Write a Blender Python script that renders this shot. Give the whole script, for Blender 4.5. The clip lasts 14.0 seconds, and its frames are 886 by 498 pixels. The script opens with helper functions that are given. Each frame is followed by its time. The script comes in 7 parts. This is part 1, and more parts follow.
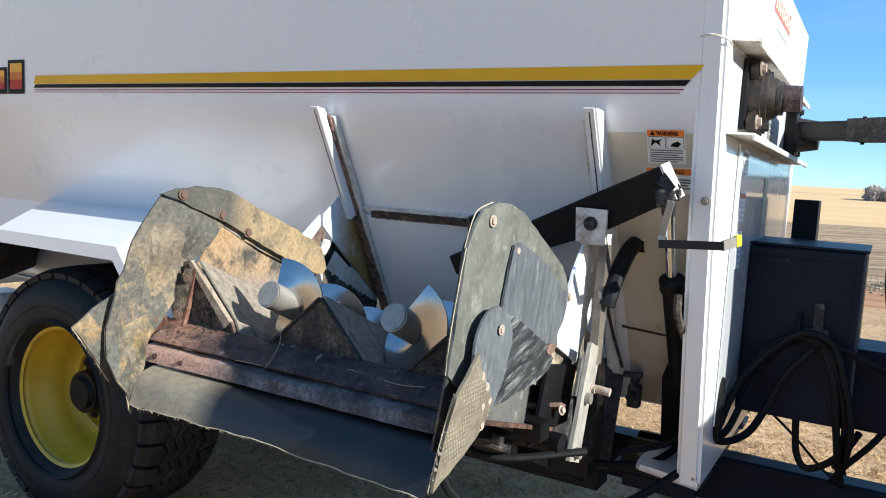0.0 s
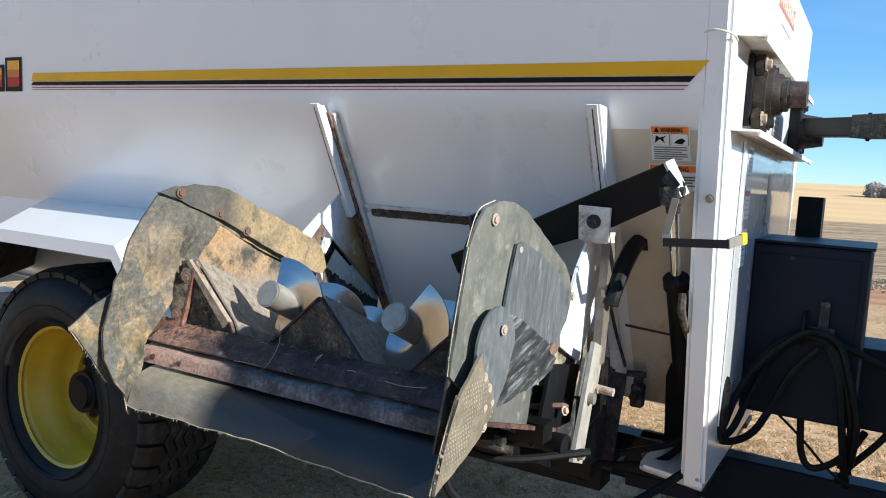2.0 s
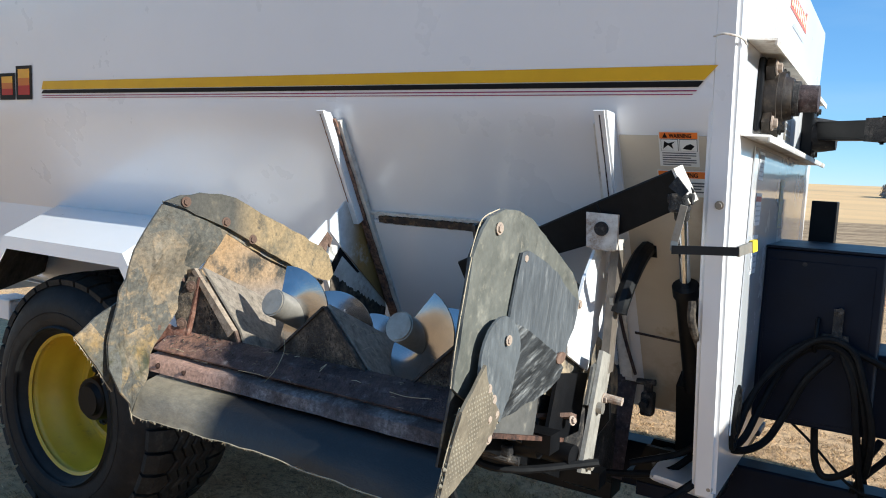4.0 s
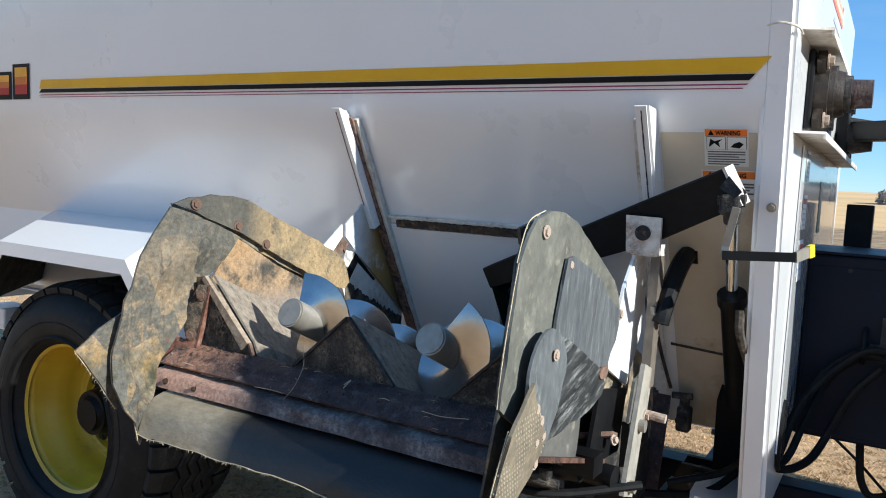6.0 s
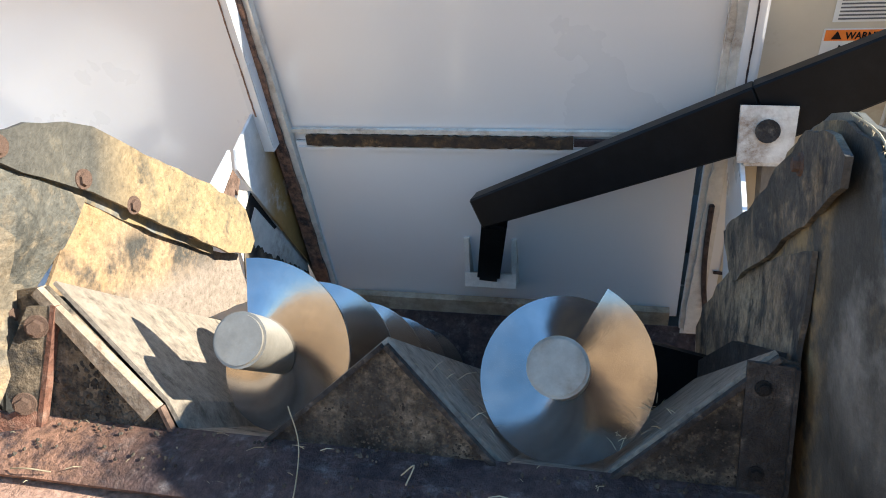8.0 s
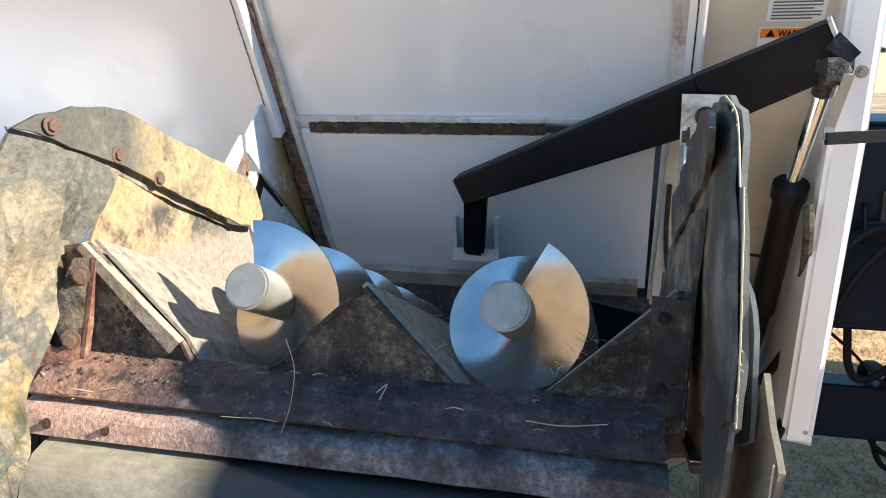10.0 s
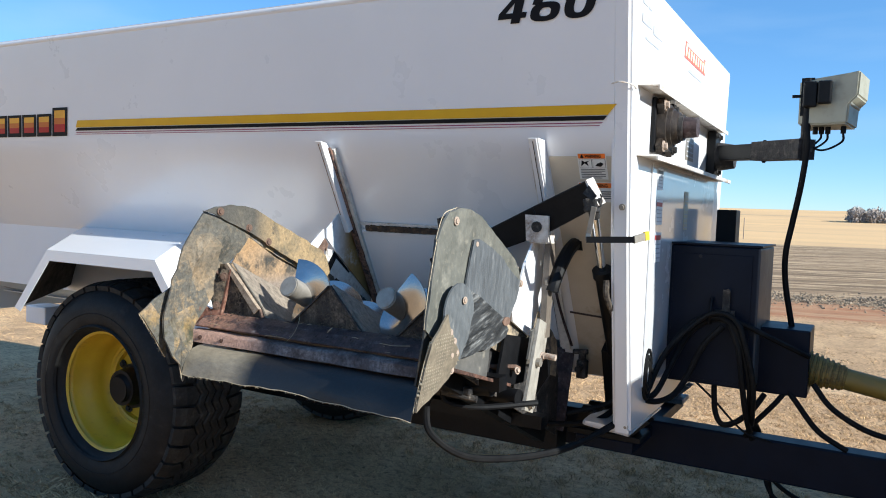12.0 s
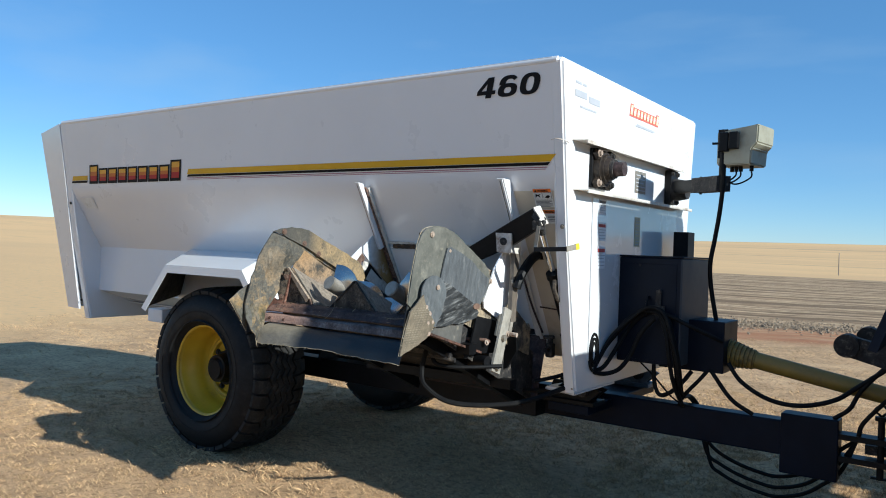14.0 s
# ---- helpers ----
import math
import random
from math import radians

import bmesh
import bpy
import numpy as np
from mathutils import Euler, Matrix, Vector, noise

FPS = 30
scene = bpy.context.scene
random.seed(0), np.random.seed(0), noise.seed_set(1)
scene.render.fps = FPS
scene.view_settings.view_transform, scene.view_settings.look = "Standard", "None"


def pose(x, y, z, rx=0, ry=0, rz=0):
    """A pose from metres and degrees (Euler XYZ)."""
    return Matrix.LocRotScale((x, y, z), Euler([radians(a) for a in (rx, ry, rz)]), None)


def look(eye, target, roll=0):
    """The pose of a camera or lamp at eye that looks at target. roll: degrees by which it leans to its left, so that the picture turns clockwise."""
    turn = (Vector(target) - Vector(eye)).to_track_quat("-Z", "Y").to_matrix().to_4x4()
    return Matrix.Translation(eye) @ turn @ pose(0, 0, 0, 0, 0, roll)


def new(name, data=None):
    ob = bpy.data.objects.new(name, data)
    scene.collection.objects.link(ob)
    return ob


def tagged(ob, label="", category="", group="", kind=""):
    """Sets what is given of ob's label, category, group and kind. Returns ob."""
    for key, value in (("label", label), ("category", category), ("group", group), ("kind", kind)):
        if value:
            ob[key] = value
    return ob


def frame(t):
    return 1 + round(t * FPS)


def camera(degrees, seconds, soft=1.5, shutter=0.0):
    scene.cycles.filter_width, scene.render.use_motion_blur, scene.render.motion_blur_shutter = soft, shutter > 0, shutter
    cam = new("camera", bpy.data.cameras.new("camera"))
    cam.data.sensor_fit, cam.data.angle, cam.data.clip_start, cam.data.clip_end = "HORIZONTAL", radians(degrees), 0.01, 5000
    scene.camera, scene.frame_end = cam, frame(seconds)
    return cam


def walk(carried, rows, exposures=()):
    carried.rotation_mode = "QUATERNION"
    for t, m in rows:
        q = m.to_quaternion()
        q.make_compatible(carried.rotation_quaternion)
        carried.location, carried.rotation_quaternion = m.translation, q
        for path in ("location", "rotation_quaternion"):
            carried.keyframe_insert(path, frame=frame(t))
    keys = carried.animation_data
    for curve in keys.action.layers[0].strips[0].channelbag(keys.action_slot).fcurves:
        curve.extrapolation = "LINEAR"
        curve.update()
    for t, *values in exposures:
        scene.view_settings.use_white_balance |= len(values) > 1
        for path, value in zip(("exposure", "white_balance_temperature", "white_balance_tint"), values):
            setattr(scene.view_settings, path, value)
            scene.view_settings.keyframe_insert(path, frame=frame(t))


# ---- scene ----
cam = camera(60.7, 14.0, 1.0)
PATH = [
    (0, (0.397, -2.032, 1.568), (-0.598, -0.306, 1.391), 3.6),
    (0.5, (0.398, -2.029, 1.573), (-0.598, -0.304, 1.391), 3.4),
    (1, (0.398, -2.03, 1.572), (-0.598, -0.305, 1.391), 3.5),
    (1.5, (0.387, -2.021, 1.572), (-0.608, -0.297, 1.386), 3.4),
    (2, (0.382, -2.01, 1.569), (-0.614, -0.285, 1.385), 3.5),
    (2.5, (0.377, -1.991, 1.574), (-0.623, -0.269, 1.386), 3.4),
    (3, (0.389, -1.985, 1.583), (-0.623, -0.271, 1.391), 3.2),
    (5.5, (0.381, -1.973, 1.575), (-0.651, -0.267, 1.421), 3.4),
    (6, (0.24, -1.902, 1.563), (-0.78, -0.189, 1.402), 3.2),
    (6.5, (0.03, -1.684, 1.56), (-0.934, 0.054, 1.339), 3.0),
    (6.8, (-0.133, -1.58, 1.559), (-0.983, 0.213, 1.302), 3.4),
    (7, (-0.292, -1.514, 1.527), (-1.014, 0.334, 1.276), 3.2),
    (7.2, (-0.419, -1.435, 1.538), (-1.037, 0.445, 1.249), 1.6),
    (9.3, (-0.619, -1.316, 1.57), (-0.953, 0.592, 1.073), 0.3),
    (9.5, (-0.595, -1.373, 1.562), (-0.931, 0.537, 1.074), 0.3),
    (10, (-0.459, -1.535, 1.553), (-0.925, 0.359, 1.111), -0.3),
    (10.3, (-0.319, -1.665, 1.538), (-0.909, 0.211, 1.175), 0.1),
    (10.5, (-0.24, -1.759, 1.557), (-0.856, 0.114, 1.221), 0.5),
    (11, (0.058, -2.036, 1.554), (-0.69, -0.195, 1.325), 1.0),
    (11.5, (0.362, -2.316, 1.543), (-0.496, -0.516, 1.394), 1.4),
    (12, (0.745, -2.556, 1.51), (-0.232, -0.813, 1.417), 2.3),
    (12.5, (1.045, -2.892, 1.45), (0.021, -1.174, 1.422), 2.5),
    (13, (1.328, -3.085, 1.424), (0.249, -1.401, 1.413), 2.3),
    (13.5, (1.61, -3.235, 1.398), (0.471, -1.592, 1.395), 2.3),
    (14, (1.711, -3.305, 1.431), (0.541, -1.683, 1.428), 2.1),
]
EXPOSURES = [(0, 1.05, 5790, 3.5), (2.5, 0.93, 5790, 3.5), (6, 0.84, 5770, 3.5), (6.5, 1.09, 5900, 4.5), (7, 1.36, 6250, 5.5), (9.3, 1.81, 6430, 5.5), (10, 1.76, 6300, 4.5), (11, 1.39, 6010, 3.5), (11.5, 1.26, 5920, 4), (12, 0.90, 5780, 5), (13, 0.59, 5690, 3), (14, 0.47, 5640, 2)]
walk(cam, [(t, look(eye, target, roll)) for t, eye, target, roll in PATH], EXPOSURES)

# ---- world and sun ----
SUN_UP, SUN_TURN = 27.0, -4.6            # degrees above the horizon; turned from +x towards +y
world = bpy.data.worlds.new("daylight")
scene.world = world
world.use_nodes = True
wn = world.node_tree
sky = wn.nodes.new("ShaderNodeTexSky")
sky.sky_type = "NISHITA"
sky.sun_disc = False
sky.sun_elevation = radians(SUN_UP)
sky.sun_rotation = radians(90 - SUN_TURN)
sky.altitude = 1500
sky.air_density, sky.dust_density, sky.ozone_density = 1.0, 0.0, 3.0
deep = wn.nodes.new("ShaderNodeHueSaturation")
deep.inputs["Saturation"].default_value = 1.12
wn.links.new(sky.outputs[0], deep.inputs["Color"])
# thin streaks of high cloud
way = wn.nodes.new("ShaderNodeTexCoord")
stretch = wn.nodes.new("ShaderNodeMapping")
stretch.inputs["Scale"].default_value = (1.2, 2.5, 7.0)
streak = wn.nodes.new("ShaderNodeTexNoise")
streak.inputs["Scale"].default_value, streak.inputs["Detail"].default_value = 1.6, 6.0
thin = wn.nodes.new("ShaderNodeMapRange")
thin.inputs["From Min"].default_value, thin.inputs["From Max"].default_value, thin.inputs["To Max"].default_value = 0.5, 0.85, 0.35
veil = wn.nodes.new("ShaderNodeMix")
veil.data_type = "RGBA"
veil.inputs[7].default_value = (3.6, 4.4, 5.2, 1)
wn.links.new(way.outputs["Generated"], stretch.inputs[0])
wn.links.new(stretch.outputs[0], streak.inputs["Vector"])
wn.links.new(streak.outputs["Fac"], thin.inputs["Value"])
wn.links.new(thin.outputs[0], veil.inputs["Factor"])
even = wn.nodes.new("ShaderNodeMix")
even.data_type = "RGBA"
even.inputs["Factor"].default_value = 0.36
even.inputs[7].default_value = (1.2, 2.7, 4.9, 1)
wn.links.new(deep.outputs[0], even.inputs[6])
wn.links.new(even.outputs[2], veil.inputs[6])
wn.links.new(veil.outputs[2], wn.nodes["Background"].inputs[0])
wn.nodes["Background"].inputs[1].default_value = 0.098
sun = new("sun", bpy.data.lights.new("sun", "SUN"))
sun.data.energy, sun.data.angle, sun.data.color = 5.0, radians(0.55), (1.0, 0.92, 0.8)
to_sun = Vector((math.cos(radians(SUN_UP)) * math.cos(radians(SUN_TURN)), math.cos(radians(SUN_UP)) * math.sin(radians(SUN_TURN)), math.sin(radians(SUN_UP))))
sun.matrix_world = look((30, 5, 25), Vector((30, 5, 25)) - to_sun)


# ---- materials ----
def surface(name, a, b, scale=6.0, rough=0.5, metal=0.0, bump=0.1, grain=80.0, dirt=None, cover=0.0, dirt_scale=4.0, coat=0.0, coat_rough=0.03, stretch=(1, 1, 1), spread=0.1, detail=6.0, spec=0.5, mottle=0.0, layers=(), turn=0.0, facets=()):
    """Paint, metal, rubber or soil: two tones mixed by fine noise, stains of a third colour by coarse noise, relief from grain."""
    m = bpy.data.materials.new(name)
    m.use_nodes = True
    t = m.node_tree
    n, l = t.nodes, t.links
    p = n["Principled BSDF"]
    co = n.new("ShaderNodeTexCoord")
    mp = n.new("ShaderNodeMapping")
    mp.vector_type = "TEXTURE"          # turns first, then stretches
    mp.inputs["Rotation"].default_value = (radians(turn), 0, 0)
    mp.inputs["Scale"].default_value = [1 / k for k in stretch]
    l.new(co.outputs["Object"], mp.inputs[0])

    def tex(s, d=6.0, r=0.6):
        x = n.new("ShaderNodeTexNoise")
        x.inputs["Scale"].default_value, x.inputs["Detail"].default_value, x.inputs["Roughness"].default_value = s, d, r
        l.new(mp.outputs[0], x.inputs["Vector"])
        return x.outputs["Fac"]

    def ramp(src, lo, hi):
        x = n.new("ShaderNodeMapRange")
        x.inputs["From Min"].default_value, x.inputs["From Max"].default_value = lo, hi
        l.new(src, x.inputs["Value"])
        return x.outputs[0]

    def mix(fac, c1, c2):
        x = n.new("ShaderNodeMix")
        x.data_type = "RGBA"
        l.new(fac, x.inputs["Factor"])
        for s, c in ((x.inputs[6], c1), (x.inputs[7], c2)):
            if isinstance(c, tuple):
                s.default_value = (*c, 1)
            else:
                l.new(c, s)
        return x.outputs[2]

    col = mix(ramp(tex(scale, detail), 0.35, 0.65), a, b)
    fine = tex(grain, 4.0, 0.7)
    rr = n.new("ShaderNodeMath")
    rr.operation = "MULTIPLY_ADD"
    l.new(tex(scale * 2.3, 5.0), rr.inputs[0])
    rr.inputs[1].default_value, rr.inputs[2].default_value = spread * 2, rough - spread
    rgh = rr.outputs[0]
    if dirt:
        stain = n.new("ShaderNodeMath")
        stain.operation = "MULTIPLY"
        l.new(ramp(tex(dirt_scale, 8.0, 0.68), 0.68 - cover, 0.86 - cover), stain.inputs[0])
        l.new(ramp(tex(grain * 0.6, 5.0, 0.75), 0.3, 0.6), stain.inputs[1])
        col = mix(stain.outputs[0], col, dirt)
        r2 = n.new("ShaderNodeMix")
        l.new(stain.outputs[0], r2.inputs[0])
        l.new(rgh, r2.inputs[2])
        r2.inputs[3].default_value = 0.9
        rgh = r2.outputs[0]
        if metal:
            m2 = n.new("ShaderNodeMath")
            m2.operation = "MULTIPLY_ADD"
            l.new(stain.outputs[0], m2.inputs[0])
            m2.inputs[1].default_value, m2.inputs[2].default_value = -metal, metal
            l.new(m2.outputs[0], p.inputs["Metallic"])
    for tone, axis, lo, hi, size, cut in layers:
        # a deposit or painted light that strengthens from lo to hi along one axis, broken up by noise
        sp = n.new("ShaderNodeSeparateXYZ")
        l.new(co.outputs["Object"], sp.inputs[0])
        band = ramp(sp.outputs[axis], lo, hi)
        cl = n.new("ShaderNodeMath")
        cl.operation = "MULTIPLY"
        l.new(band, cl.inputs[0])
        l.new(ramp(tex(size, 8.0, 0.7), cut, cut + 0.14), cl.inputs[1])
        col = mix(cl.outputs[0], col, tone)
    for tone, size, share, seed in facets:
        # creased, straight-edged patches where the sheet folds and sheds its dust
        shift = n.new("ShaderNodeMapping")
        shift.inputs["Location"].default_value = (seed, seed * 0.7, seed * 1.3)
        shift.inputs["Rotation"].default_value = (0.5, 0, 0)
        shift.inputs["Scale"].default_value = (0.3, 1.5, 0.8)
        l.new(co.outputs["Object"], shift.inputs[0])
        vor = n.new("ShaderNodeTexVoronoi")
        vor.inputs["Scale"].default_value = size
        l.new(shift.outputs[0], vor.inputs["Vector"])
        one = n.new("ShaderNodeSeparateColor")
        l.new(vor.outputs["Color"], one.inputs[0])
        both = n.new("ShaderNodeMath")
        both.operation = "MULTIPLY"
        l.new(ramp(one.outputs[0], 1 - share, 1.04 - share), both.inputs[0])
        l.new(ramp(tex(45, 6.0, 0.7), 0.36, 0.52), both.inputs[1])
        col = mix(both.outputs[0], col, tone)
    if mottle:
        hsv = n.new("ShaderNodeHueSaturation")
        v = n.new("ShaderNodeMapRange")
        v.inputs["From Min"].default_value, v.inputs["From Max"].default_value = 0.3, 0.7
        v.inputs["To Min"].default_value, v.inputs["To Max"].default_value = 1 - mottle, 1 + mottle
        l.new(tex(grain * 0.45, 6.0, 0.75), v.inputs["Value"])
        l.new(v.outputs[0], hsv.inputs["Value"])
        l.new(col, hsv.inputs["Color"])
        col = hsv.outputs["Color"]
    l.new(col, p.inputs["Base Color"])
    p.inputs["Specular IOR Level"].default_value = spec
    l.new(rgh, p.inputs["Roughness"])
    if not (dirt and metal):
        p.inputs["Metallic"].default_value = metal
    p.inputs["Coat Weight"].default_value, p.inputs["Coat Roughness"].default_value = coat, coat_rough
    if bump:
        b1 = n.new("ShaderNodeBump")
        b1.inputs["Strength"].default_value, b1.inputs["Distance"].default_value = bump, 0.004
        l.new(fine, b1.inputs["Height"])
        l.new(b1.outputs[0], p.inputs["Normal"])
    return m


WHITE = surface("white_paint", (0.735, 0.728, 0.735), (0.70, 0.694, 0.70), 1.2, 0.3, bump=0.02, grain=25, dirt=(0.62, 0.57, 0.49), cover=-0.14, dirt_scale=9, coat=0.6, coat_rough=0.12)
WHITE_WORN = surface("worn_white_paint", (0.666, 0.639, 0.594), (0.54, 0.495, 0.432), 5, 0.5, bump=0.12, grain=90, dirt=(0.18, 0.09, 0.036), cover=0.17, dirt_scale=7, mottle=0.15)
WHITE_RUST = surface("rust_streaked_white_paint", (0.70, 0.71, 0.73), (0.58, 0.58, 0.58), 7, 0.4, bump=0.15, grain=60, dirt=(0.30, 0.17, 0.05), cover=0.16, dirt_scale=5, mottle=0.15, layers=[((0.33, 0.19, 0.06), "Y", 0.17, 0.28, 5, 0.30), ((0.05, 0.036, 0.028), "Y", 0.38, 0.49, 12, 0.36)])
PANEL_WHITE = surface("glossy_white_panel", (0.73, 0.735, 0.75), (0.70, 0.705, 0.715), 2, 0.25, bump=0.02, grain=20, dirt=(0.6, 0.56, 0.5), cover=0.03, dirt_scale=6, coat=1.0, coat_rough=0.06)
YELLOW_STRIPE = surface("yellow_decal", (0.675, 0.378, 0.009), (0.63, 0.342, 0.009), 8, 0.35, bump=0, spec=0.3)
BLACK_DECAL = surface("black_decal", (0.006, 0.006, 0.008), (0.01, 0.01, 0.011), 8, 0.5, bump=0, spec=0.12)
MAGENTA_DECAL = surface("dark_red_decal", (0.28, 0.03, 0.10), (0.25, 0.03, 0.09), 8, 0.4, bump=0, spec=0.2)
RED_DECAL = surface("red_decal", (0.40, 0.025, 0.025), (0.36, 0.02, 0.02), 8, 0.4, bump=0, spec=0.2)
GOLD_DECAL = surface("gold_decal", (0.75, 0.40, 0.05), (0.7, 0.34, 0.04), 8, 0.4, bump=0, spec=0.2)
ORANGE_DARK = surface("burnt_orange_decal", (0.55, 0.17, 0.03), (0.5, 0.14, 0.03), 8, 0.4, bump=0, spec=0.2)
GREY_DECAL = surface("grey_decal", (0.10, 0.10, 0.11), (0.13, 0.13, 0.14), 8, 0.4, bump=0, spec=0.2)
FAINT_DECAL = surface("faded_grey_print", (0.36, 0.37, 0.40), (0.44, 0.45, 0.48), 8, 0.4, bump=0, spec=0.2)
FADED_LABEL = surface("faded_label", (0.74, 0.75, 0.77), (0.68, 0.69, 0.71), 12, 0.4, bump=0, dirt=(0.45, 0.4, 0.32), cover=0.14, dirt_scale=15)
TAN_LABEL = surface("yellowed_label", (0.55, 0.47, 0.28), (0.48, 0.40, 0.24), 12, 0.5, bump=0)
ORANGE_DECAL = surface("orange_decal", (0.80, 0.20, 0.03), (0.75, 0.18, 0.03), 8, 0.4, bump=0, spec=0.3)
LABEL = surface("label_paper", (0.72, 0.71, 0.68), (0.66, 0.64, 0.60), 20, 0.45, bump=0, dirt=(0.45, 0.38, 0.28), cover=0.12, dirt_scale=15)
BLACK = surface("black_paint", (0.004, 0.0042, 0.005), (0.008, 0.008, 0.009), 5, 0.45, bump=0.1, grain=70, dirt=(0.04, 0.035, 0.03), cover=0.03, dirt_scale=4, spec=0.17, mottle=0.3)
BLUE_BLACK = surface("blue_black_paint", (0.0028, 0.0056, 0.0135), (0.005, 0.009, 0.0195), 5, 0.42, bump=0.06, grain=60, dirt=(0.03, 0.03, 0.032), cover=0.04, dirt_scale=3, spec=0.12)
# the X layer greys the front face to paint in the sun on it
COVER = surface("sunlit_front_blue_black_paint", (0.0028, 0.0056, 0.0135), (0.005, 0.009, 0.0195), 5, 0.42, bump=0.06, grain=60, dirt=(0.03, 0.03, 0.032), cover=0.04, dirt_scale=3, spec=0.13, layers=[((0.075, 0.078, 0.085), "X", 0.356, 0.364, 3, 0.2)])
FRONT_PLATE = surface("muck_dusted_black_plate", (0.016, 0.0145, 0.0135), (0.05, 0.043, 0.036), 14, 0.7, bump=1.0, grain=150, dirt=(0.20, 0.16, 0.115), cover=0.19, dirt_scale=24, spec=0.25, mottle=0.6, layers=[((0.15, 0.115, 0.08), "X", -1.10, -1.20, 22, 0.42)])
PALE_GOLD = surface("pale_gold_decal", (0.78, 0.62, 0.40), (0.74, 0.58, 0.36), 8, 0.4, bump=0, spec=0.2)
PALE_RED = surface("faded_red_decal", (0.62, 0.16, 0.11), (0.56, 0.14, 0.10), 8, 0.4, bump=0, spec=0.2)
DIRTY_BLACK = surface("dirty_black_steel", (0.011, 0.0108, 0.012), (0.036, 0.033, 0.032), 14, 0.62, bump=1.0, grain=150, dirt=(0.17, 0.145, 0.12), cover=0.16, dirt_scale=30, spec=0.3, mottle=0.6)
GREASE = surface("greasy_brown_casting", (0.0114, 0.0078, 0.00553), (0.0325, 0.0215, 0.014), 18, 0.5, bump=0.5, grain=120, dirt=(0.11, 0.085, 0.06), cover=0.14, dirt_scale=20, spec=0.45, mottle=0.4)
MUCK = surface("caked_feed_muck", (0.035, 0.03, 0.027), (0.12, 0.098, 0.075), 30, 0.95, bump=0.8, grain=120, spec=0.1, mottle=0.5)
INSIDE = surface("dull_inner_steel", (0.05, 0.045, 0.042), (0.10, 0.085, 0.07), 3, 0.6, bump=0.2, grain=40, dirt=(0.12, 0.09, 0.055), cover=0.2, dirt_scale=4, spec=0.3)
UNDERSIDE_BROWN = surface("dark_brown_underside", (0.05, 0.043, 0.036), (0.10, 0.085, 0.068), 8, 0.9, bump=0.6, grain=60, dirt=(0.16, 0.135, 0.105), cover=0.15, dirt_scale=12, spec=0.2, mottle=0.4)
LEDGE_TAN = surface("feed_stained_white_paint", (0.42, 0.36, 0.28), (0.26, 0.20, 0.13), 9, 0.7, bump=0.3, grain=70, dirt=(0.10, 0.06, 0.03), cover=0.17, dirt_scale=8, mottle=0.3)
RUST = surface("rusty_steel", (0.068, 0.034, 0.0238), (0.145, 0.0765, 0.0544), 24, 0.75, bump=1.0, grain=190, dirt=(0.017, 0.0136, 0.0136), cover=0.25, dirt_scale=22, spec=0.25, mottle=0.5)
# X layer: redder rust at the rear, brightened for sun on the ledge
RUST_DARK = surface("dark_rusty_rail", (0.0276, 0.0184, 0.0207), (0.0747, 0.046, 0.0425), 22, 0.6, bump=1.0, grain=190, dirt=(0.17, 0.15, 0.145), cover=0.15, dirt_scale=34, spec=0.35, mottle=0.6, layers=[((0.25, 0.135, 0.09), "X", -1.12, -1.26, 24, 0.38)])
RUST_EDGE = surface("crusted_rust_edge", (0.075, 0.042, 0.022), (0.022, 0.016, 0.013), 40, 0.85, bump=0.9, grain=150, dirt=(0.20, 0.115, 0.05), cover=0.16, dirt_scale=45, mottle=0.5)
RUST_RED = surface("flaking_red_rust", (0.20, 0.095, 0.065), (0.115, 0.055, 0.04), 30, 0.85, bump=1.0, grain=170, dirt=(0.30, 0.20, 0.15), cover=0.17, dirt_scale=35, spec=0.2, mottle=0.5)
LIP_EDGE = surface("scraped_tan_edge", (0.36, 0.29, 0.215), (0.22, 0.155, 0.105), 26, 0.75, bump=0.8, grain=150, dirt=(0.10, 0.06, 0.04), cover=0.17, dirt_scale=30, mottle=0.35)
RUST_LIGHT = surface("rust_scale", (0.128, 0.0748, 0.0539), (0.202, 0.131, 0.0977), 22, 0.8, bump=0.7, grain=120, dirt=(0.0374, 0.0262, 0.0224), cover=0.22, dirt_scale=12, spec=0.25, mottle=0.35)
# sky light on the far seat's top surfaces, put into its base colour
SEAT_SKYLIT = surface("skylit_seat_tone", (0.20, 0.23, 0.28), (0.13, 0.15, 0.18), 12, 0.45, bump=0.2, grain=90, dirt=(0.05, 0.045, 0.04), cover=0.18, dirt_scale=14, mottle=0.3)
WORN_STEEL = surface("worn_steel", (0.36, 0.33, 0.285), (0.26, 0.235, 0.20), 9, 0.5, metal=0.6, bump=0.08, grain=60, dirt=(0.2, 0.15, 0.1), cover=0.16, dirt_scale=8, mottle=0.15)
TROUGH = surface("scoured_trough_steel", (0.30, 0.252, 0.20), (0.22, 0.182, 0.145), 18, 0.6, metal=0.15, bump=0.7, grain=150, dirt=(0.0627, 0.0489, 0.0363), cover=0.17, dirt_scale=26, mottle=0.4)
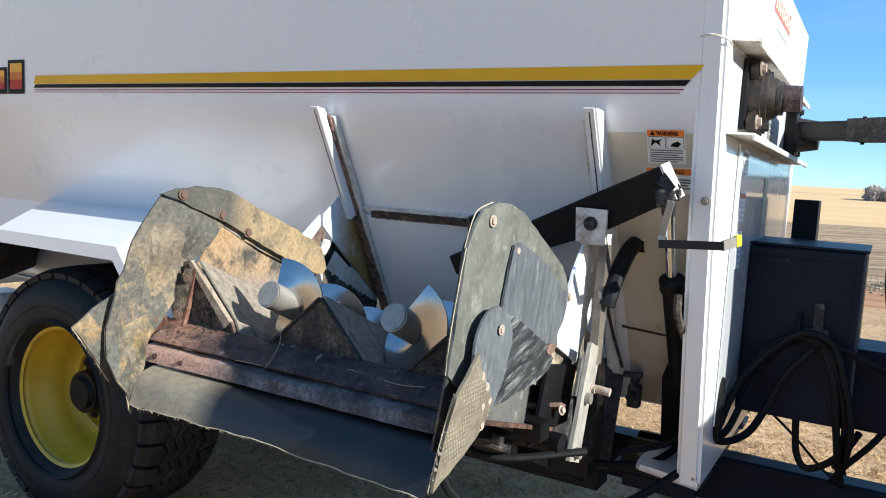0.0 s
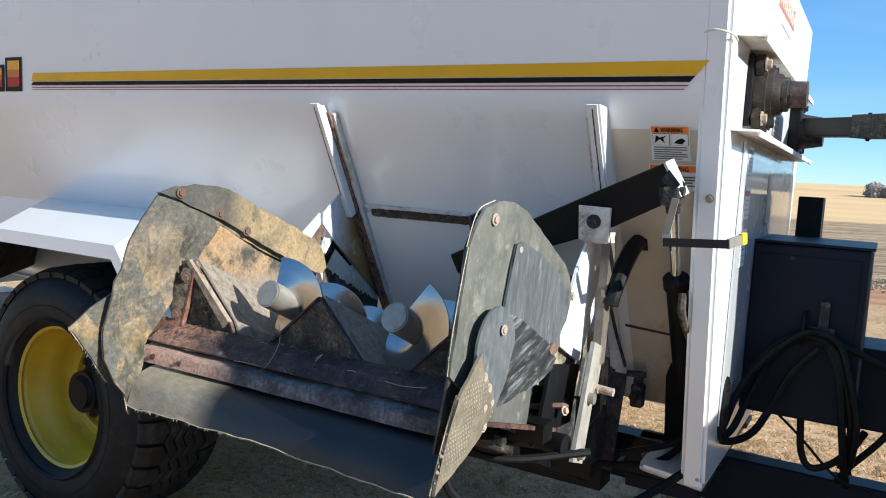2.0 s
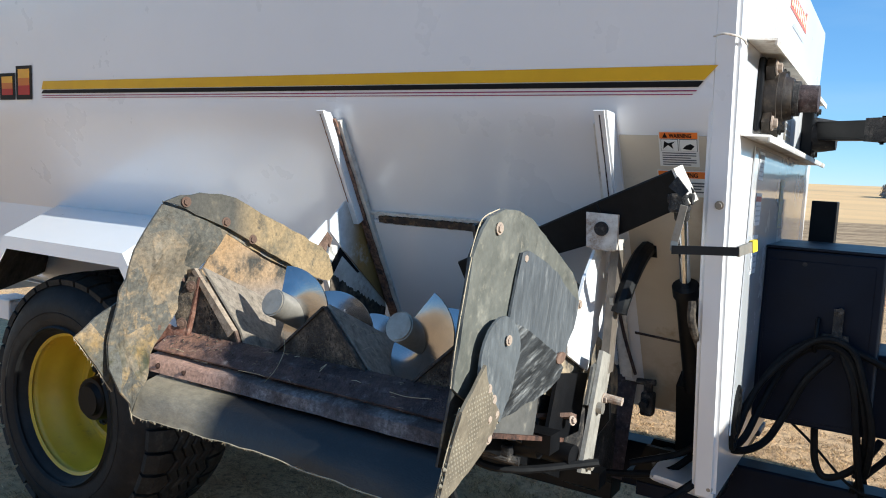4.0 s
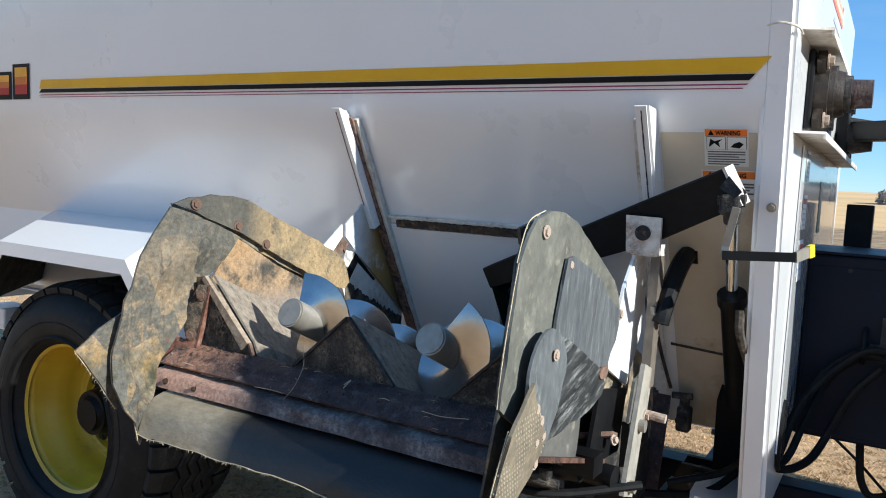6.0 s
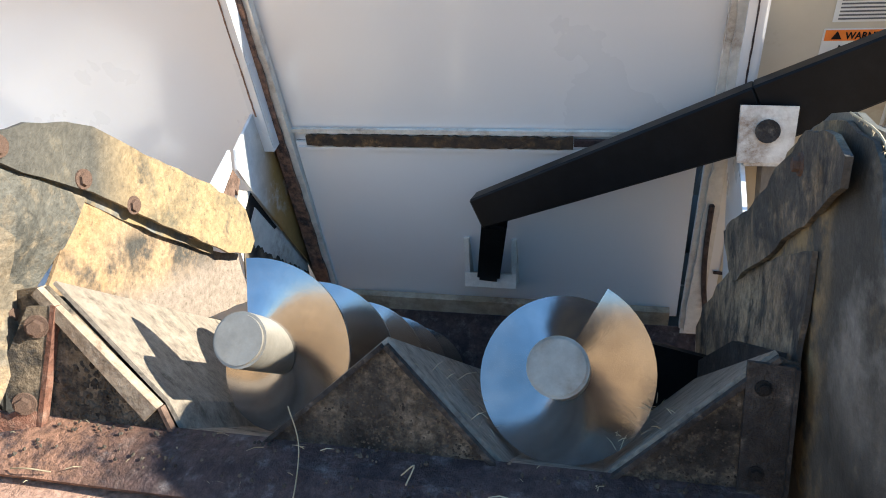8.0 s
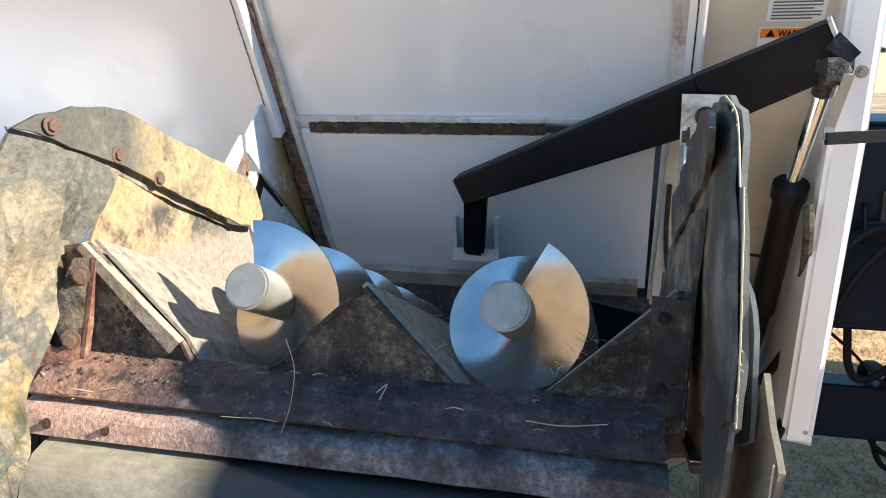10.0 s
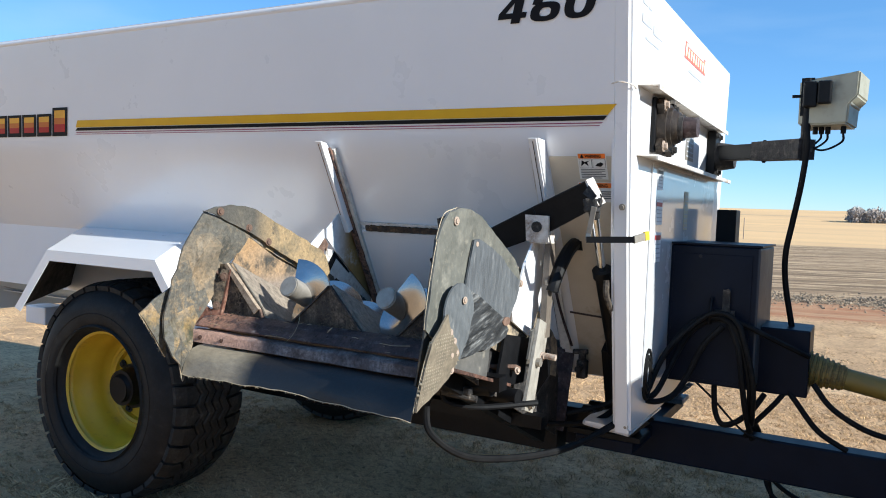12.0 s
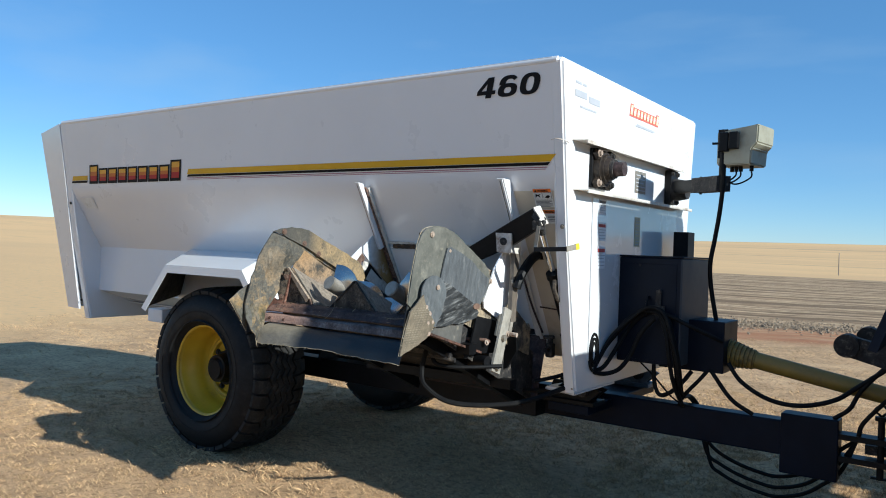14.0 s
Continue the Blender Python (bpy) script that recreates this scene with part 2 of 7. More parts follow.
# real rust and scrapes; the X layer paints the rail's sunlit rear stretch
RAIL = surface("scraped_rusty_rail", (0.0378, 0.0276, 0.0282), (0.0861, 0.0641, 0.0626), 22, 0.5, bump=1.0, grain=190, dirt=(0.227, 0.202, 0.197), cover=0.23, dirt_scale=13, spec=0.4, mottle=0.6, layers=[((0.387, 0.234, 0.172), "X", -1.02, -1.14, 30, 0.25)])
AUGER = surface("polished_auger_steel", (0.52, 0.50, 0.49), (0.38, 0.37, 0.37), 6, 0.19, metal=1.0, bump=0.05, grain=35, dirt=(0.22, 0.12, 0.08), cover=0.03, dirt_scale=9, mottle=0.1)
CHROME = surface("chrome_rod", (0.75, 0.76, 0.78), (0.7, 0.71, 0.73), 10, 0.12, metal=1.0, bump=0)
RUBBER = surface("dusty_rubber_sheet", (0.112, 0.0958, 0.0736), (0.185, 0.151, 0.108), 5, 0.65, bump=0.8, grain=150, dirt=(0.27, 0.196, 0.121), cover=0.17, dirt_scale=26, spec=0.3, mottle=0.5, layers=[((0.259, 0.187, 0.112), "Z", 1.36, 1.22, 24, 0.47), ((0.281, 0.18, 0.0677), "Z", 1.19, 1.08, 12, 0.50), ((0.0359, 0.0371, 0.0194), "Z", 1.15, 1.05, 7, 0.45), ((0.134, 0.113, 0.082), "Z", 1.0, 0.94, 14, 0.40), ((0.0393, 0.035, 0.029), "Z", 1.5, 1.1, 75, 0.58)], facets=[((0.092, 0.087, 0.074), 6.5, 0.40, 1.7), ((0.066, 0.063, 0.054), 9, 0.16, 3.1)])
RUBBER_STRIP = surface("half_dusted_rubber_strip", (0.0551, 0.0517, 0.0453), (0.0979, 0.0894, 0.0729), 5, 0.65, bump=0.7, grain=170, dirt=(0.184, 0.147, 0.0944), cover=0.08, dirt_scale=10, spec=0.3, mottle=0.35, layers=[((0.288, 0.206, 0.111), "Y", -0.38, -0.27, 10, 0.32), ((0.122, 0.104, 0.0718), "Y", -0.34, -0.24, 7, 0.50), ((0.0734, 0.0623, 0.0464), "Y", -0.40, -0.30, 90, 0.56)])
# the Z layer paints a grey sheen on the upper rubber; the Y layer is dust
RUBBER_BACK = surface("plain_black_rubber", (0.036, 0.036, 0.034), (0.075, 0.072, 0.064), 4, 0.55, bump=0.4, grain=120, dirt=(0.23, 0.18, 0.11), cover=0.14, dirt_scale=9, spec=0.3, mottle=0.3, layers=[((0.22, 0.215, 0.20), "Z", 1.20, 1.34, 3.0, 0.46), ((0.26, 0.19, 0.10), "Y", -0.56, -0.50, 14, 0.43)])
RUBBER_INNER = surface("muck_streaked_black_rubber", (0.03, 0.03, 0.03), (0.075, 0.07, 0.063), 6, 0.6, bump=0.8, grain=140, dirt=(0.32, 0.25, 0.165), cover=0.215, dirt_scale=11, spec=0.35, mottle=0.45, layers=[((0.34, 0.265, 0.175), "Z", 1.36, 1.27, 10, 0.45)])
RUBBER_DUST = surface("feed_dusted_rubber", (0.32, 0.205, 0.109), (0.333, 0.234, 0.147), 7, 0.9, bump=0.9, grain=170, dirt=(0.166, 0.127, 0.0882), cover=0.16, dirt_scale=10, spec=0.15, mottle=0.35, layers=[((0.064, 0.0598, 0.0532), "Z", 1.335, 1.305, 11, 0.42), ((0.237, 0.192, 0.157), "Z", 1.25, 1.20, 9, 0.3), ((0.1, 0.08, 0.0587), "Z", 1.5, 1.4, 95, 0.57)])
RUBBER_GREY = surface("scuffed_grey_rubber", (0.0937, 0.0944, 0.0813), (0.151, 0.148, 0.127), 7, 0.5, bump=0.25, grain=110, dirt=(0.27, 0.249, 0.2), cover=0.15, dirt_scale=9, spec=0.4, mottle=0.16, layers=[((0.0564, 0.0556, 0.0485), "Z", 0.9, 1.0, 5, 0.53), ((0.256, 0.231, 0.18), "Z", 1.0, 1.1, 55, 0.58)])
RUBBER_PALE = surface("grey_rubber", (0.075, 0.073, 0.068), (0.115, 0.11, 0.10), 5, 0.55, bump=0.2, grain=80, dirt=(0.36, 0.32, 0.24), cover=0.12, dirt_scale=9, spec=0.4, mottle=0.2)
BOLT_TAN = surface("dusty_rusted_bolt", (0.42, 0.36, 0.30), (0.24, 0.15, 0.10), 90, 0.8, bump=0.3, grain=150)
# grime, with the shadow between gusset and link painted into the brown
POST = surface("grimy_shaded_brown_paint", (0.15, 0.125, 0.10), (0.07, 0.056, 0.045), 8, 0.55, bump=0.3, grain=80, dirt=(0.30, 0.27, 0.23), cover=0.16, dirt_scale=12, stretch=(1, 1, 0.4), mottle=0.35)
LINK = surface("grimy_worn_link", (0.34, 0.319, 0.281), (0.23, 0.208, 0.174), 8, 0.5, bump=0.3, grain=70, dirt=(0.102, 0.068, 0.0425), cover=0.18, dirt_scale=9, stretch=(1, 1, 0.5), mottle=0.35)
# feed and rust stains over white; warm bounce light is mixed into the cream
CREAM = surface("stained_warm_bounce_paint", (0.561, 0.493, 0.391), (0.493, 0.425, 0.323), 4, 0.5, bump=0.08, grain=60, dirt=(0.281, 0.187, 0.0935), cover=0.10, dirt_scale=7, layers=[((0.357, 0.281, 0.187), "Z", 1.15, 0.85, 5, 0.35), ((0.289, 0.162, 0.068), "X", -0.14, -0.03, 6, 0.46)])
BELT_BASE = surface("belt_ground_rubber", (0.116, 0.0952, 0.068), (0.177, 0.146, 0.102), 16, 0.8, bump=0.3, grain=140, mottle=0.3)
RUBBER_ROUND = surface("smooth_grey_rubber", (0.0765, 0.0828, 0.0882), (0.126, 0.135, 0.14), 14, 0.5, bump=0.3, grain=90, dirt=(0.27, 0.27, 0.252), cover=0.12, dirt_scale=22, stretch=(1, 1.8, 0.7), spec=0.4, mottle=0.2)
RUBBER_PATCH = surface("scratched_blue_grey_rubber", (0.066, 0.071, 0.077), (0.108, 0.116, 0.123), 12, 0.5, bump=0.45, grain=110, dirt=(0.24, 0.243, 0.24), cover=0.14, dirt_scale=26, stretch=(1, 3.2, 0.5), turn=-8, spec=0.4, mottle=0.25)
RUBBER_FAN = surface("smeared_black_rubber", (0.011, 0.0115, 0.012), (0.042, 0.044, 0.046), 9, 0.5, bump=0.45, grain=110, dirt=(0.25, 0.252, 0.245), cover=0.2, dirt_scale=15, stretch=(1, 0.5, 3.0), turn=16, spec=0.4, mottle=0.25)
BELT = surface("textured_belt_rubber", (0.196, 0.169, 0.125), (0.272, 0.234, 0.169), 16, 0.75, bump=0.3, grain=140, mottle=0.2)
# the X layer puts the sun on the lip's rear end into its colour
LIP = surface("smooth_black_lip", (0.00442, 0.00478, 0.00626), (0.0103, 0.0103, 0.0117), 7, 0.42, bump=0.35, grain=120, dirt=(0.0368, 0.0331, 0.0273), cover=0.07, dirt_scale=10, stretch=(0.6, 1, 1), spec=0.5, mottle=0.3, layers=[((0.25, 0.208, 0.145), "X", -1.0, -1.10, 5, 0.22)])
FRAY = surface("frayed_canvas_edge", (0.50, 0.42, 0.29), (0.36, 0.29, 0.19), 60, 0.9, bump=0)
TYRE = surface("tyre_rubber", (0.006, 0.006, 0.0065), (0.013, 0.0128, 0.0125), 9, 0.62, bump=0.3, grain=90, dirt=(0.05, 0.045, 0.038), cover=0.10, dirt_scale=7, spec=0.25, mottle=0.3)
TREAD = surface("dusty_tread_rubber", (0.010, 0.0099, 0.0098), (0.024, 0.023, 0.0215), 12, 0.7, bump=0.4, grain=110, dirt=(0.085, 0.077, 0.065), cover=0.14, dirt_scale=9, spec=0.3, mottle=0.35)
RIM = surface("yellow_rim_paint", (0.566, 0.36, 0.0171), (0.497, 0.308, 0.0171), 6, 0.4, bump=0.05, grain=40, dirt=(0.155, 0.103, 0.0429), cover=0.12, dirt_scale=8)
HOSE = surface("black_hose", (0.006, 0.006, 0.007), (0.012, 0.012, 0.012), 20, 0.55, bump=0.1, grain=120, dirt=(0.024, 0.022, 0.019), cover=0.07, dirt_scale=12, spec=0.1)
PTO = surface("yellow_shaft_guard", (0.235, 0.162, 0.028), (0.185, 0.127, 0.025), 8, 0.5, bump=0.05, dirt=(0.1, 0.08, 0.05), cover=0.14, dirt_scale=9)
PTO_DIRTY = surface("grimy_yellow_guard", (0.25, 0.165, 0.03), (0.16, 0.105, 0.025), 14, 0.6, bump=0.2, grain=90, dirt=(0.05, 0.04, 0.03), cover=0.2, dirt_scale=18, mottle=0.3)
PLASTIC = surface("beige_plastic", (0.33, 0.32, 0.245), (0.30, 0.29, 0.22), 8, 0.5, bump=0.03, grain=70, dirt=(0.2, 0.18, 0.14), cover=0.1)
BAND_YELLOW = surface("yellow_tape", (0.80, 0.58, 0.02), (0.74, 0.52, 0.02), 12, 0.5, bump=0)
STRAW = surface("dry_straw", (0.42, 0.35, 0.23), (0.30, 0.24, 0.14), 20, 0.7, bump=0)
CLOD = surface("dry_clods", (0.21, 0.155, 0.105), (0.31, 0.235, 0.155), 2.5, 0.9, bump=0.5, grain=20)
BUSH = surface("bare_twigs", (0.26, 0.23, 0.21), (0.40, 0.35, 0.31), 0.3, 0.9, bump=0)
FIR = surface("evergreen_needles", (0.03, 0.045, 0.032), (0.055, 0.07, 0.045), 0.2, 0.9, bump=0)
WOOD = surface("weathered_pole_wood", (0.2, 0.16, 0.12), (0.28, 0.23, 0.18), 4, 0.85, bump=0)


def field_material():
    """Dry pasture by the wagon, a red soil strip, a tilled grey field and straw-coloured hills, bounded by lines on the plan."""
    m = bpy.data.materials.new("prairie_ground")
    m.use_nodes = True
    n, l = m.node_tree.nodes, m.node_tree.links
    p = n["Principled BSDF"]
    co = n.new("ShaderNodeTexCoord")
    sep = n.new("ShaderNodeSeparateXYZ")
    l.new(co.outputs["Object"], sep.inputs[0])

    def tex(s, stretch=(1, 1, 1), d=8.0, r=0.65):
        mp = n.new("ShaderNodeMapping")
        mp.inputs["Scale"].default_value = stretch
        l.new(co.outputs["Object"], mp.inputs[0])
        x = n.new("ShaderNodeTexNoise")
        x.inputs["Scale"].default_value, x.inputs["Detail"].default_value, x.inputs["Roughness"].default_value = s, d, r
        l.new(mp.outputs[0], x.inputs["Vector"])
        return x.outputs["Fac"]

    def ramp(src, lo, hi):
        x = n.new("ShaderNodeMapRange")
        x.interpolation_type = "SMOOTHSTEP"
        x.inputs["From Min"].default_value, x.inputs["From Max"].default_value = lo, hi
        l.new(src, x.inputs["Value"])
        return x.outputs[0]

    def maths(op, a, b):
        x = n.new("ShaderNodeMath")
        x.operation = op
        for s, v in zip(x.inputs, (a, b)):
            if isinstance(v, float):
                s.default_value = v
            else:
                l.new(v, s)
        return x.outputs[0]

    def mix(fac, c1, c2):
        x = n.new("ShaderNodeMix")
        x.data_type = "RGBA"
        l.new(fac, x.inputs["Factor"])
        for s, c in ((x.inputs[6], c1), (x.inputs[7], c2)):
            if isinstance(c, tuple):
                s.default_value = (*c, 1)
            else:
                l.new(c, s)
        return x.outputs[2]

    wob = maths("MULTIPLY", maths("SUBTRACT", tex(0.35), 0.5), 3.0)
    y = maths("ADD", sep.outputs["Y"], wob)
    grass = mix(ramp(tex(3.0), 0.35, 0.65), (0.616, 0.397, 0.216), (0.441, 0.284, 0.156))
    grass = mix(ramp(tex(0.5), 0.45, 0.7), grass, (0.739, 0.491, 0.271))
    grass = mix(ramp(tex(90.0), 0.48, 0.72), grass, (0.256, 0.168, 0.0944))
    grass = mix(ramp(tex(22.0), 0.46, 0.74), grass, (0.175, 0.115, 0.0663))
    red = mix(ramp(tex(1.2, (0.4, 1.5, 1)), 0.35, 0.65), (0.38, 0.175, 0.09), (0.47, 0.28, 0.155))
    red = mix(ramp(tex(4.0, (0.4, 1.8, 1)), 0.52, 0.7), red, (0.24, 0.13, 0.075))
    till = mix(ramp(tex(0.8, (0.35, 1.5, 1)), 0.38, 0.62), (0.27, 0.18, 0.105), (0.46, 0.32, 0.19))
    till = mix(ramp(tex(0.9, (0.16, 1.6, 1)), 0.50, 0.60), till, (0.56, 0.40, 0.24))
    till = mix(ramp(tex(0.55, (0.12, 1.4, 1)), 0.50, 0.58), till, (0.20, 0.135, 0.082))
    till = mix(ramp(tex(3.6, (0.5, 1.6, 1)), 0.53, 0.64), till, (0.15, 0.10, 0.06))
    hill = mix(ramp(tex(0.02, (0.4, 1, 1)), 0.4, 0.6), (0.70, 0.455, 0.225), (0.62, 0.405, 0.21))
    hill = mix(ramp(tex(0.05, (0.25, 2, 1)), 0.56, 0.7), hill, (0.42, 0.30, 0.18))
    hill = mix(ramp(tex(5.0), 0.48, 0.75), hill, (0.50, 0.355, 0.20))
    col = mix(ramp(y, 11.6, 13.2), grass, red)
    col = mix(ramp(y, 15.2, 16.4), col, till)
    col = mix(ramp(maths("ADD", sep.outputs["Y"], maths("MULTIPLY", wob, 2.0)), 76.0, 80.0), col, hill)
    west = ramp(maths("MULTIPLY", maths("ADD", sep.outputs["X"], maths("MULTIPLY", sep.outputs["Y"], 0.4)), -1.0), 8.0, 13.0)
    col = mix(west, col, hill)
    l.new(col, p.inputs["Base Color"])
    p.inputs["Roughness"].default_value = 0.95
    p.inputs["Specular IOR Level"].default_value = 0.1
    b1 = n.new("ShaderNodeBump")
    b1.inputs["Strength"].default_value, b1.inputs["Distance"].default_value = 0.9, 0.02
    l.new(tex(40.0), b1.inputs["Height"])
    l.new(b1.outputs[0], p.inputs["Normal"])
    return m


GROUND = field_material()


def blades_material():
    m = surface("dry_grass", (0.68, 0.46, 0.245), (0.44, 0.288, 0.15), 2.2, 0.9, bump=0, grain=30, mottle=0.35)
    n, l = m.node_tree.nodes, m.node_tree.links
    p = n["Principled BSDF"]
    old = p.inputs["Base Color"].links[0].from_socket
    each = n.new("ShaderNodeNewGeometry")
    spread = n.new("ShaderNodeMapRange")
    spread.inputs["To Min"].default_value, spread.inputs["To Max"].default_value = 0.35, 1.25
    l.new(each.outputs["Random Per Island"], spread.inputs["Value"])
    tone = n.new("ShaderNodeHueSaturation")
    l.new(spread.outputs[0], tone.inputs["Value"])
    l.new(old, tone.inputs["Color"])
    l.new(tone.outputs[0], p.inputs["Base Color"])
    return m


GRASS = blades_material()


# ---- mesh helpers ----
def part(name, bm, material, parent=None, label="", smooth=False):
    bmesh.ops.recalc_face_normals(bm, faces=bm.faces)
    me = bpy.data.meshes.new(name)
    bm.to_mesh(me)
    bm.free()
    me.materials.append(material)
    if smooth:
        me.polygons.foreach_set("use_smooth", [True] * len(me.polygons))
        me.set_sharp_from_angle(angle=radians(38))
    ob = new(name, me)
    ob.parent = parent
    return tagged(ob, label)


def slab(bm, pts, thick, along=None):
    """A flat polygon given thickness along its normal (or the given direction)."""
    vs = [Vector(p) for p in pts]
    if along is None:
        along = Vector()
        for a, b in zip(vs, vs[1:] + vs[:1]):
            along += a.cross(b)
        along.normalize()
    off = Vector(along) * thick
    lo = [bm.verts.new(v) for v in vs]
    hi = [bm.verts.new(v + off) for v in vs]
    bm.faces.new(lo)
    bm.faces.new(hi[::-1])
    for i in range(len(vs)):
        j = (i + 1) % len(vs)
        bm.faces.new((lo[i], lo[j], hi[j], hi[i]))
    return bm


def block(bm, lo, hi, bevel=0.0):
    made = bmesh.ops.create_cube(bm, size=1, matrix=Matrix.Translation((Vector(lo) + Vector(hi)) / 2) @ Matrix.Diagonal((*(Vector(hi) - Vector(lo)), 1)))
    if bevel:
        es = list({e for v in made["verts"] for e in v.link_edges})
        bmesh.ops.bevel(bm, geom=es, offset=bevel, segments=2, affect="EDGES", profile=0.5)
    return bm


def rod(bm, a, b, r, seg=14, r2=None):
    a, b = Vector(a), Vector(b)
    m = Matrix.Translation((a + b) / 2) @ (b - a).to_track_quat("Z", "Y").to_matrix().to_4x4()
    bmesh.ops.create_cone(bm, cap_ends=True, segments=seg, radius1=r, radius2=r if r2 is None else r2, depth=(b - a).length, matrix=m)
    return bm


def bar(bm, a, b, w, h, up=(0, 0, 1), w2=None, h2=None):
    """A rectangular bar from a to b: w across, h along up; may taper to w2, h2."""
    a, b, up = Vector(a), Vector(b), Vector(up)
    d = (b - a).normalized()
    s = d.cross(up).normalized()
    u = s.cross(d)
    ring = []
    for p, ww, hh in ((a, w, h), (b, w2 or w, h2 or h)):
        ring.append([bm.verts.new(p + s * x * ww / 2 + u * z * hh / 2) for x, z in ((-1, -1), (1, -1), (1, 1), (-1, 1))])
    for i in range(4):
        bm.faces.new((ring[0][i], ring[0][(i + 1) % 4], ring[1][(i + 1) % 4], ring[1][i]))
    bm.faces.new(ring[0])
    bm.faces.new(ring[1][::-1])
    return bm


def spline(pts, steps=8):
    """Points along a smooth curve through the given ones."""
    ps = [Vector(p) for p in pts]
    ps = [2 * ps[0] - ps[1]] + ps + [2 * ps[-1] - ps[-2]]
    out = []
    for i in range(1, len(ps) - 2):
        p0, p1, p2, p3 = ps[i - 1 : i + 3]
        for k in range(steps):
            t = k / steps
            out.append(0.5 * (2 * p1 + (p2 - p0) * t + (2 * p0 - 5 * p1 + 4 * p2 - p3) * t * t + (3 * p1 - p0 - 3 * p2 + p3) * t**3))
    return out + [ps[-2]]


def tube(bm, pts, r, seg=8, steps=8):
    ps = spline(pts, steps)
    last, side = None, None
    for i, p in enumerate(ps):
        d = (ps[min(i + 1, len(ps) - 1)] - ps[max(i - 1, 0)]).normalized()
        if side is None:
            side = d.orthogonal().normalized()
        side = (side - d * side.dot(d)).normalized()
        up = d.cross(side)
        ring = [bm.verts.new(p + (side * math.cos(a) + up * math.sin(a)) * r) for a in (2 * math.pi * k / seg for k in range(seg))]
        if last:
            for k in range(seg):
                bm.faces.new((last[k], last[(k + 1) % seg], ring[(k + 1) % seg], ring[k]))
        else:
            bm.faces.new(ring[::-1])
        last = ring
    bm.faces.new(last)
    return bm


def lathe(bm, profile, centre, seg=64):
    """Turns (y, radius) pairs round the y axis through centre."""
    rings = []
    for y, r in profile:
        rings.append([bm.verts.new((centre[0] + r * math.cos(2 * math.pi * k / seg), centre[1] + y, centre[2] + r * math.sin(2 * math.pi * k / seg))) for k in range(seg)])
    for a, b in zip(rings, rings[1:]):
        for k in range(seg):
            bm.faces.new((a[k], a[(k + 1) % seg], b[(k + 1) % seg], b[k]))
    return rings


def sheet(bm, rows, thick):
    """A bent sheet through rows of points, all rows of one length, thickened by its normals."""
    grid = [[bm.verts.new(p) for p in row] for row in rows]
    faces = []
    for a, b in zip(grid, grid[1:]):
        for i in range(len(a) - 1):
            faces.append(bm.faces.new((a[i], a[i + 1], b[i + 1], b[i])))
    bmesh.ops.recalc_face_normals(bm, faces=faces)
    bmesh.ops.solidify(bm, geom=faces, thickness=thick)
    return bm


def ragged(pts, amount, step=0.012, seed=1):
    """A polygon's outline cut into short, slightly uneven steps."""
    rnd = random.Random(seed)
    ps, out = [Vector(p) for p in pts], []
    for a, b in zip(ps, ps[1:] + ps[:1]):
        k = max(1, int((b - a).length / step))
        for i in range(k):
            q = a.lerp(b, i / k)
            out.append(q + (Vector((rnd.uniform(-1, 1), rnd.uniform(-1, 1), rnd.uniform(-1, 1))) * amount if i else Vector()))
    return out


BOLT = None


def bolt(parent, at, facing, r=0.012, material=None, label="", flat=1.0):
    """A hexagon bolt head on its washer, its axis along facing."""
    global BOLT
    if BOLT is None:
        bm = bmesh.new()
        bmesh.ops.create_cone(bm, cap_ends=True, segments=14, radius1=1.55, radius2=1.5, depth=0.3, matrix=Matrix.Translation((0, 0, 0.15)))
        bmesh.ops.create_cone(bm, cap_ends=True, segments=6, radius1=1.0, radius2=0.95, depth=0.8, matrix=Matrix.Translation((0, 0, 0.7)))
        BOLT = bpy.data.meshes.new("bolt")
        bm.to_mesh(BOLT)
        bm.free()
        BOLT.materials.append(RUST_LIGHT)
    me = BOLT
    if material:
        key = "bolt_" + material.name
        me = bpy.data.meshes.get(key)
        if me is None:
            me = BOLT.copy()
            me.name = key
            me.materials[0] = material
    ob = new("bolt", me)
    ob.parent = parent
    ob.matrix_local = Matrix.Translation(at) @ Vector(facing).to_track_quat("Z", "Y").to_matrix().to_4x4() @ Matrix.Diagonal((r, r, r * flat, 1))
    return tagged(ob, label)


def letters(name, text, size, place, material, parent, shear=0.0, heavy=0.0, label="", wide=1.0):
    """Raised flat lettering; place is a matrix whose x runs along the line and y up."""
    cu = bpy.data.curves.new(name, "FONT")
    cu.body, cu.size, cu.shear, cu.offset, cu.extrude = text, size, shear, heavy, 0.0006
    tmp = new(name + "_outline", cu)
    me = bpy.data.meshes.new_from_object(tmp.evaluated_get(bpy.context.evaluated_depsgraph_get()))
    bpy.data.objects.remove(tmp)
    me.materials.clear()
    me.materials.append(material)
    me.transform(place @ Matrix.Diagonal((wide, 1, 1, 1)))
    ob = new(name, me)
    ob.parent = parent
    return tagged(ob, label)


# ---- the wagon's lines ----
TOP, WIDE, LONG = 2.389, 2.08, 4.76      # rim height, width and length of the box
BEND = 1.80                              # height at which the side turns in


def side_y(z):
    """The near side's distance in from the rim, for the upper panel."""
    return 0.15 * (TOP - z)


def slope_y(z):
    """The same for the sloping hopper side below the bend."""
    return side_y(BEND) + 0.58 * (BEND - z)


UP_ON_SIDE = Vector((0, -0.15, 1)).normalized()      # up along the upper panel
OUT_OF_SIDE = Vector((0, -1, -0.15)).normalized()
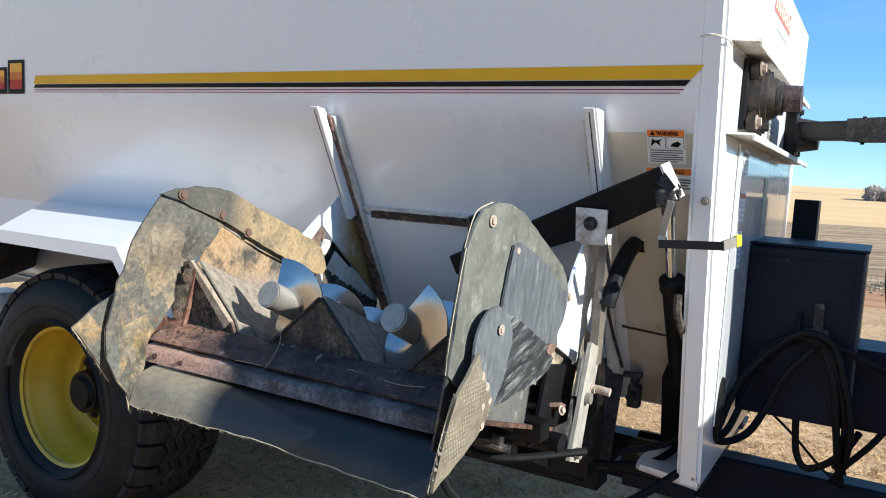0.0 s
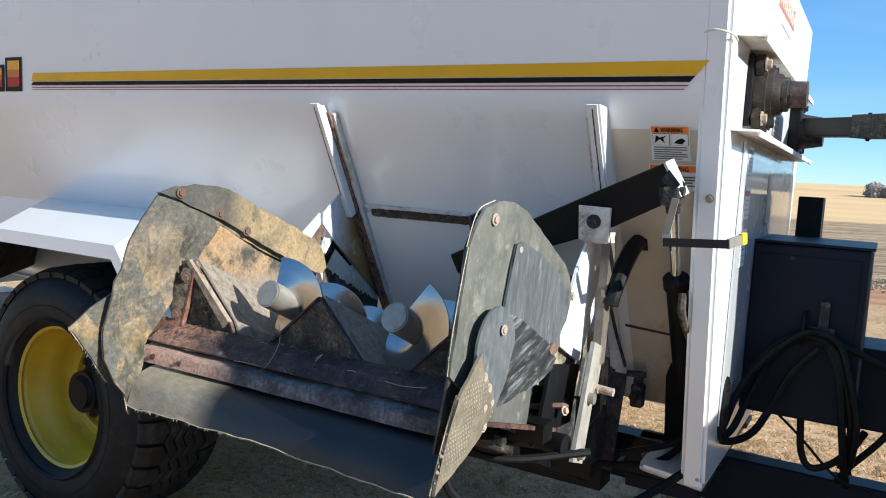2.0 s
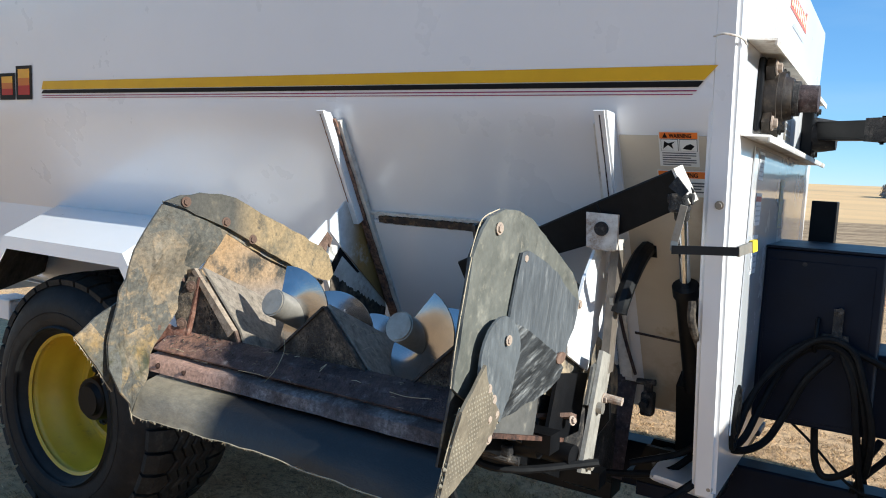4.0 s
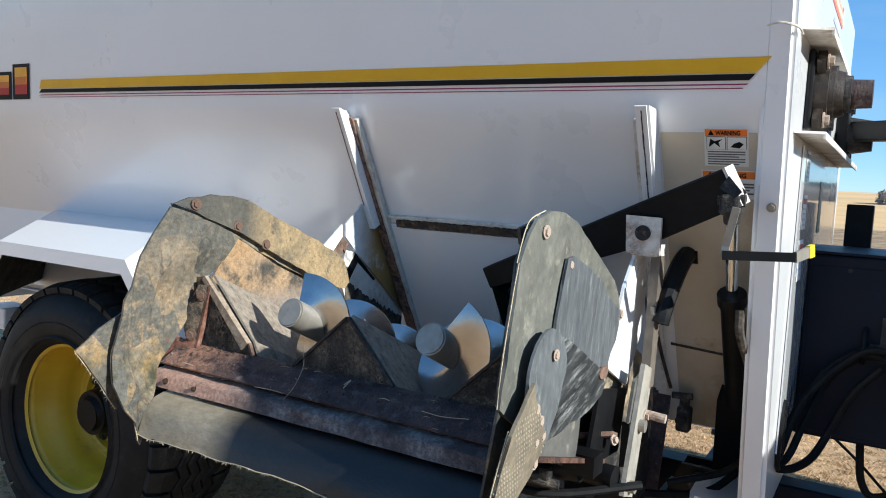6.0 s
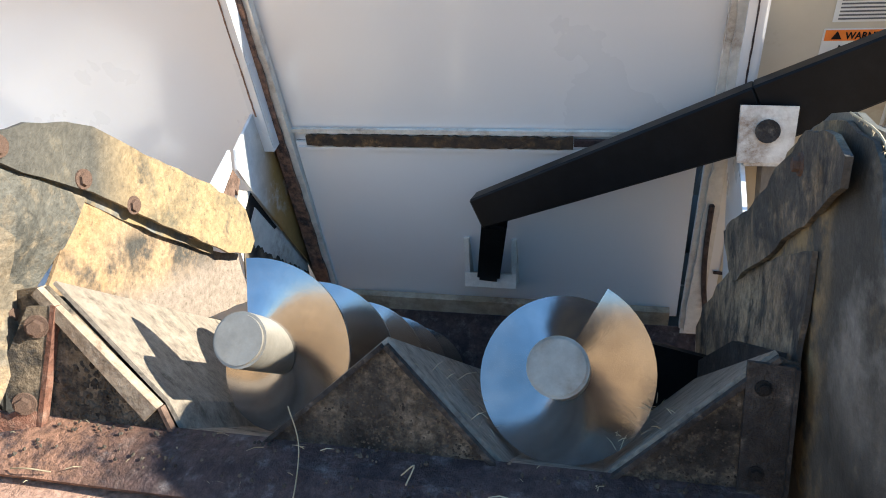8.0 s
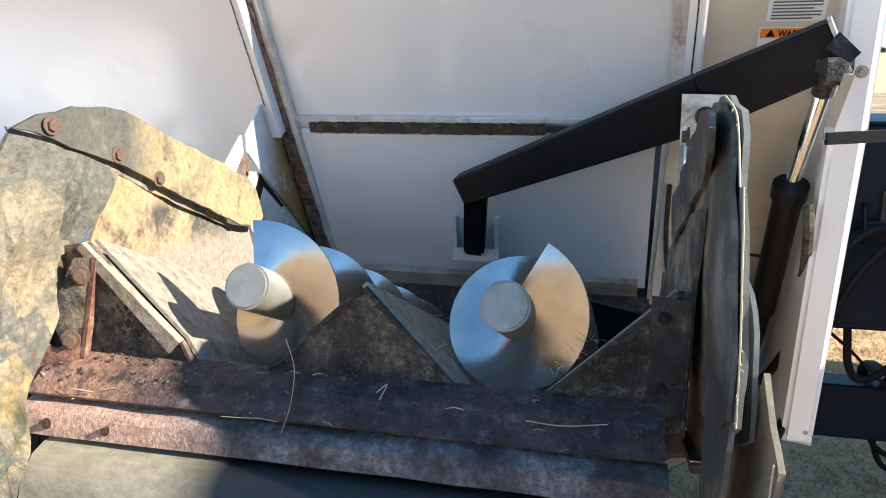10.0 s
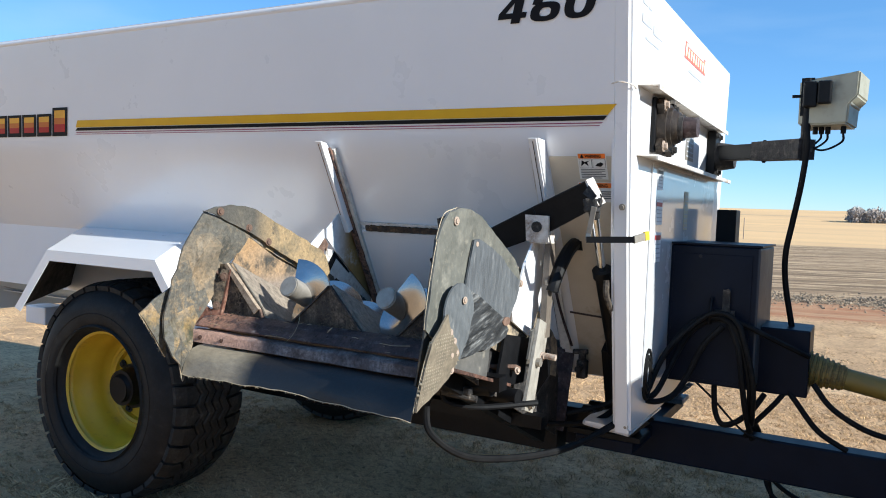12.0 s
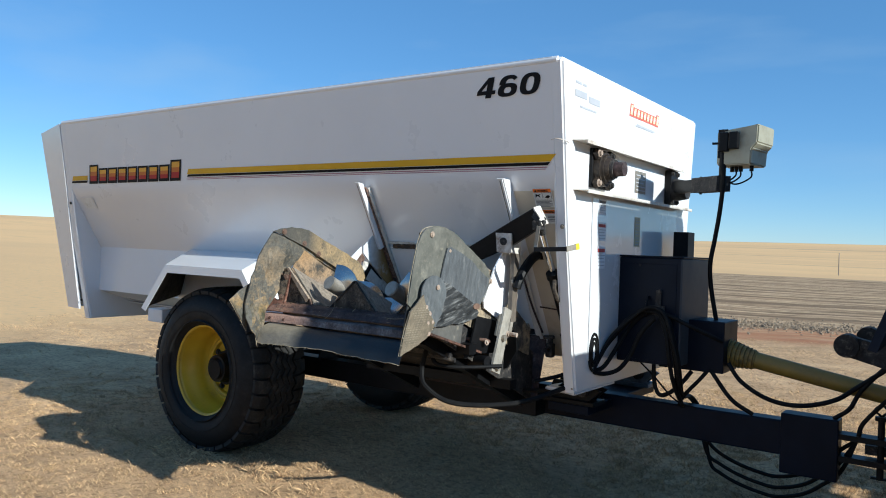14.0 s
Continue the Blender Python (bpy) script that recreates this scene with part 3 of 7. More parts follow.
UP_ON_SLOPE = Vector((0, -0.58, 1)).normalized()
OUT_OF_SLOPE = Vector((0, -1, -0.58)).normalized()


def on_side(x, z, off=0.0):
    return Vector((x, side_y(z), z)) + OUT_OF_SIDE * off


def on_slope(x, z, off=0.0):
    return Vector((x, slope_y(z), z)) + OUT_OF_SLOPE * off


def side_place(x, z, off):
    """A matrix on the upper panel: x along the wagon, y up the panel."""
    m = Matrix.Identity(4)
    for i, v in enumerate((Vector((1, 0, 0)), UP_ON_SIDE, OUT_OF_SIDE, on_side(x, z, off))):
        m.col[i][:3] = v
    return m


def slope_place(x, z, off):
    m = Matrix.Identity(4)
    for i, v in enumerate((Vector((1, 0, 0)), UP_ON_SLOPE, OUT_OF_SLOPE, on_slope(x, z, off))):
        m.col[i][:3] = v
    return m


def front_place(y, z, off):
    m = Matrix.Identity(4)
    for i, v in enumerate((Vector((0, 1, 0)), Vector((0, 0, 1)), Vector((1, 0, 0)), Vector((off, y, z)))):
        m.col[i][:3] = v
    return m


def patch(name, place, pts, material, parent, label="", thick=0.0008):
    """A thin decal or plate given in the plane of place."""
    bm = bmesh.new()
    slab(bm, [place @ Vector((x, y, 0)) for x, y in pts], thick, place.col[2].to_3d())
    return part(name, bm, material, parent, label)


def rect(x0, y0, x1, y1):
    return [(x0, y0), (x1, y0), (x1, y1), (x0, y1)]


# ---- the ground ----
def lie(x, y):
    """Height of the land: level by the wagon, rising to low hills all round."""
    far = math.hypot(x + 1, y - 1)
    t = min(max((far - 95) / 470, 0.0), 1.0)
    roll = 1 - 0.16 * max(0.0, -x) / (far + 1) + 0.10 * math.sin(math.atan2(y, x) * 5 + 0.7) + 0.05 * math.sin(math.atan2(y, x) * 11)
    h = 13.0 * roll * t * t * (3 - 2 * t)
    if far > 565:
        h += (far - 565) * 0.004
    dip = 0.24 * min(1.0, max(0.0, (math.hypot(x + 1, y + 1) - 4.0) / 6.0)) if far < 60 else 0.24 * max(0.0, 1 - (far - 60) / 60)
    near = noise.noise((x * 0.6, y * 0.6, 0.3)) * 0.025 + noise.noise((x * 2.1, y * 2.1, 1.3)) * 0.012
    calm = min(1.0, max(0.0, (math.hypot((x + 2.5) / 1.6, y) - 0.8) / 2.0))
    return h - dip * (0.35 + 0.65 * min(1.0, max(0.0, (2.0 - x) / 6.0))) + near * (0.45 + 0.55 * calm)


def make_ground():
    bm = bmesh.new()
    r, radii = 0.25, [0.25]
    while r < 2600:
        r *= 1.055
        radii.append(r)
    seg, rings = 120, []
    centre = bm.verts.new((-1, 1, lie(-1, 1)))
    for r in radii:
        ring = []
        for k in range(seg):
            a = 2 * math.pi * k / seg
            x, y = -1 + r * math.cos(a), 1 + r * math.sin(a)
            ring.append(bm.verts.new((x, y, lie(x, y))))
        rings.append(ring)
    for k in range(seg):
        bm.faces.new((centre, rings[0][k], rings[0][(k + 1) % seg]))
    for a, b in zip(rings, rings[1:]):
        for k in range(seg):
            bm.faces.new((a[k], b[k], b[(k + 1) % seg], a[(k + 1) % seg]))
    ob = part("ground", bm, GROUND, None, "dry trampled pasture and fields rising to straw-coloured hills", smooth=True)
    return tagged(ob, category="ground", kind="structure")


make_ground()

# ---- the wagon: box ----
wagon = tagged(new("feed_mixer_wagon"), "white towed feed mixer wagon with folded-down side chute, on dry grass", "farm wagon")


def mirror(p):
    return (p[0], WIDE - p[1], p[2])


def make_box():
    x0, x1 = -LONG + 0.06, -0.055
    near = []
    up = [on_side(x0, 1.84), on_side(x1, 1.84), on_side(x1, TOP), on_side(x0, TOP)]
    near.append(up)
    # rear of the slope, its upright tier and the underside
    near.append([on_slope(x0, 1.33), on_slope(-1.75, 1.33), on_slope(-1.75, 1.75), on_slope(x0, 1.75)])
    y1 = slope_y(1.33)
    near.append([(x0, y1, 0.95), (-1.75, y1, 0.95), (-1.75, y1, 1.33), (x0, y1, 1.33)])
    near.append([(x0, 0.70, 0.83), (-1.75, 0.70, 0.83), (-1.75, y1, 0.95), (x0, y1, 0.95)])
    near.append([(-1.75, y1, 1.33), (-1.75, y1, 0.95), (-1.75, slope_y(0.95), 0.95)])
    # front of the slope, round the discharge opening
    gl, gr, gt, gb = -1.29, -0.385, 1.43, 0.87
    near.append([on_slope(-1.75, gt), on_slope(x1, gt), on_slope(x1, 1.75), on_slope(-1.75, 1.75)])
    near.append([on_slope(-1.75, gb), on_slope(gl, gb), on_slope(gl, gt), on_slope(-1.75, gt)])
    near.append([on_slope(gr, gb), on_slope(x1, gb), on_slope(x1, gt), on_slope(gr, gt)])
    near.append([on_slope(-1.75, 0.83), on_slope(x1, 0.83), on_slope(x1, gb), on_slope(-1.75, gb)])
    names = ("side_panel", "slope_panel", "lower_panel", "under_panel", "closing_panel", "front_slope_panel", "slope_strip", "slope_strip", "slope_strip")
    made = []
    for name, poly in zip(names, near):
        bm = bmesh.new()
        slab(bm, poly, -0.005)
        made.append(part(name, bm, WHITE, wagon, "white painted sheet steel, dusty" if name == "side_panel" else ""))
    far = near[:4] + [[on_slope(-1.75, 0.83), on_slope(x1, 0.83), on_slope(x1, 1.75), on_slope(-1.75, 1.75)]]
    for name, poly in zip(names[:4] + ("front_slope_panel",), far):
        bm = bmesh.new()
        slab(bm, [mirror(p) for p in poly], 0.005)
        part(name, bm, WHITE, wagon)
    # the rounded bend between the upright side and the slope
    for f in (lambda p: p, mirror):
        bm = bmesh.new()
        p0, p1, p2 = on_side(0, 1.842), on_side(0, BEND), on_slope(0, 1.748)
        arc = [p0 * (1 - t) ** 2 + p1 * 2 * t * (1 - t) + p2 * t * t for t in (k / 8 for k in range(9))]
        grid = [[bm.verts.new(f((x, p.y, p.z))) for x in (x0, x1)] for p in arc]
        back = [[bm.verts.new(f((x, p.y + 0.005, p.z))) for x in (x0, x1)] for p in arc]
        for g, way in ((grid, 1), (back, -1)):
            for a, c in zip(g, g[1:]):
                bm.faces.new((a[0], a[1], c[1], c[0])[::way])
        part("bend_panel", bm, WHITE, wagon, smooth=True)
    bm = bmesh.new()
    slab(bm, [(x0, 0.645, 0.83), (x1, 0.645, 0.83), (x1, WIDE - 0.645, 0.83), (x0, WIDE - 0.645, 0.83)], 0.006)
    part("hopper_floor", bm, WHITE, wagon)
    # dull inner lining of the far side and the mixing auger
    bm = bmesh.new()
    slab(bm, [(x0 + 0.05, 0.70, 0.842), (x1 - 0.02, 0.70, 0.842), (x1 - 0.02, 1.36, 0.842), (x0 + 0.05, 1.36, 0.842)], 0.006, (0, 0, 1))
    slab(bm, [(x0 + 0.05, 1.38, 0.85), (x1 - 0.02, 1.38, 0.85), (x1 - 0.02, WIDE - slope_y(BEND) - 0.02, BEND), (x0 + 0.05, WIDE - slope_y(BEND) - 0.02, BEND)], 0.006, (0, -1, 0))
    slab(bm, [(x0 + 0.05, WIDE - slope_y(BEND) - 0.02, BEND), (x1 - 0.02, WIDE - slope_y(BEND) - 0.02, BEND), (x1 - 0.02, WIDE - 0.03, TOP - 0.05), (x0 + 0.05, WIDE - 0.03, TOP - 0.05)], 0.006, (0, -1, 0))
    part("inner_lining", bm, INSIDE, wagon, "dull steel lining inside the hopper")
    bm = bmesh.new()
    rod(bm, (x0 + 0.08, 1.04, 1.13), (x1 - 0.03, 1.04, 1.13), 0.09, 24)
    mixer = part("mixing_auger", bm, INSIDE, wagon, "dark mixing auger inside the hopper", smooth=True)
    bm = bmesh.new()
    ring, last = None, None
    for k in range(240):
        a, x = 0.3 * k, x0 + 0.1 + (x1 - x0 - 0.2) * k / 239
        ring = [bm.verts.new((x + d, 1.04 + r * math.cos(a), 1.13 + r * math.sin(a))) for r, d in ((0.085, 0), (0.29, 0), (0.29, 0.008), (0.085, 0.008))]
        if last:
            for i in range(4):
                bm.faces.new((last[i], last[(i + 1) % 4], ring[(i + 1) % 4], ring[i]))
        last = ring
    part("flight", bm, INSIDE, mixer)
    return made[0], made[5], made[1]


hopper, front_slope, rear_slope = make_box()


def make_rim():
    """The folded rim round the top of the box."""
    bm = bmesh.new()
    for y in (0.016, WIDE - 0.016):
        rod(bm, (-LONG + 0.03, y, TOP - 0.014), (-0.03, y, TOP - 0.014), 0.019, 16)
    return part("rim", bm, WHITE, wagon, smooth=True)


make_rim()


def make_end_wall(name, x, thick, label):
    """A full-height end plate, narrowing downwards, with rounded edges."""
    bm = bmesh.new()
    low = 0.70
    poly = [(x, side_y(low) + 0.032, low), (x, WIDE - side_y(low) - 0.032, low), (x, WIDE - side_y(1.45), 1.45), (x, WIDE - 0.002, TOP - 0.02), (x, WIDE - 0.022, TOP), (x, 0.022, TOP), (x, 0.002, TOP - 0.02), (x, side_y(1.45), 1.45)]
    slab(bm, poly, thick, (1, 0, 0))
    bmesh.ops.bevel(bm, geom=[e for e in bm.edges if abs(e.verts[0].co.x - e.verts[1].co.x) < 1e-4], offset=0.012, segments=3, affect="EDGES")
    return part(name, bm, WHITE, wagon, label, smooth=True)


front_wall = make_end_wall("front_wall", -0.07, 0.07, "white painted front plate of the box")
rear_wall = make_end_wall("rear_wall", -LONG, 0.09, "white painted rear plate of the box")


def make_rear_flare():
    bm = bmesh.new()
    for s in (0, 1):
        f = mirror if s else (lambda p: p)
        slab(bm, [f((-LONG - 0.004, side_y(0.78) - 0.01, 0.78)), f((-LONG - 0.004, 0.0, 2.37)), f((-LONG - 0.43, 0.06, 2.32)), f((-LONG - 0.24, side_y(0.78) + 0.02, 0.78))], 0.02, (0, 1, 0) if not s else (0, -1, 0))
    slab(bm, [(-LONG - 0.43, 0.08, 2.32), (-LONG - 0.43, WIDE - 0.08, 2.32), (-LONG - 0.24, WIDE - 0.27, 0.78), (-LONG - 0.24, 0.27, 0.78)], 0.01, (1, 0, 0))
    return part("rear_door", bm, WHITE, wagon, "white painted sloping rear door")


make_rear_flare()


def make_front_foot():
    bm = bmesh.new()
    slab(bm, [(-0.195, 0.335, 0.70), (-0.005, 0.28, 0.70), (-0.005, 0.80, 0.70), (-0.06, 0.79, 0.70), (-0.134, 0.72, 0.70), (-0.19, 0.60, 0.70), (-0.222, 0.48, 0.70), (-0.218, 0.39, 0.70), (-0.21, 0.35, 0.70)], 0.008, (0, 0, -1))
    slab(bm, [(-0.195, 0.335, 0.692), (-0.005, 0.28, 0.692), (-0.005, 0.28, 0.716), (-0.195, 0.335, 0.711)], 0.006, (0, 1, 0))
    return part("foot_plate", bm, WHITE, wagon)


make_front_foot()
bolt(front_wall, on_side(-0.028, 1.56, 0.002), OUT_OF_SIDE, 0.008, WORN_STEEL)
bolt(front_wall, on_side(-0.02, 0.72, -0.038), OUT_OF_SIDE, 0.007, WORN_STEEL)
for z in (1.70, 0.86):
    bolt(rear_wall, on_side(-LONG + 0.045, z, 0.002), OUT_OF_SIDE, 0.008, BLACK)

# stripes and lettering on the side
STRIPE_L, STRIPE_R = -3.05, -0.05
STRIPE_LEAN = Matrix.Translation((0, 0.002, 0)) @ pose(0, 0, 0, 0, 0, -0.33)
for name, z0, z1, r, mat in (("yellow_stripe", 1.881, 1.918, 0.0, YELLOW_STRIPE), ("black_stripe", 1.863, 1.8785, 0.034, BLACK_DECAL), ("thin_stripe", 1.852, 1.8555, 0.05, MAGENTA_DECAL), ("thin_stripe", 1.843, 1.8455, 0.06, MAGENTA_DECAL)):
    pl = side_place(0, z0, 0.003) @ STRIPE_LEAN
    h = z1 - z0
    patch(name, pl, [(STRIPE_L - r * 0.2, 0), (STRIPE_R - r - h * 0.9, 0), (STRIPE_R - r, h), (STRIPE_L + 0.02 - r * 0.2, h)], mat, hopper)
patch("yellow_stripe", side_place(0, 1.888, 0.003), [(-4.65, 0), (-4.41, 0), (-4.40, 0.037), (-4.63, 0.037)], YELLOW_STRIPE, hopper)
patch("black_stripe", side_place(0, 1.867, 0.003), [(-4.66, 0), (-4.42, 0), (-4.41, 0.018), (-4.65, 0.018)], BLACK_DECAL, hopper)


def brand_bars(place, length, height, parent, tones, rim=0.12):
    """The maker's mark as plain slanted blocks in its colours, with no letters."""
    n = 9
    w = length / n
    for i in range(n):
        tall = i in (0, 8)
        h = height * (1.0 if tall else 0.8)
        x, ww, s = i * w, w * 0.93, 0.2

        def quad(x0, x1, y0, y1):
            return [(x0 + s * y0, y0), (x1 + s * y0, y0), (x1 + s * y1, y1), (x0 + s * y1, y1)]

        patch("mark_shadow", place, quad(x, x + ww, 0, h), tones[0], parent)
        up = place @ Matrix.Translation((0, 0, 0.0012))
        e = height * rim
        for y0, y1, mat in ((e * 1.2, h * 0.42, tones[1]), (h * 0.42, h * 0.64, tones[2]), (h * 0.64, h - e * 0.8, tones[3])):
            patch("mark_block", up, quad(x + e, x + ww - e * 1.1, y0, y1), mat, parent)


brand_bars(side_place(-4.385, 1.856, 0.003), 1.26, 0.155, hopper, (BLACK_DECAL, RED_DECAL, ORANGE_DARK, GOLD_DECAL))


def bold_number(place, w, h, gap, slant, parent):
    """The model number 460 in heavy slanted digits, drawn stroke by stroke."""
    bm = bmesh.new()
    out = place.col[2].to_3d()

    def at(i, x, y):
        return place @ Vector((i * (w + gap) + x * w + slant * y * h, y * h, 0))

    def face(i, pts):
        slab(bm, [at(i, x, y) for x, y in pts], 0.0008, out)

    def loop(cx, cy, rx, ry, a):
        c, s = math.cos(a), math.sin(a)
        return (cx + rx * math.copysign(abs(c) ** 0.75, c), cy + ry * math.copysign(abs(s) ** 0.75, s))

    def ring(i, o, inn, a0, a1, n):
        for k in range(n):
            p, q = a0 + (a1 - a0) * k / n, a0 + (a1 - a0) * (k + 1) / n
            face(i, [loop(*o, p), loop(*o, q), loop(*inn, q), loop(*inn, p)])

    face(0, [(0, 0.17), (0.5, 0.17), (0.5, 0.36), (0, 0.36)])
    face(0, [(0, 0.36), (0.24, 0.36), (0.5, 0.70), (0.5, 1)])
    face(0, [(0.5, 0), (0.82, 0), (0.82, 1), (0.5, 1)])
    face(0, [(0.82, 0.17), (1.0, 0.17), (1.0, 0.36), (0.82, 0.36)])
    ring(1, (0.5, 0.31, 0.5, 0.32), (0.51, 0.30, 0.19, 0.14), 0, 2 * math.pi, 36)
    ring(1, (0.5, 0.5, 0.5, 0.51), (0.56, 0.5, 0.24, 0.33), radians(38), radians(176), 22)
    ring(2, (0.5, 0.5, 0.5, 0.51), (0.5, 0.5, 0.19, 0.33), 0, 2 * math.pi, 40)
    return part("model_number", bm, BLACK_DECAL, parent, "black slanted number 460")


bold_number(side_place(-0.509, 2.221, 0.003), 0.112, 0.104, 0.016, 0.28, hopper)


def safety_label(place, w, h, head, parent, lines):
    """An orange-headed warning label with two pictograms and lines of small print as bars."""
    base = patch("warning_label", place, rect(0, 0, w, h), LABEL, parent, "worn white and orange warning label")
    up = place @ Matrix.Translation((0, 0, 0.0013))
    patch("orange_band", up, rect(0.003, h - head, w - 0.003, h - 0.002), ORANGE_DECAL, base)
    letters("warning_word", "WARNING", head * 0.82, up @ Matrix.Translation((w * 0.27, h - head * 0.84, 0.0013)), BLACK_DECAL, base, heavy=0.0004, wide=w / 0.135 * 0.92 * (0.0205 / head))
    patch("warning_triangle", up @ Matrix.Translation((0, 0, 0.0012)), [(w * 0.10, h - head * 0.85), (w * 0.23, h - head * 0.85), (w * 0.165, h - head * 0.15)], BLACK_DECAL, base)
    return base, up


def print_bars(up, base, x0, x1, ys, hb, mat=None):
    for i, y in enumerate(ys):
        patch("print_bar", up, rect(x0, y, x1 - (0.16 * (x1 - x0) if i % 3 == 2 else 0), y + hb), mat or GREY_DECAL, base)


bm = bmesh.new()
slab(bm, [on_slope(-0.316, 0.832, 0.0005), on_slope(-0.076, 0.832, 0.0005), on_slope(-0.076, 1.742, 0.0005), on_slope(-0.316, 1.742, 0.0005)], 0.0028, OUT_OF_SLOPE)
part("bay_panel", bm, CREAM, front_slope, "stained sheet behind the lift linkage, cream from painted bounce light")
# two warning labels on the slope beside the front plate
wl, wu = safety_label(slope_place(-0.204, 1.662, 0.004), 0.108, 0.106, 0.0205, front_slope, 5)
for k, x in enumerate((0.006, 0.057)):
    patch("pictogram_frame", wu, rect(x, 0.048, x + 0.047, 0.084), BLACK_DECAL, wl)
    patch("pictogram", wu @ Matrix.Translation((0, 0, 0.0012)), rect(x + 0.001, 0.049, x + 0.046, 0.083), LABEL, wl)
    m2 = wu @ Matrix.Translation((0, -0.019, 0.0022))
    patch("pictogram_shape", m2, [(x + 0.008, 0.075), (x + 0.03, 0.072), (x + 0.04, 0.083), (x + 0.03, 0.09), (x + 0.017, 0.085)] if k else [(x + 0.006, 0.074), (x + 0.02, 0.086), (x + 0.034, 0.074), (x + 0.03, 0.088), (x + 0.04, 0.097), (x + 0.02, 0.091), (x + 0.01, 0.098)], BLACK_DECAL, wl)
print_bars(wu, wl, 0.008, 0.1, (0.040, 0.033, 0.026, 0.019, 0.012, 0.005), 0.0028)
wl, wu = safety_label(slope_place(-0.214, 1.580, 0.004), 0.136, 0.082, 0.0225, front_slope, 3)
patch("pictogram_shape", wu, [(0.008, 0.012), (0.04, 0.012), (0.052, 0.024), (0.036, 0.028), (0.04, 0.042), (0.03, 0.052), (0.026, 0.034), (0.008, 0.03)], BLACK_DECAL, wl)
print_bars(wu, wl, 0.066, 0.13, (0.042, 0.033, 0.024, 0.014), 0.004)
patch("warning_label", slope_place(-4.60, 1.66, 0.004), [(0.02, 0), (0.2, 0), (0.2, 0.1), (0.0, 0.1)], LABEL, rear_slope, "faded tan label")

# ---- front plate: ledges, recessed panel, bearing, labels ----
def make_ledge(z, y0, y1, drop):
    bm = bmesh.new()
    slab(bm, [(0.001, y0, z), (0.07, y0 + 0.03, z), (0.07, y1 - 0.03, z), (0.001, y1, z)], 0.006, (0, 0, 1))
    slab(bm, [(0.066, y0 + 0.03, z + 0.006), (0.066, y1 - 0.03, z + 0.006), (0.066, y1 - 0.03, z - drop), (0.066, y0 + 0.03, z - drop)], 0.005, (1, 0, 0))
    for k in range(6):
        bmesh.ops.create_cone(bm, cap_ends=True, segments=8, radius1=0.008, radius2=0.006, depth=0.008, matrix=Matrix.Translation((0.04, y0 + 0.15 + k * (y1 - y0 - 0.3) / 5, z + 0.009)))
    return part("ledge", bm, WHITE_WORN, front_wall, "white angle-iron ledge with chipped paint")


make_ledge(1.748, 0.17, 1.865, 0.012)
make_ledge(1.995, 0.14, 1.70, 0.012)
bm = bmesh.new()
slab(bm, [(0.002, 0.41, 0.86), (0.002, 1.70, 0.86), (0.002, 1.72, 1.735), (0.002, 0.40, 1.735)], 0.004, (1, 0, 0))
front_panel = part("front_panel", bm, PANEL_WHITE, front_wall, "glossy white front cover panel")
for y, z, w, h, mats in ((0.475, 1.64, 0.09, 0.085, GREY_DECAL), (0.475, 1.50, 0.10, 0.10, RED_DECAL), (0.475, 1.35, 0.10, 0.12, RED_DECAL)):
    b = patch("small_label", front_place(y, z, 0.007), rect(0, 0, w, h), FADED_LABEL, front_panel, "small faded warning label")
    u = front_place(y, z, 0.0085)
    patch("label_band", u, rect(0, h * 0.74, w * 0.9, h * 0.9), mats, b)
    print_bars(u, b, 0.006, w - 0.008, [h * k for k in (0.12, 0.28, 0.44, 0.58)], h * 0.04, FAINT_DECAL)
b = patch("grease_chart", front_place(0.985, 1.48, 0.007), rect(0, 0, 0.085, 0.175), TAN_LABEL, front_panel, "narrow yellowed chart label")
print_bars(front_place(0.985, 1.48, 0.0085), b, 0.01, 0.075, [0.01 + 0.02 * k for k in range(8)], 0.004, FAINT_DECAL)
b = patch("serial_plate", front_place(0.98, 1.80, 0.001), rect(0, 0, 0.17, 0.13), WORN_STEEL, front_wall, "small grey maker's plate")
print_bars(front_place(0.98, 1.80, 0.0025), b, 0.015, 0.155, [0.015 + 0.022 * k for k in range(5)], 0.006, FAINT_DECAL)
# dealer's and maker's lettering as plain bars
for y0, w, z, h in ((0.155, 0.07, 2.288, 0.012), (0.235, 0.045, 2.287, 0.012), (0.155, 0.135, 2.222, 0.034), (0.315, 0.135, 2.212, 0.034), (0.21, 0.20, 2.172, 0.010)):
    patch("name_bar", front_place(y0, z, 0.001), [(0, 0), (w, 0), (w, h), (0, h)], FAINT_DECAL, front_wall)
brand_bars(front_place(0.86, 2.235, 0.001), 0.47, 0.075, front_wall, (PALE_RED, PALE_GOLD, LABEL, PALE_GOLD), 0.12)
patch("script_bar", front_place(0.95, 2.185, 0.001), [(0, 0.004), (0.30, 0.004), (0.33, 0.016), (0.03, 0.02)], FAINT_DECAL, front_wall)


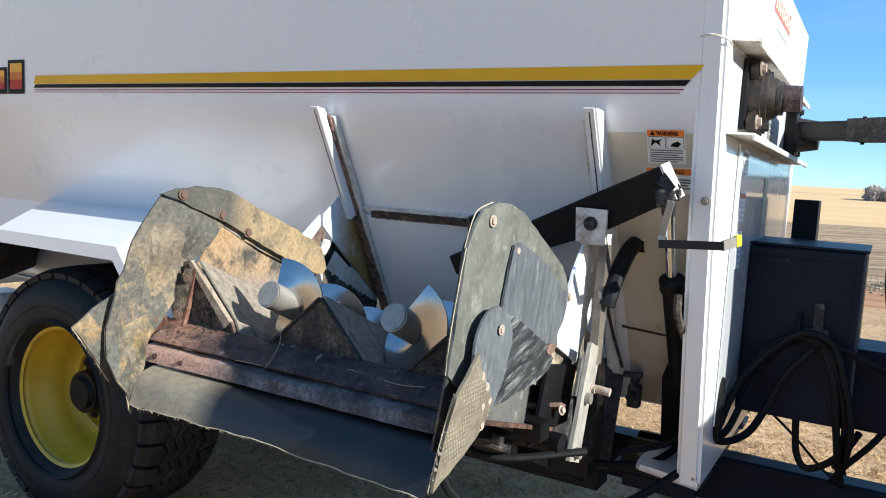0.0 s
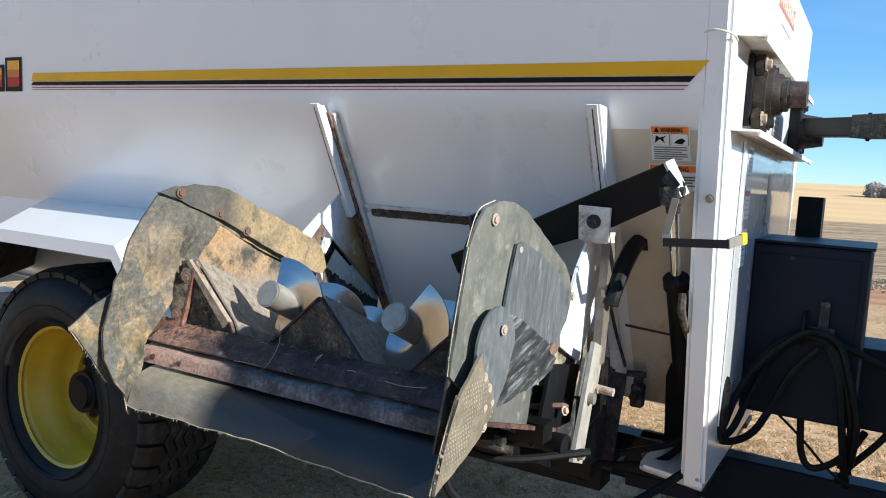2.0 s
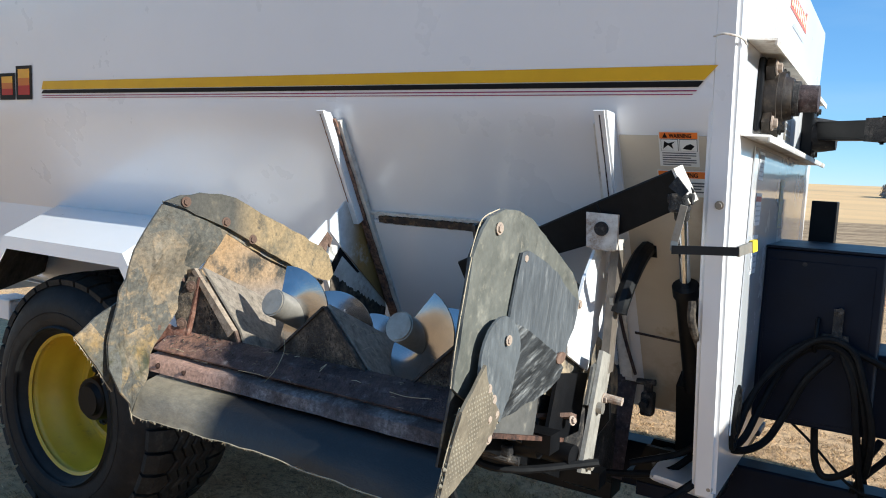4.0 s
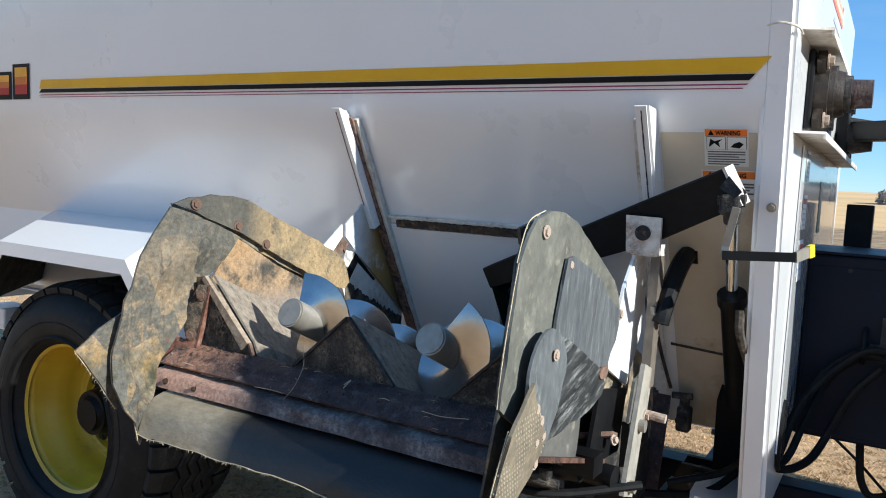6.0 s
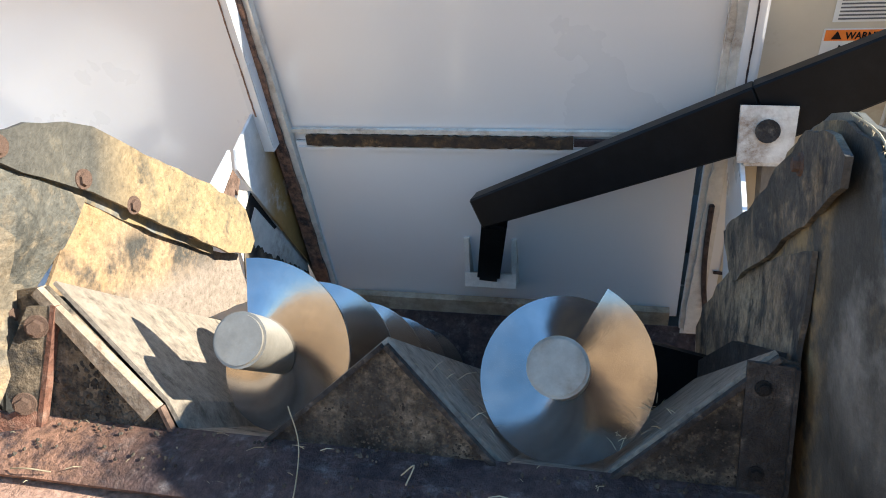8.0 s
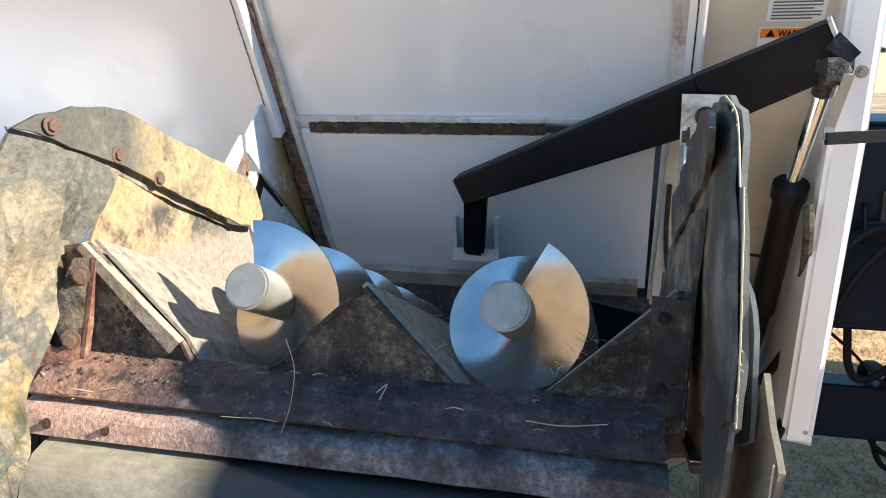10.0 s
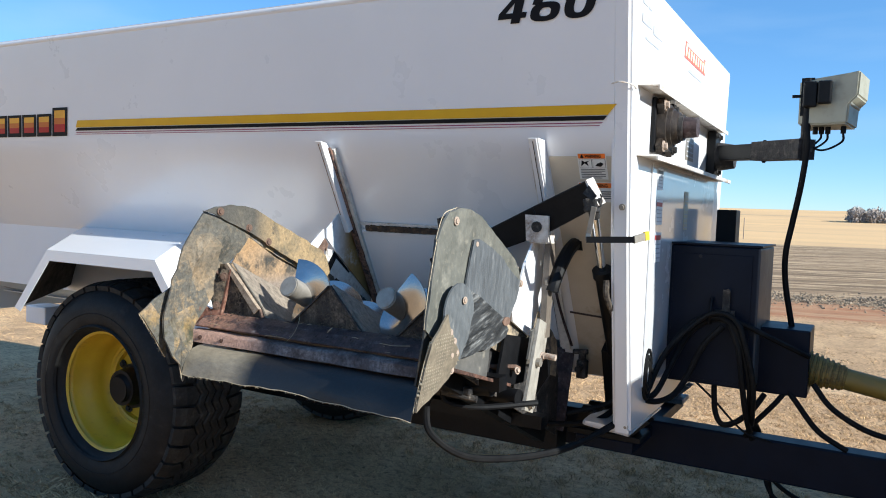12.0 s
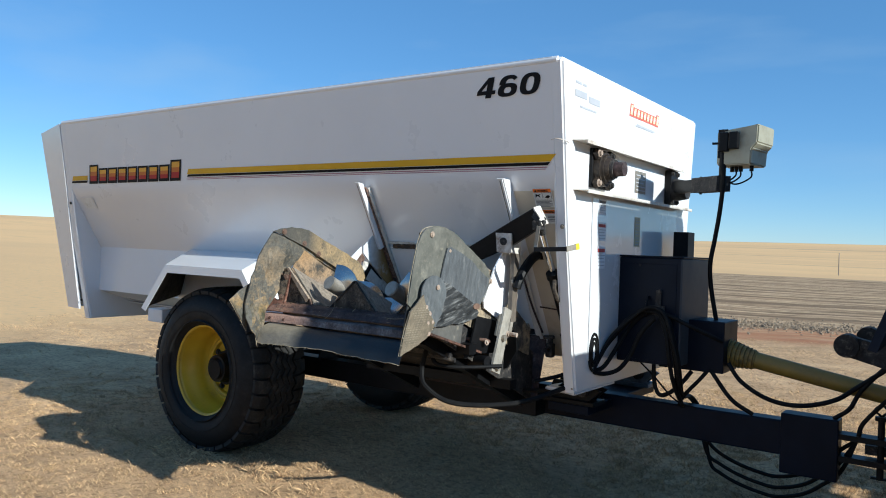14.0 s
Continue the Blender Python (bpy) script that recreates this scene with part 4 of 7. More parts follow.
def make_bearing():
    c = Vector((0.0, 0.45, 1.878))
    bm = bmesh.new()
    block(bm, (0.001, 0.345, 1.775), (0.018, 0.555, 1.985), 0.006)
    base = part("bearing_plate", bm, BLACK, front_wall, "greasy black flange bearing on the front plate")
    # cast housing: four bolted lugs round a stepped drum
    for dy, dz in ((-1, -1), (1, -1), (-1, 1), (1, 1)):
        bm = bmesh.new()
        bar(bm, c + Vector((0.032, 0, 0)), c + Vector((0.032, 0.092 * dy, 0.092 * dz)), 0.058, 0.026, (1, 0, 0), 0.04, 0.022)
        part("bearing_lug", bm, GREASE, base)
    bm = bmesh.new()
    for x0, x1, r0, r1 in ((0.016, 0.052, 0.094, 0.09), (0.052, 0.066, 0.078, 0.074), (0.066, 0.088, 0.066, 0.058)):
        rod(bm, c + Vector((x0, 0, 0)), c + Vector((x1, 0, 0)), r0, 28, r1)
    part("bearing_housing", bm, GREASE, base, smooth=True)
    bm = bmesh.new()
    rod(bm, c + Vector((0.08, 0, 0)), c + Vector((0.105, 0, 0)), 0.052, 20, 0.05)
    part("locking_collar", bm, DIRTY_BLACK, base, smooth=True)
    bm = bmesh.new()
    rod(bm, c + Vector((0.10, 0, 0)), c + Vector((0.155, 0, 0)), 0.04, 20, 0.038)
    part("shaft_end", bm, RUST_DARK, base, "rusty shaft end", smooth=True)
    for dy, dz in ((-0.08, -0.078), (0.08, -0.078), (-0.08, 0.078), (0.08, 0.078)):
        bolt(base, c + Vector((0.046, dy, dz)), (1, 0, 0), 0.014, BOLT_TAN if dy < 0 else DIRTY_BLACK)
    # the second bearing behind the arm of the display
    bm = bmesh.new()
    block(bm, (0.001, 1.48, 1.765), (0.045, 1.61, 1.985), 0.006)
    b2 = part("bearing_plate", bm, BLACK, front_wall)
    bm = bmesh.new()
    rod(bm, (0.04, 1.55, 1.86), (0.13, 1.55, 1.86), 0.075, 20, 0.06)
    part("bearing_housing", bm, DIRTY_BLACK, b2, smooth=True)
    for dy, dz in ((-0.05, -0.09), (0.05, -0.09), (-0.05, 0.09), (0.05, 0.09)):
        bolt(b2, (0.045, 1.545 + dy, 1.872 + dz), (1, 0, 0), 0.012, DIRTY_BLACK)


make_bearing()
bm = bmesh.new()
tube(bm, [(-0.06, 0.03, 1.985), (-0.03, 0.02, 1.988), (0.004, 0.05, 1.982), (0.012, 0.085, 1.972)], 0.0028, 6)
part("wire_tie", bm, WHITE_WORN, front_wall)


# ---- weighing display on its arm ----
def make_display():
    bm = bmesh.new()
    bar(bm, (0.05, 1.545, 1.875), (0.487, 1.055, 1.848), 0.07, 0.075)
    bmesh.ops.bevel(bm, geom=list(bm.edges), offset=0.006, segments=2, affect="EDGES")
    arm = part("display_arm", bm, BLACK, wagon, "black square tube arm carrying the display")
    bm = bmesh.new()
    bar(bm, (0.27, 1.30, 1.862), (0.493, 1.048, 1.849), 0.082, 0.087)
    part("arm_sleeve", bm, DIRTY_BLACK, arm)
    for s in (-1, 1):
        bolt(arm, Vector((0.30, 1.265, 1.86)) + Vector((0, 0, 0.044 * s)), (0, 0, s), 0.008, BLACK)
    bm = bmesh.new()
    rod(bm, (0.485, 1.045, 1.80), (0.485, 1.045, 2.15), 0.019, 14)
    bar(bm, (0.485, 1.045, 1.99), (0.485, 1.045, 2.15), 0.05, 0.03, (0, 1, 0))
    bar(bm, (0.47, 1.05, 2.075), (0.425, 1.04, 2.075), 0.012, 0.012)
    part("display_post", bm, BLACK, arm)
    bm = bmesh.new()
    # case: back plate facing the camera, deeper at the far side, with a sloping hood
    prof = [(-0.108, 0.0), (-0.108, 0.19), (0.075, 0.21), (0.122, 0.218), (0.118, 0.115), (0.088, 0.085), (0.083, 0.0)]
    m = pose(0.568, 1.08, 1.95, 0, 0, -8)
    lo = [bm.verts.new(m @ Vector((x, -0.06, z))) for x, z in prof]
    hi = [bm.verts.new(m @ Vector((x * 1.02, 0.16, z))) for x, z in prof]
    bm.faces.new(lo)
    bm.faces.new(hi[::-1])
    for i in range(len(prof)):
        j = (i + 1) % len(prof)
        bm.faces.new((lo[i], lo[j], hi[j], hi[i]))
    bmesh.ops.recalc_face_normals(bm, faces=bm.faces)
    bmesh.ops.bevel(bm, geom=list(bm.edges), offset=0.007, segments=2, affect="EDGES")
    box = part("weighing_display", bm, PLASTIC, arm, "beige plastic weighing display on a black post")
    bm = bmesh.new()
    for k in range(2):
        c = m @ Vector((-0.062 + 0.056 * k, -0.075, 0.125))
        block(bm, c - Vector((0.026, 0.018, 0.052 - 0.012 * k)), c + Vector((0.026, 0.018, 0.055)), 0.006)
    part("mount_bracket", bm, BLACK, box)
    for dx in (-0.055, -0.03, -0.005, 0.055):
        bm = bmesh.new()
        c = m @ Vector((dx, 0.03, 0))
        rod(bm, c + Vector((0, 0, 0.004)), c - Vector((0, 0, 0.03)), 0.011, 10)
        part("cable_gland", bm, BLACK, box)
    bm = bmesh.new()
    for dx, s in ((-0.03, -0.04), (-0.005, -0.05), (0.055, -0.06)):
        c = m @ Vector((dx, 0.03, -0.025))
        tube(bm, [c, c + Vector((-0.005, 0, s * 0.7)), c.lerp(Vector((0.46, 1.06, 1.89)), 0.5) + Vector((0, 0, s)), (0.462, 1.055, 1.895)], 0.005, 6)
    part("display_lead", bm, HOSE, box)
    bm = bmesh.new()
    tube(bm, [(0.492, 1.03, 1.92), (0.496, 1.03, 1.85), (0.48, 1.04, 1.69), (0.455, 1.05, 1.53), (0.436, 1.05, 1.40), (0.441, 1.06, 1.27), (0.475, 1.06, 1.09), (0.48, 1.06, 1.06)], 0.0125, 10)
    part("display_cable", bm, HOSE, arm, "thick black cable hanging to the gearbox", smooth=True)


make_display()


# ---- gearbox cabinet, shaft, tongue ----
def make_front_drive():
    bm = bmesh.new()
    block(bm, (0.006, 0.785, 0.83), (0.366, 1.28, 1.42), 0.008)
    case = part("drive_cover", bm, COVER, wagon, "blue-black sheet steel drive cover")
    bm = bmesh.new()
    block(bm, (0.006, 0.782, 1.421), (0.372, 1.286, 1.43), 0.002)
    part("cover_lid", bm, BLUE_BLACK, case)
    bm = bmesh.new()
    block(bm, (0.02, 0.7815, 0.85), (0.338, 0.786, 1.385), 0.0015)
    part("cover_door", bm, BLUE_BLACK, case)
    bm = bmesh.new()
    bar(bm, (0.245, 0.776, 1.10), (0.245, 0.776, 1.24), 0.03, 0.018, (0, 1, 0))
    bar(bm, (0.20, 0.774, 1.13), (0.28, 0.774, 1.13), 0.05, 0.012, (0, 1, 0))
    rod(bm, (0.25, 0.78, 1.235), (0.25, 0.755, 1.235), 0.01, 10)
    part("latch", bm, DIRTY_BLACK, case)
    bm = bmesh.new()
    rod(bm, (0.13, 0.784, 1.375), (0.13, 0.778, 1.375), 0.008, 8)
    part("lid_screw", bm, DIRTY_BLACK, case)
    bm = bmesh.new()
    block(bm, (0.20, 0.93, 0.80), (0.56, 1.20, 1.082), 0.006)
    part("shaft_cover", bm, BLUE_BLACK, wagon, "blue-black square shaft cover")
    bm = bmesh.new()
    block(bm, (0.065, 1.50, 0.75), (0.16, 1.63, 1.588), 0.004)
    part("upright_channel", bm, BLACK, wagon, "black upright channel at the front plate")
    # PTO shaft with ribbed bell
    a, b = Vector((0.54, 1.07, 0.905)), Vector((1.75, 1.07, 0.70))
    bm = bmesh.new()
    rod(bm, a.lerp(b, 0.1), b, 0.046, 24, 0.043)
    shaft = part("drive_shaft", bm, PTO, wagon, "yellow plastic-guarded drive shaft", smooth=True)
    d = (b - a).normalized()
    turn = d.to_track_quat("Y", "Z").to_matrix().to_4x4()
    prof = [(0.0, 0.05)]
    for k in range(7):
        y = 0.004 + 0.022 * k
        prof += [(y, 0.080 - 0.004 * k), (y + 0.011, 0.080 - 0.004 * k), (y + 0.013, 0.068 - 0.003 * k), (y + 0.021, 0.068 - 0.003 * k)]
    prof += [(0.16, 0.044)]
    bm = bmesh.new()
    lathe(bm, prof, (0, 0, 0), 28)
    bm.transform(Matrix.Translation(a) @ turn)
    part("bell_guard", bm, PTO_DIRTY, shaft, "ribbed yellow bell guard")
    # tongue beam and hitch
    bm = bmesh.new()
    block(bm, (-1.7, 0.93, 0.42), (1.125, 1.04, 0.60), 0.008)
    block(bm, (0.86, 0.925, 0.33), (1.13, 1.045, 0.64), 0.006)
    tongue = part("tongue", bm, BLUE_BLACK, wagon, "blue-black box-section drawbar tongue")
    bm = bmesh.new()
    for z in (0.56, 0.45):
        bar(bm, (1.12, 0.985, z), (1.36, 0.985, z), 0.10, 0.028)
    rod(bm, (1.31, 0.985, 0.37), (1.31, 0.985, 0.66), 0.016, 12)
    rod(bm, (1.31, 0.985, 0.66), (1.31, 0.985, 0.68), 0.03, 12)
    tube(bm, [(1.31, 0.985, 0.68), (1.28, 0.985, 0.71), (1.31, 0.985, 0.735), (1.335, 0.985, 0.71), (1.31, 0.985, 0.68)], 0.006, 6)
    bar(bm, (1.27, 0.985, 0.375), (1.35, 0.985, 0.375), 0.012, 0.012)
    part("clevis", bm, BLACK, tongue, "black clevis with hitch pin")
    # weigh-bar seats between box and frame
    for y, n in ((0.62, 0), (1.45, 1)):
        bm = bmesh.new()
        slab(bm, [(-0.34, y, 0.60), (-0.08, y, 0.60), (-0.01, y, 0.665), (-0.12, y, 0.70), (-0.30, y, 0.70)], 0.02, (0, 1, 0))
        slab(bm, [(-0.34, y + 0.09, 0.60), (-0.08, y + 0.09, 0.60), (-0.01, y + 0.09, 0.665), (-0.12, y + 0.09, 0.70), (-0.30, y + 0.09, 0.70)], 0.02, (0, 1, 0))
        block(bm, (-0.36, y - 0.02, 0.575), (-0.04, y + 0.14, 0.60), 0.003)
        seat = part("weigh_seat", bm, SEAT_SKYLIT if n else BLACK, wagon, "weigh bar seat, painted pale blue-grey for sky light" if n else "black weigh bar seat")
        bm = bmesh.new()
        rod(bm, (-0.11, y - 0.03, 0.655), (-0.11, y + 0.15, 0.655), 0.03, 16)
        rod(bm, (-0.24, y - 0.03, 0.655), (-0.24, y + 0.15, 0.655), 0.03, 16)
        part("weigh_bar", bm, DIRTY_BLACK, seat, smooth=True)


make_front_drive()


def make_frame():
    """Chassis rails, cross members, axle and the chute's underslung frame."""
    bm = bmesh.new()
    block(bm, (-3.3, 0.64, 0.46), (-0.42, 0.76, 0.60), 0.004)
    chassis = part("chassis_rail", bm, BLACK, wagon, "black steel chassis rail")
    bm = bmesh.new()
    block(bm, (-3.3, 1.32, 0.40), (-0.85, 1.44, 0.60), 0.004)
    part("chassis_rail", bm, BLACK, wagon, "black steel chassis rail")
    for x in (-3.2, -1.72):
        bm = bmesh.new()
        block(bm, (x, 0.762, 0.47), (x + 0.12, 1.318, 0.59), 0.004)
        part("cross_member", bm, BLACK, chassis)
    bm = bmesh.new()
    block(bm, (-0.32, 0.60, 0.525), (-0.07, 0.926, 0.575), 0.004)
    part("cross_member", bm, BLUE_BLACK, wagon, "cross beam that carries the weigh bars")
    bm = bmesh.new()
    block(bm, (-0.32, 1.044, 0.525), (-0.07, 1.62, 0.575), 0.004)
    part("cross_member", bm, BLUE_BLACK, wagon, "cross beam that carries the weigh bars")
    bm = bmesh.new()
    rod(bm, (-2.57, 0.0, 0.54), (-2.57, WIDE, 0.54), 0.065, 16)
    part("axle", bm, BLACK, chassis, smooth=True)
    for x in (-2.9, -2.2, -1.6):
        bm = bmesh.new()
        slab(bm, [(x, 0.66, 0.828), (x, 0.92, 0.828), (x, 0.80, 0.586), (x, 0.62, 0.586)], 0.012, (1, 0, 0))
        part("saddle", bm, BLACK, chassis)
    bm = bmesh.new()
    block(bm, (-3.40, 0.02, 0.80), (-3.22, 0.16, 0.90), 0.008)
    bar(bm, (-3.30, 0.10, 0.85), (-3.30, 0.50, 0.90), 0.06, 0.05)
    part("frame_end", bm, WHITE, chassis)


make_frame()


# ---- wheels and fenders ----
def make_wheel(y_out, way, label):
    """One wheel; way +1: its outer face looks to -y."""
    c = Vector((-2.57, y_out, 0.545))
    s = way
    bm = bmesh.new()
    prof = [(0.0, 0.292), (-0.012, 0.31), (-0.012, 0.316), (0.006, 0.312), (0.016, 0.297), (0.03, 0.291), (0.085, 0.283), (0.10, 0.268), (0.165, 0.258), (0.19, 0.25), (0.205, 0.238), (0.208, 0.222), (0.196, 0.208), (0.202, 0.194), (0.225, 0.188), (0.224, 0.11)]
    lathe(bm, [(y * s, r) for y, r in prof], c, 72)
    lathe(bm, [((y + 0.004) * s, r) for y, r in ((0.165, 0.258), (0.26, 0.25), (0.40, 0.29))], c, 72)
    bmesh.ops.remove_doubles(bm, verts=bm.verts, dist=1e-5)
    wheel = part("wheel", bm, RIM, wagon, label, smooth=True)
    bm = bmesh.new()
    rod(bm, c + Vector((0, 0.24 * s, 0)), c + Vector((0, 0.165 * s, 0)), 0.128, 10, 0.12)
    rod(bm, c + Vector((0, 0.16 * s, 0)), c + Vector((0, 0.095 * s, 0)), 0.102, 24, 0.092)
    rod(bm, c + Vector((0, 0.095 * s, 0)), c + Vector((0, 0.075 * s, 0)), 0.075, 24, 0.06)
    for k in range(6):
        a = 2 * math.pi * (k + 0.15) / 6
        rod(bm, c + Vector((0.088 * math.cos(a), 0.16 * s, 0.088 * math.sin(a))), c + Vector((0.088 * math.cos(a), 0.145 * s, 0.088 * math.sin(a))), 0.014, 6)
    part("hub", bm, BLACK, wheel, "black greasy hub", smooth=True)
    for k in range(8):
        a = 2 * math.pi * (k + 0.3) / 8
        bolt(wheel, c + Vector((0.168 * math.cos(a), 0.219 * s, 0.168 * math.sin(a))), (0, -s, 0), 0.015, DIRTY_BLACK)
    bm = bmesh.new()
    prof = [(0.005, 0.298), (-0.03, 0.315), (-0.046, 0.34), (-0.056, 0.375), (-0.058, 0.405), (-0.056, 0.43), (-0.047, 0.46), (-0.032, 0.485), (-0.012, 0.508), (0.01, 0.526), (0.05, 0.535), (0.12, 0.541), (0.20, 0.543), (0.28, 0.541), (0.35, 0.535), (0.39, 0.525), (0.41, 0.50), (0.44, 0.44), (0.44, 0.37), (0.40, 0.30)]
    lathe(bm, [(y * s, r) for y, r in prof], c, 96)
    tyre = part("tyre", bm, TYRE, wheel, "black field tyre with dusty blocks", smooth=True)
    # tread: ribs parted by zigzag grooves, shoulders cut crosswise into blocks
    bm = bmesh.new()
    n, amp = 34, 0.015

    def at(r, y, a):
        return bm.verts.new(c + Vector((r * math.cos(a), y * s, r * math.sin(a))))

    for y0, y1 in ((0.103, 0.144), (0.153, 0.192), (0.201, 0.240), (0.249, 0.290)):
        ring = []
        for k in range(2 * n):
            a, zig = math.pi * k / n, amp if k % 2 else -amp
            ring.append([at(r, y + zig, a) for r, y in ((0.53, y0 - 0.003), (0.557, y0), (0.562, y0 + 0.007), (0.562, y1 - 0.007), (0.557, y1), (0.53, y1 + 0.003))])
        for p, q in zip(ring, ring[1:] + ring[:1]):
            for i in range(5):
                bm.faces.new((p[i], p[i + 1], q[i + 1], q[i]))
    teeth = 34
    for y_in, y_mid, y_out2, sign in ((0.090, 0.03, -0.014, -1), (0.304, 0.36, 0.406, 1)):
        for k in range(teeth):
            cols = []
            for u in (0.08, 0.5, 0.92):
                a = 2 * math.pi * (k + u) / teeth
                zig = amp * (1 - 4 * abs((a * n / (2 * math.pi)) % 1 - 0.5))
                cols.append([at(r, y, a + lag) for r, y, lag in ((0.53, y_in + zig, 0), (0.559, y_in + zig, 0), (0.556, y_mid, 0.008), (0.536, y_out2 + sign * 0.006, 0.02), (0.512, y_out2 + sign * 0.002, 0.02))])
            for p, q in zip(cols, cols[1:]):
                for i in range(4):
                    bm.faces.new((p[i], p[i + 1], q[i + 1], q[i]))
            bm.faces.new(cols[0])
            bm.faces.new(cols[2][::-1])
    part("tread", bm, TREAD, tyre, "dusty zigzag tread ribs")
    # raised rings and cleats on the sidewall
    bm = bmesh.new()
    for r, w in ((0.40, 0.006), (0.335, 0.008)):
        lathe(bm, [(-0.050 * s, r - w), (-0.0605 * s, r), (-0.050 * s, r + w)], c, 72)
    part("sidewall_ribs", bm, TYRE, tyre)


make_wheel(-0.075, 1, "yellow steel wheel with a big lugged tyre")
make_wheel(WIDE + 0.075, -1, "yellow steel wheel on the shaded far side")


def make_fender(flip):
    f = mirror if flip else (lambda p: p)
    bm = bmesh.new()
    yn, yb = -0.18, slope_y(1.33) - 0.004
    lip = [(-3.125, yn, 0.908), (-2.885, yn, 1.19), (-2.12, yn, 1.19), (-1.905, yn, 0.925)]
    near = [(-3.175, yn, 0.925), (-2.905, yn, 1.245), (-2.10, yn, 1.245), (-1.86, yn, 0.94)]
    back = [(-3.52, yb, 0.97), (-3.375, yb, 1.345), (-2.455, yb, 1.345), (-1.90, yb, 0.95)]
    sheet(bm, [[f(p) for p in row] for row in (lip, near, back)], 0.004)
    fender = part("fender", bm, WHITE, wagon, "white angular steel fender over the wheel")
    # thin dark brown sheet lining the underside
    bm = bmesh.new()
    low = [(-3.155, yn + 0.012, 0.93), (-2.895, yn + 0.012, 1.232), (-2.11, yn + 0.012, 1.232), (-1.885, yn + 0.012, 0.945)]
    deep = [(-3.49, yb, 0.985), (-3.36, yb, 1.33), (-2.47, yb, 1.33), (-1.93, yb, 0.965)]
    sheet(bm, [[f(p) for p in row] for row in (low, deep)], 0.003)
    part("fender_underside", bm, UNDERSIDE_BROWN, fender, "dark brown sheet lining the fender's underside")


make_fender(False)
make_fender(True)


# ---- gate, guides and hood plates round the discharge opening ----
def make_gate():
    bm = bmesh.new()
    slab(bm, [on_slope(-1.285, 0.99, 0.012), on_slope(-0.40, 0.99, 0.012), on_slope(-0.40, 1.432, 0.012), on_slope(-1.285, 1.432, 0.012)], 0.006, -OUT_OF_SLOPE)
    gate = part("gate", bm, WHITE, wagon, "white sliding steel gate, shut, rusty along its top edge")
    bm = bmesh.new()
    rnd = random.Random(4)
    top, low = [], []
    for k in range(60):
        x = -1.255 + 0.60 * k / 59
        top.append(on_slope(x, 1.449 + rnd.uniform(-0.002, 0.004), 0.010))
        low.append(on_slope(x, 1.430 - rnd.uniform(0, 0.003), 0.014))
    slab(bm, low + top[::-1], 0.008, OUT_OF_SLOPE)
    part("gate_edge", bm, RUST_EDGE, gate, "rusty top edge of the gate")
    bm = bmesh.new()
    slab(bm, [on_slope(-0.653, 1.433, 0.012), on_slope(-0.405, 1.433, 0.012), on_slope(-0.405, 1.447, 0.012), on_slope(-0.653, 1.447, 0.012)], 0.007, OUT_OF_SLOPE)
    part("gate_edge", bm, RUST_DARK, gate, "dark end of the gate's top edge")
    bm = bmesh.new()
    slab(bm, [on_slope(-1.28, 1.416, 0.0125), on_slope(-0.405, 1.418, 0.0125), on_slope(-0.405, 1.426, 0.0125), on_slope(-1.28, 1.424, 0.0125)], 0.006, OUT_OF_SLOPE)
    part("gate_bead", bm, WHITE, gate)
    bm = bmesh.new()
    slab(bm, [on_slope(-1.26, 0.985, 0.02), on_slope(-0.42, 0.985, 0.02), on_slope(-0.42, 1.025, 0.02), on_slope(-1.26, 1.025, 0.02)], 0.02, OUT_OF_SLOPE)
    part("gate_ledge", bm, LEDGE_TAN, gate, "gate foot stained with feed")
    bm = bmesh.new()
    slab(bm, [on_slope(-1.29, 1.452, 0.004), on_slope(-0.39, 1.452, 0.004), on_slope(-0.39, 1.462, 0.004), on_slope(-1.29, 1.462, 0.004)], 0.008, OUT_OF_SLOPE)
    part("gate_stop", bm, WHITE_WORN, gate)
    bm = bmesh.new()
    for x in (-0.915, -0.80):
        slab(bm, [(x, 0.44, 1.07), (x, 0.50, 1.07), (x, 0.46, 1.19), (x, 0.41, 1.19)], 0.012, (1, 0, 0))
    slab(bm, [(-0.915, 0.43, 1.065), (-0.788, 0.43, 1.065), (-0.788, 0.43, 1.10), (-0.915, 0.43, 1.10)], 0.012, (0, 1, 0))
    part("gate_lug", bm, WHITE_WORN, gate, "white lugs that take the arm's toe")
    return gate


make_gate()


